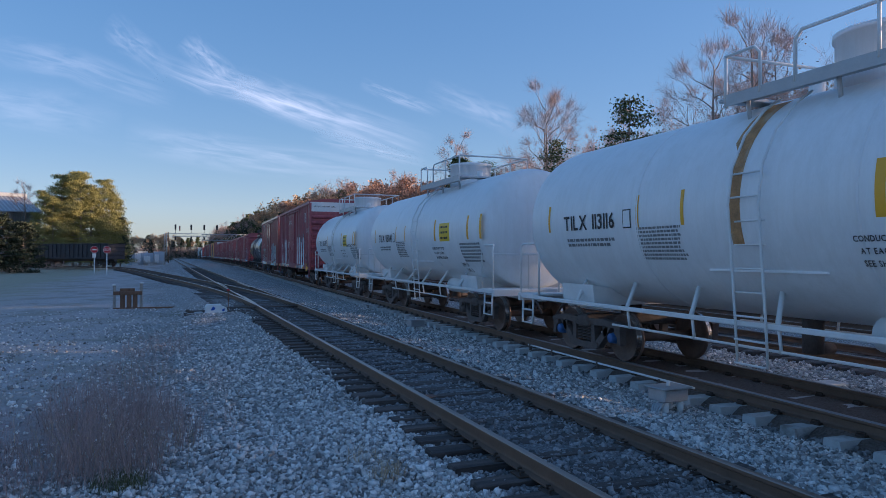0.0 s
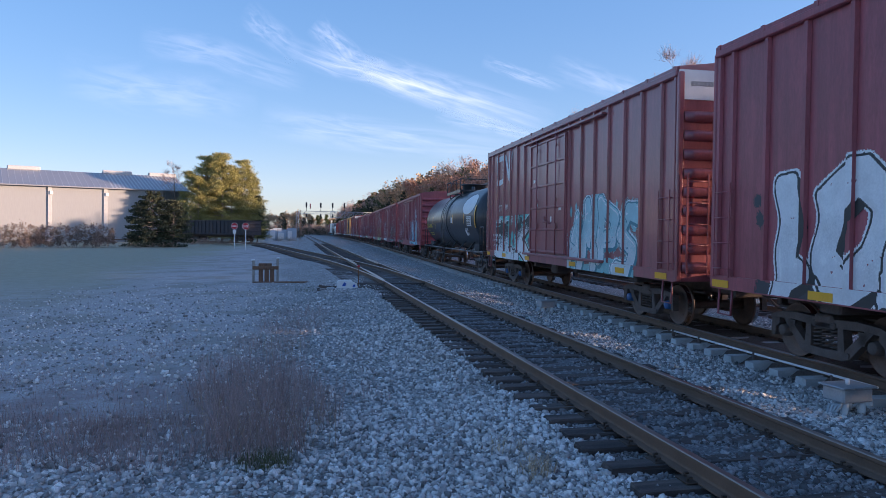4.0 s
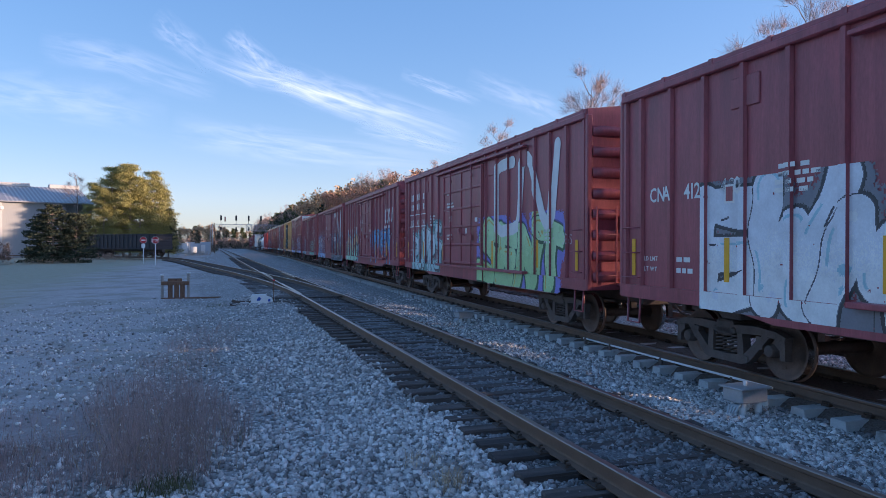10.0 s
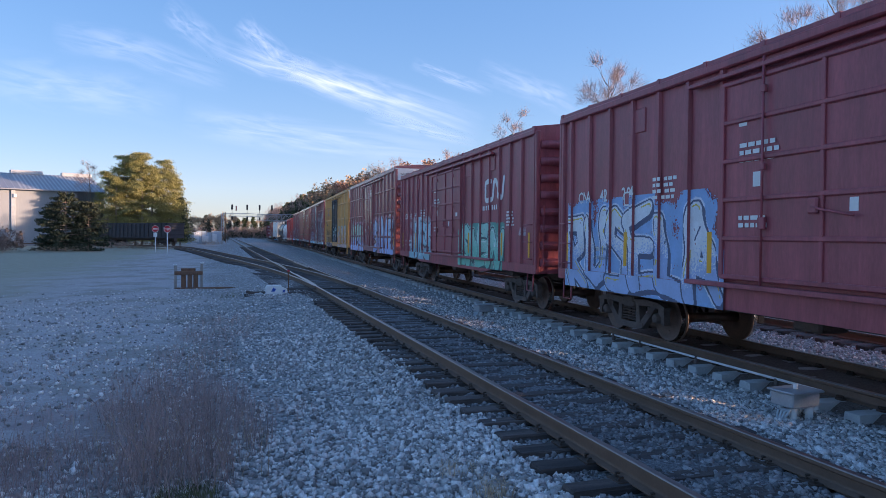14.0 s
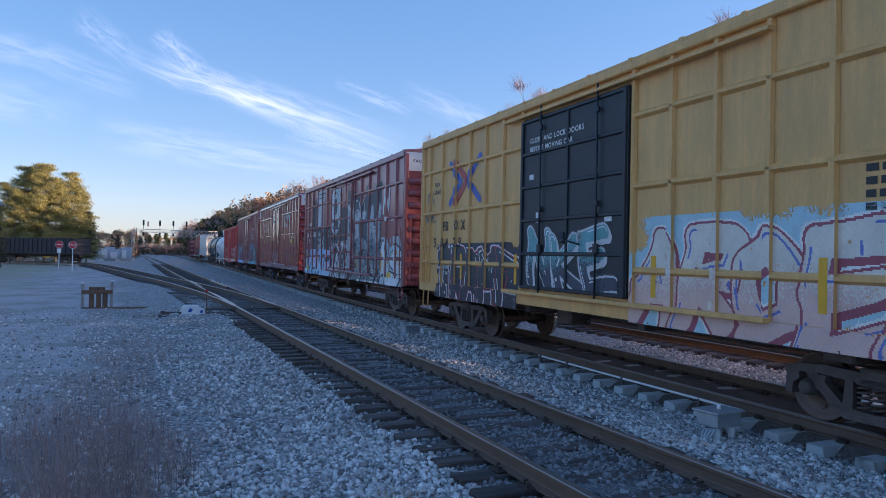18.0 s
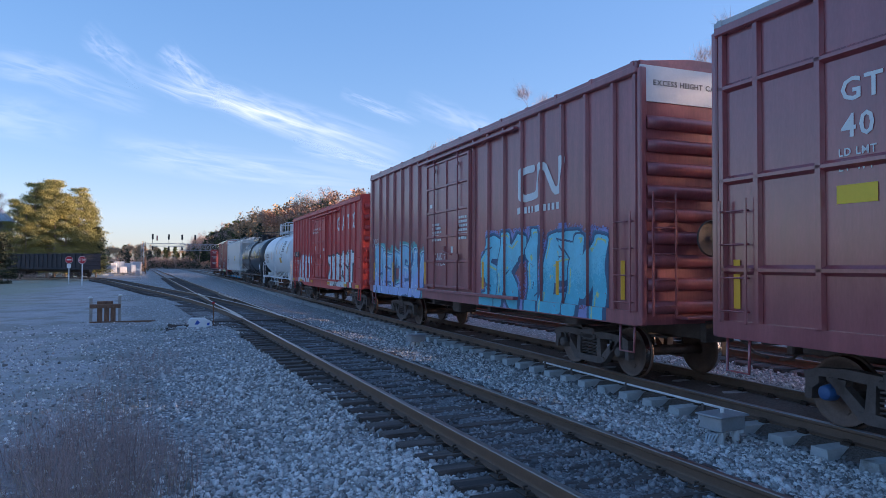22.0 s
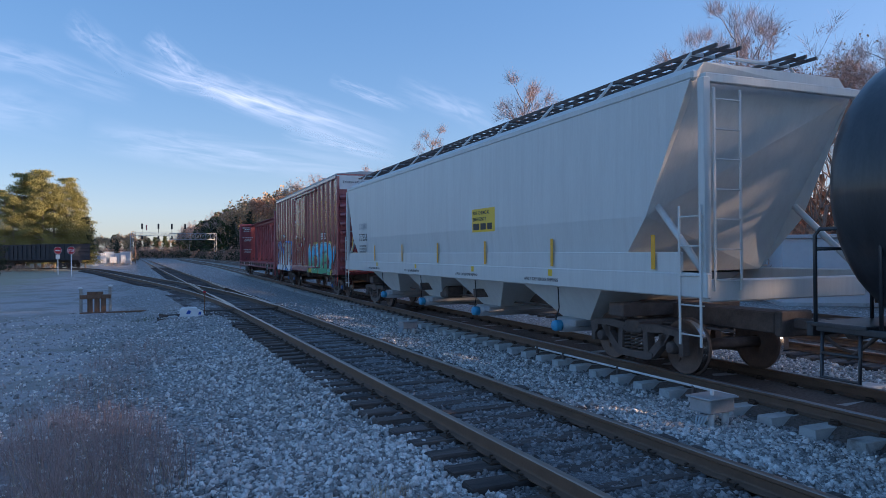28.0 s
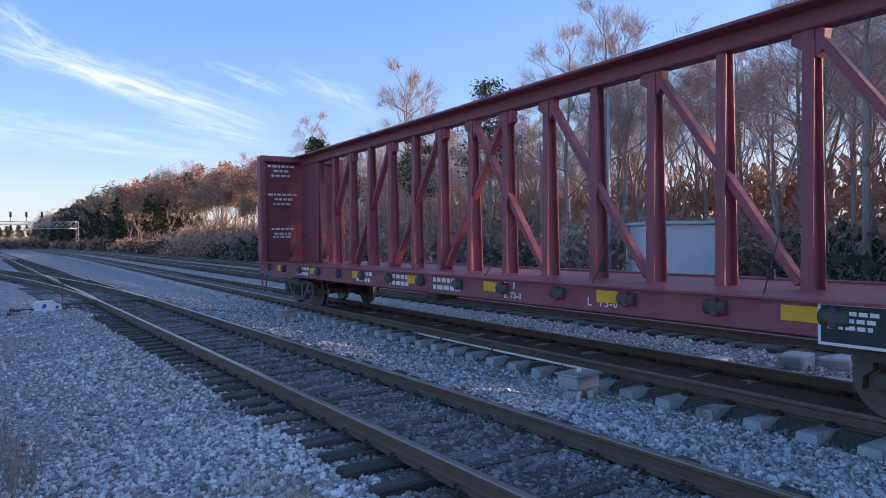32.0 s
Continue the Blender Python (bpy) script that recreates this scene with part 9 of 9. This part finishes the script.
streak([(20.35, 13.67), (25.46, 11.85), (29.11, 10.0)], 2.6, 0.22)

# ---- the tracks, tie by tie ----
near_path = [(0, y, 0) for y in [-60, -20, 0, 20, 40, 80, 160, 320, 700]]
main_path = [(main_x(y), y, MAIN_Z) for y in list(range(-60, 120, 6)) + list(range(120, 700, 30))]
east_path = [(main_x(y) + EAST, y, MAIN_Z - 0.03) for y in list(range(-60, 120, 6)) + list(range(120, 700, 30))]
far_path = [(main_x(y) + 2 * EAST, y, MAIN_Z - 0.06) for y in list(range(-60, 120, 6)) + list(range(120, 700, 30))]
track("near_track", "siding track on dark weathered wooden ties", near_path, True, 0.5, -14, 110)
track("train_track", "main line on concrete ties", main_path, False, 0.61, -14, 130)
track("east_track", "track with rusty rails behind the train", east_path, True, 0.55, -4, 100, False)
track("far_track", "rusty track beside the woods", far_path, True, 0.55, -2, 100, False)


def infill(name, label, path, half, top, mat, y0, y1, wave=0.012):
    """Ballast packed between and beside the rails."""
    g, ys = Geo(), np.arange(y0, y1, 0.25)
    prof = [(-half - 0.22, -0.14), (-half, -0.012), (-half * 0.5, 0.0), (0, 0.004), (half * 0.5, 0.0), (half, -0.012), (half + 0.22, -0.14)]
    px, py = [p[0] for p in path], [p[1] for p in path]
    r = np.random.default_rng(len(name))
    for y in ys:
        c, z = float(np.interp(y, py, px)), path[0][2] + top
        g.v += [(c + x + r.normal(0, 0.02), y, z + q + r.normal(0, wave)) for x, q in prof]
    n = len(prof)
    g.f = [(k * n + i, k * n + i + 1, (k + 1) * n + i + 1, (k + 1) * n + i) for k in range(len(ys) - 1) for i in range(n - 1)]
    g.s, g.m = [True] * len(g.f), [0] * len(g.f)
    tagged(part(name, g, mat), label, "ballast", kind="structure")


def bed_paint(name, a, b):
    return paint(name, a, 0.95, vary=0.6, scale=24, fine=60, bump=0.12, stain=b, stain_at=0.47, stain_scale=38)


infill("ballast_near", "dark dirty ballast between the ties", near_path, 0.66, -0.186, bed_paint("dirty_ballast", (0.14, 0.135, 0.135), (0.28, 0.28, 0.285)), -16, 34, 0.010)
infill("ballast_main", "rust brown ballast packed between the rails", main_path, 0.95, -0.166, bed_paint("rusty_ballast", (0.13, 0.095, 0.078), (0.19, 0.15, 0.13)), -16, 230, 0.007)
infill("ballast_east", "brown ballast between rusty rails", east_path, 1.1, -0.185, bed_paint("brown_ballast", (0.15, 0.12, 0.105), (0.23, 0.20, 0.18)), -8, 230)
infill("ballast_far", "brown ballast beside the woods", far_path, 1.1, -0.185, bpy.data.materials["brown_ballast"], -8, 230)

# the turnout and its curved siding
siding_path = [(x, y, -0.004) for x, y in ((-0.02, 26), (-0.12, 30), (-0.35, 34.5), (-0.75, 39.5), (-1.3, 45), (-2.0, 51), (-2.9, 58), (-3.9, 66), (-5.0, 75), (-6.5, 87), (-8.4, 99), (-11.3, 108.5), (-15.6, 114.5), (-21.2, 120.4), (-30.0, 128), (-45.0, 138), (-62.0, 148))]
siding = track("siding", "turnout curving away to a rusty siding", siding_path, True, 0.56, 27, 100, False)
long_tie = tie_mesh(True, 3, 3.3)
for k in range(24):
    part("tie", long_tie, M["tie_wood"], siding, m=pose(-0.3 - 0.02 * k, 25.2 + 0.55 * k, -0.175, 0, 0, 0.5))
for off in (-0.62, 0.62):
    part("guard_rail", rail_mesh([(off, y, -0.006) for y in (40, 44, 48)]), [M["rail_side"], M["rail_rusty"]], siding, clean=True)
part("switch_point", rail_mesh([(0.70, 26.5, -0.006), (0.62, 30, -0.006), (0.45, 34, -0.006)]), [M["rail_side"], M["rail_rusty"]], siding, "tapered switch point rail", clean=True)
part("switch_point", rail_mesh([(-0.69, 26.5, -0.006), (-0.66, 30, -0.006), (-0.7, 34, -0.006)]), [M["rail_side"], M["rail_rusty"]], siding, "tapered switch point rail", clean=True)
part("switch_rod", Geo().tube([(-2.2, 26.0, -0.1), (1.0, 26.0, -0.1)], 0.025, 6).box((0, 26.4, -0.12), (2.0, 0.12, 0.04)), M["undercarriage"], siding, "steel throw rods")

# ---- crushed stone lying loose ----


def loose_stones():
    r = np.random.default_rng(21)
    areas = [(-9.5, 3.4, -6.0, 2.2, 20000), (-9.5, 5.2, 2.2, 9.0, 70000), (-14.0, 4.2, 9.0, 30.0, 44000), (0.9, 3.4, 3.0, 24.0, 12000), (-3.2, 0.9, 4.0, 16.0, 12000), (5.0, 9.0, 3.0, 16.0, 6000)]
    P, S = [], []
    for x0, x1, y0, y1, n in areas:
        x, y = r.uniform(x0, x1, n), r.uniform(y0, y1, n)
        P.append(np.stack([x, y], 1))
        S.append(r.lognormal(-3.9, 0.32, n))
    P, S = np.concatenate(P), np.concatenate(S)
    clear = np.ones(len(P), bool)
    for c in (-0.7525, 0.7525):
        clear &= np.abs(P[:, 0] - c) > 0.10
    mx = np.interp(P[:, 1], _dy, _dx)
    for c in (-0.7525, 0.7525):
        clear &= np.abs(P[:, 0] - mx - c) > 0.12
    weedy = (P[:, 0] < -3.7) & (r.uniform(0, 1, len(P)) < 0.4)
    clear &= ~weedy
    mat = (P[:, 0] < -4.6) & (P[:, 0] > -11) & (P[:, 1] > 7.6) & (P[:, 1] < 10.6) & (r.uniform(0, 1, len(P)) < 0.72)
    clear &= ~mat
    clear &= (np.abs(P[:, 0]) > 0.72) | (r.uniform(0, 1, len(P)) < 0.75)
    clear &= (np.abs(P[:, 0] - mx) > 0.72) | (r.uniform(0, 1, len(P)) < 0.4)
    # thinner with distance from the rails and along them
    clear &= r.uniform(0, 1, len(P)) < np.clip((31 - P[:, 1]) / 20, 0, 1) * np.clip((P[:, 0] + 14) / 5, 0, 1)
    P, S = P[clear], np.clip(S[clear], 0.012, 0.042)
    base = np.array([(sx, sy, sz) for sx in (-1, 1) for sy in (-1, 1) for sz in (-1, 1)], float)
    faces = np.array([(0, 1, 3, 2), (4, 6, 7, 5), (0, 4, 5, 1), (2, 3, 7, 6), (0, 2, 6, 4), (1, 5, 7, 3)])
    n = len(P)
    V = base[None] * (1 + 0.42 * r.uniform(-1, 1, (n, 8, 3))) * S[:, None, None] * np.stack([r.uniform(0.7, 1.35, n), r.uniform(0.7, 1.35, n), r.uniform(0.5, 0.95, n)], 1)[:, None, :] * 0.72
    q = r.normal(size=(n, 4))
    q /= np.linalg.norm(q, axis=1)[:, None]
    w, x, y, z = q.T
    R = np.stack([1 - 2 * (y * y + z * z), 2 * (x * y - w * z), 2 * (x * z + w * y), 2 * (x * y + w * z), 1 - 2 * (x * x + z * z), 2 * (y * z - w * x), 2 * (x * z - w * y), 2 * (y * z + w * x), 1 - 2 * (x * x + y * y)], 1).reshape(n, 3, 3)
    V = np.einsum("nij,nkj->nki", R, V)
    Z = np.array([ground_z(float(a), float(b)) for a, b in P])
    Z = np.where(np.abs(P[:, 0]) < 0.66, np.maximum(Z, -0.196), Z)
    V += np.stack([P[:, 0], P[:, 1], Z + 0.3 * S], 1)[:, None, :]
    F = (faces[None] + 8 * np.arange(n)[:, None, None]).reshape(-1, 4)
    me = bpy.data.meshes.new("ballast_stones")
    me.vertices.add(n * 8)
    me.vertices.foreach_set("co", V.reshape(-1))
    me.loops.add(len(F) * 4)
    me.loops.foreach_set("vertex_index", F.reshape(-1))
    me.polygons.add(len(F))
    me.polygons.foreach_set("loop_start", np.arange(0, len(F) * 4, 4))
    dirty = (np.abs(P[:, 0]) < 1.15) | (np.abs(P[:, 0] - np.interp(P[:, 1], _dy, _dx)) < 1.3)
    me.polygons.foreach_set("material_index", np.repeat(dirty.astype(np.int32), 6))
    me.update(calc_edges=True)
    me.materials.append(M["stone"])
    me.materials.append(M["dirty_stone"])
    tagged(new("ballast_stones", me), "loose grey crushed ballast stones", "gravel", kind="stuff")


loose_stones()


def motions():
    """The train passes at an even speed, and its wheels roll."""
    for car, mid, half in MOVES:
        walk(car, [(t, place_on_track(mid - SPEED * t, half)) for t in [0.5 * k for k in range(65)]])
    turn = SPEED / 0.42 / FPS
    for wheel, y in WHEELS:
        walk(wheel, [(k / FPS, pose(0, y, 0.42, math.degrees(turn * k))) for k in range(0, 32 * FPS + 1)])


motions()
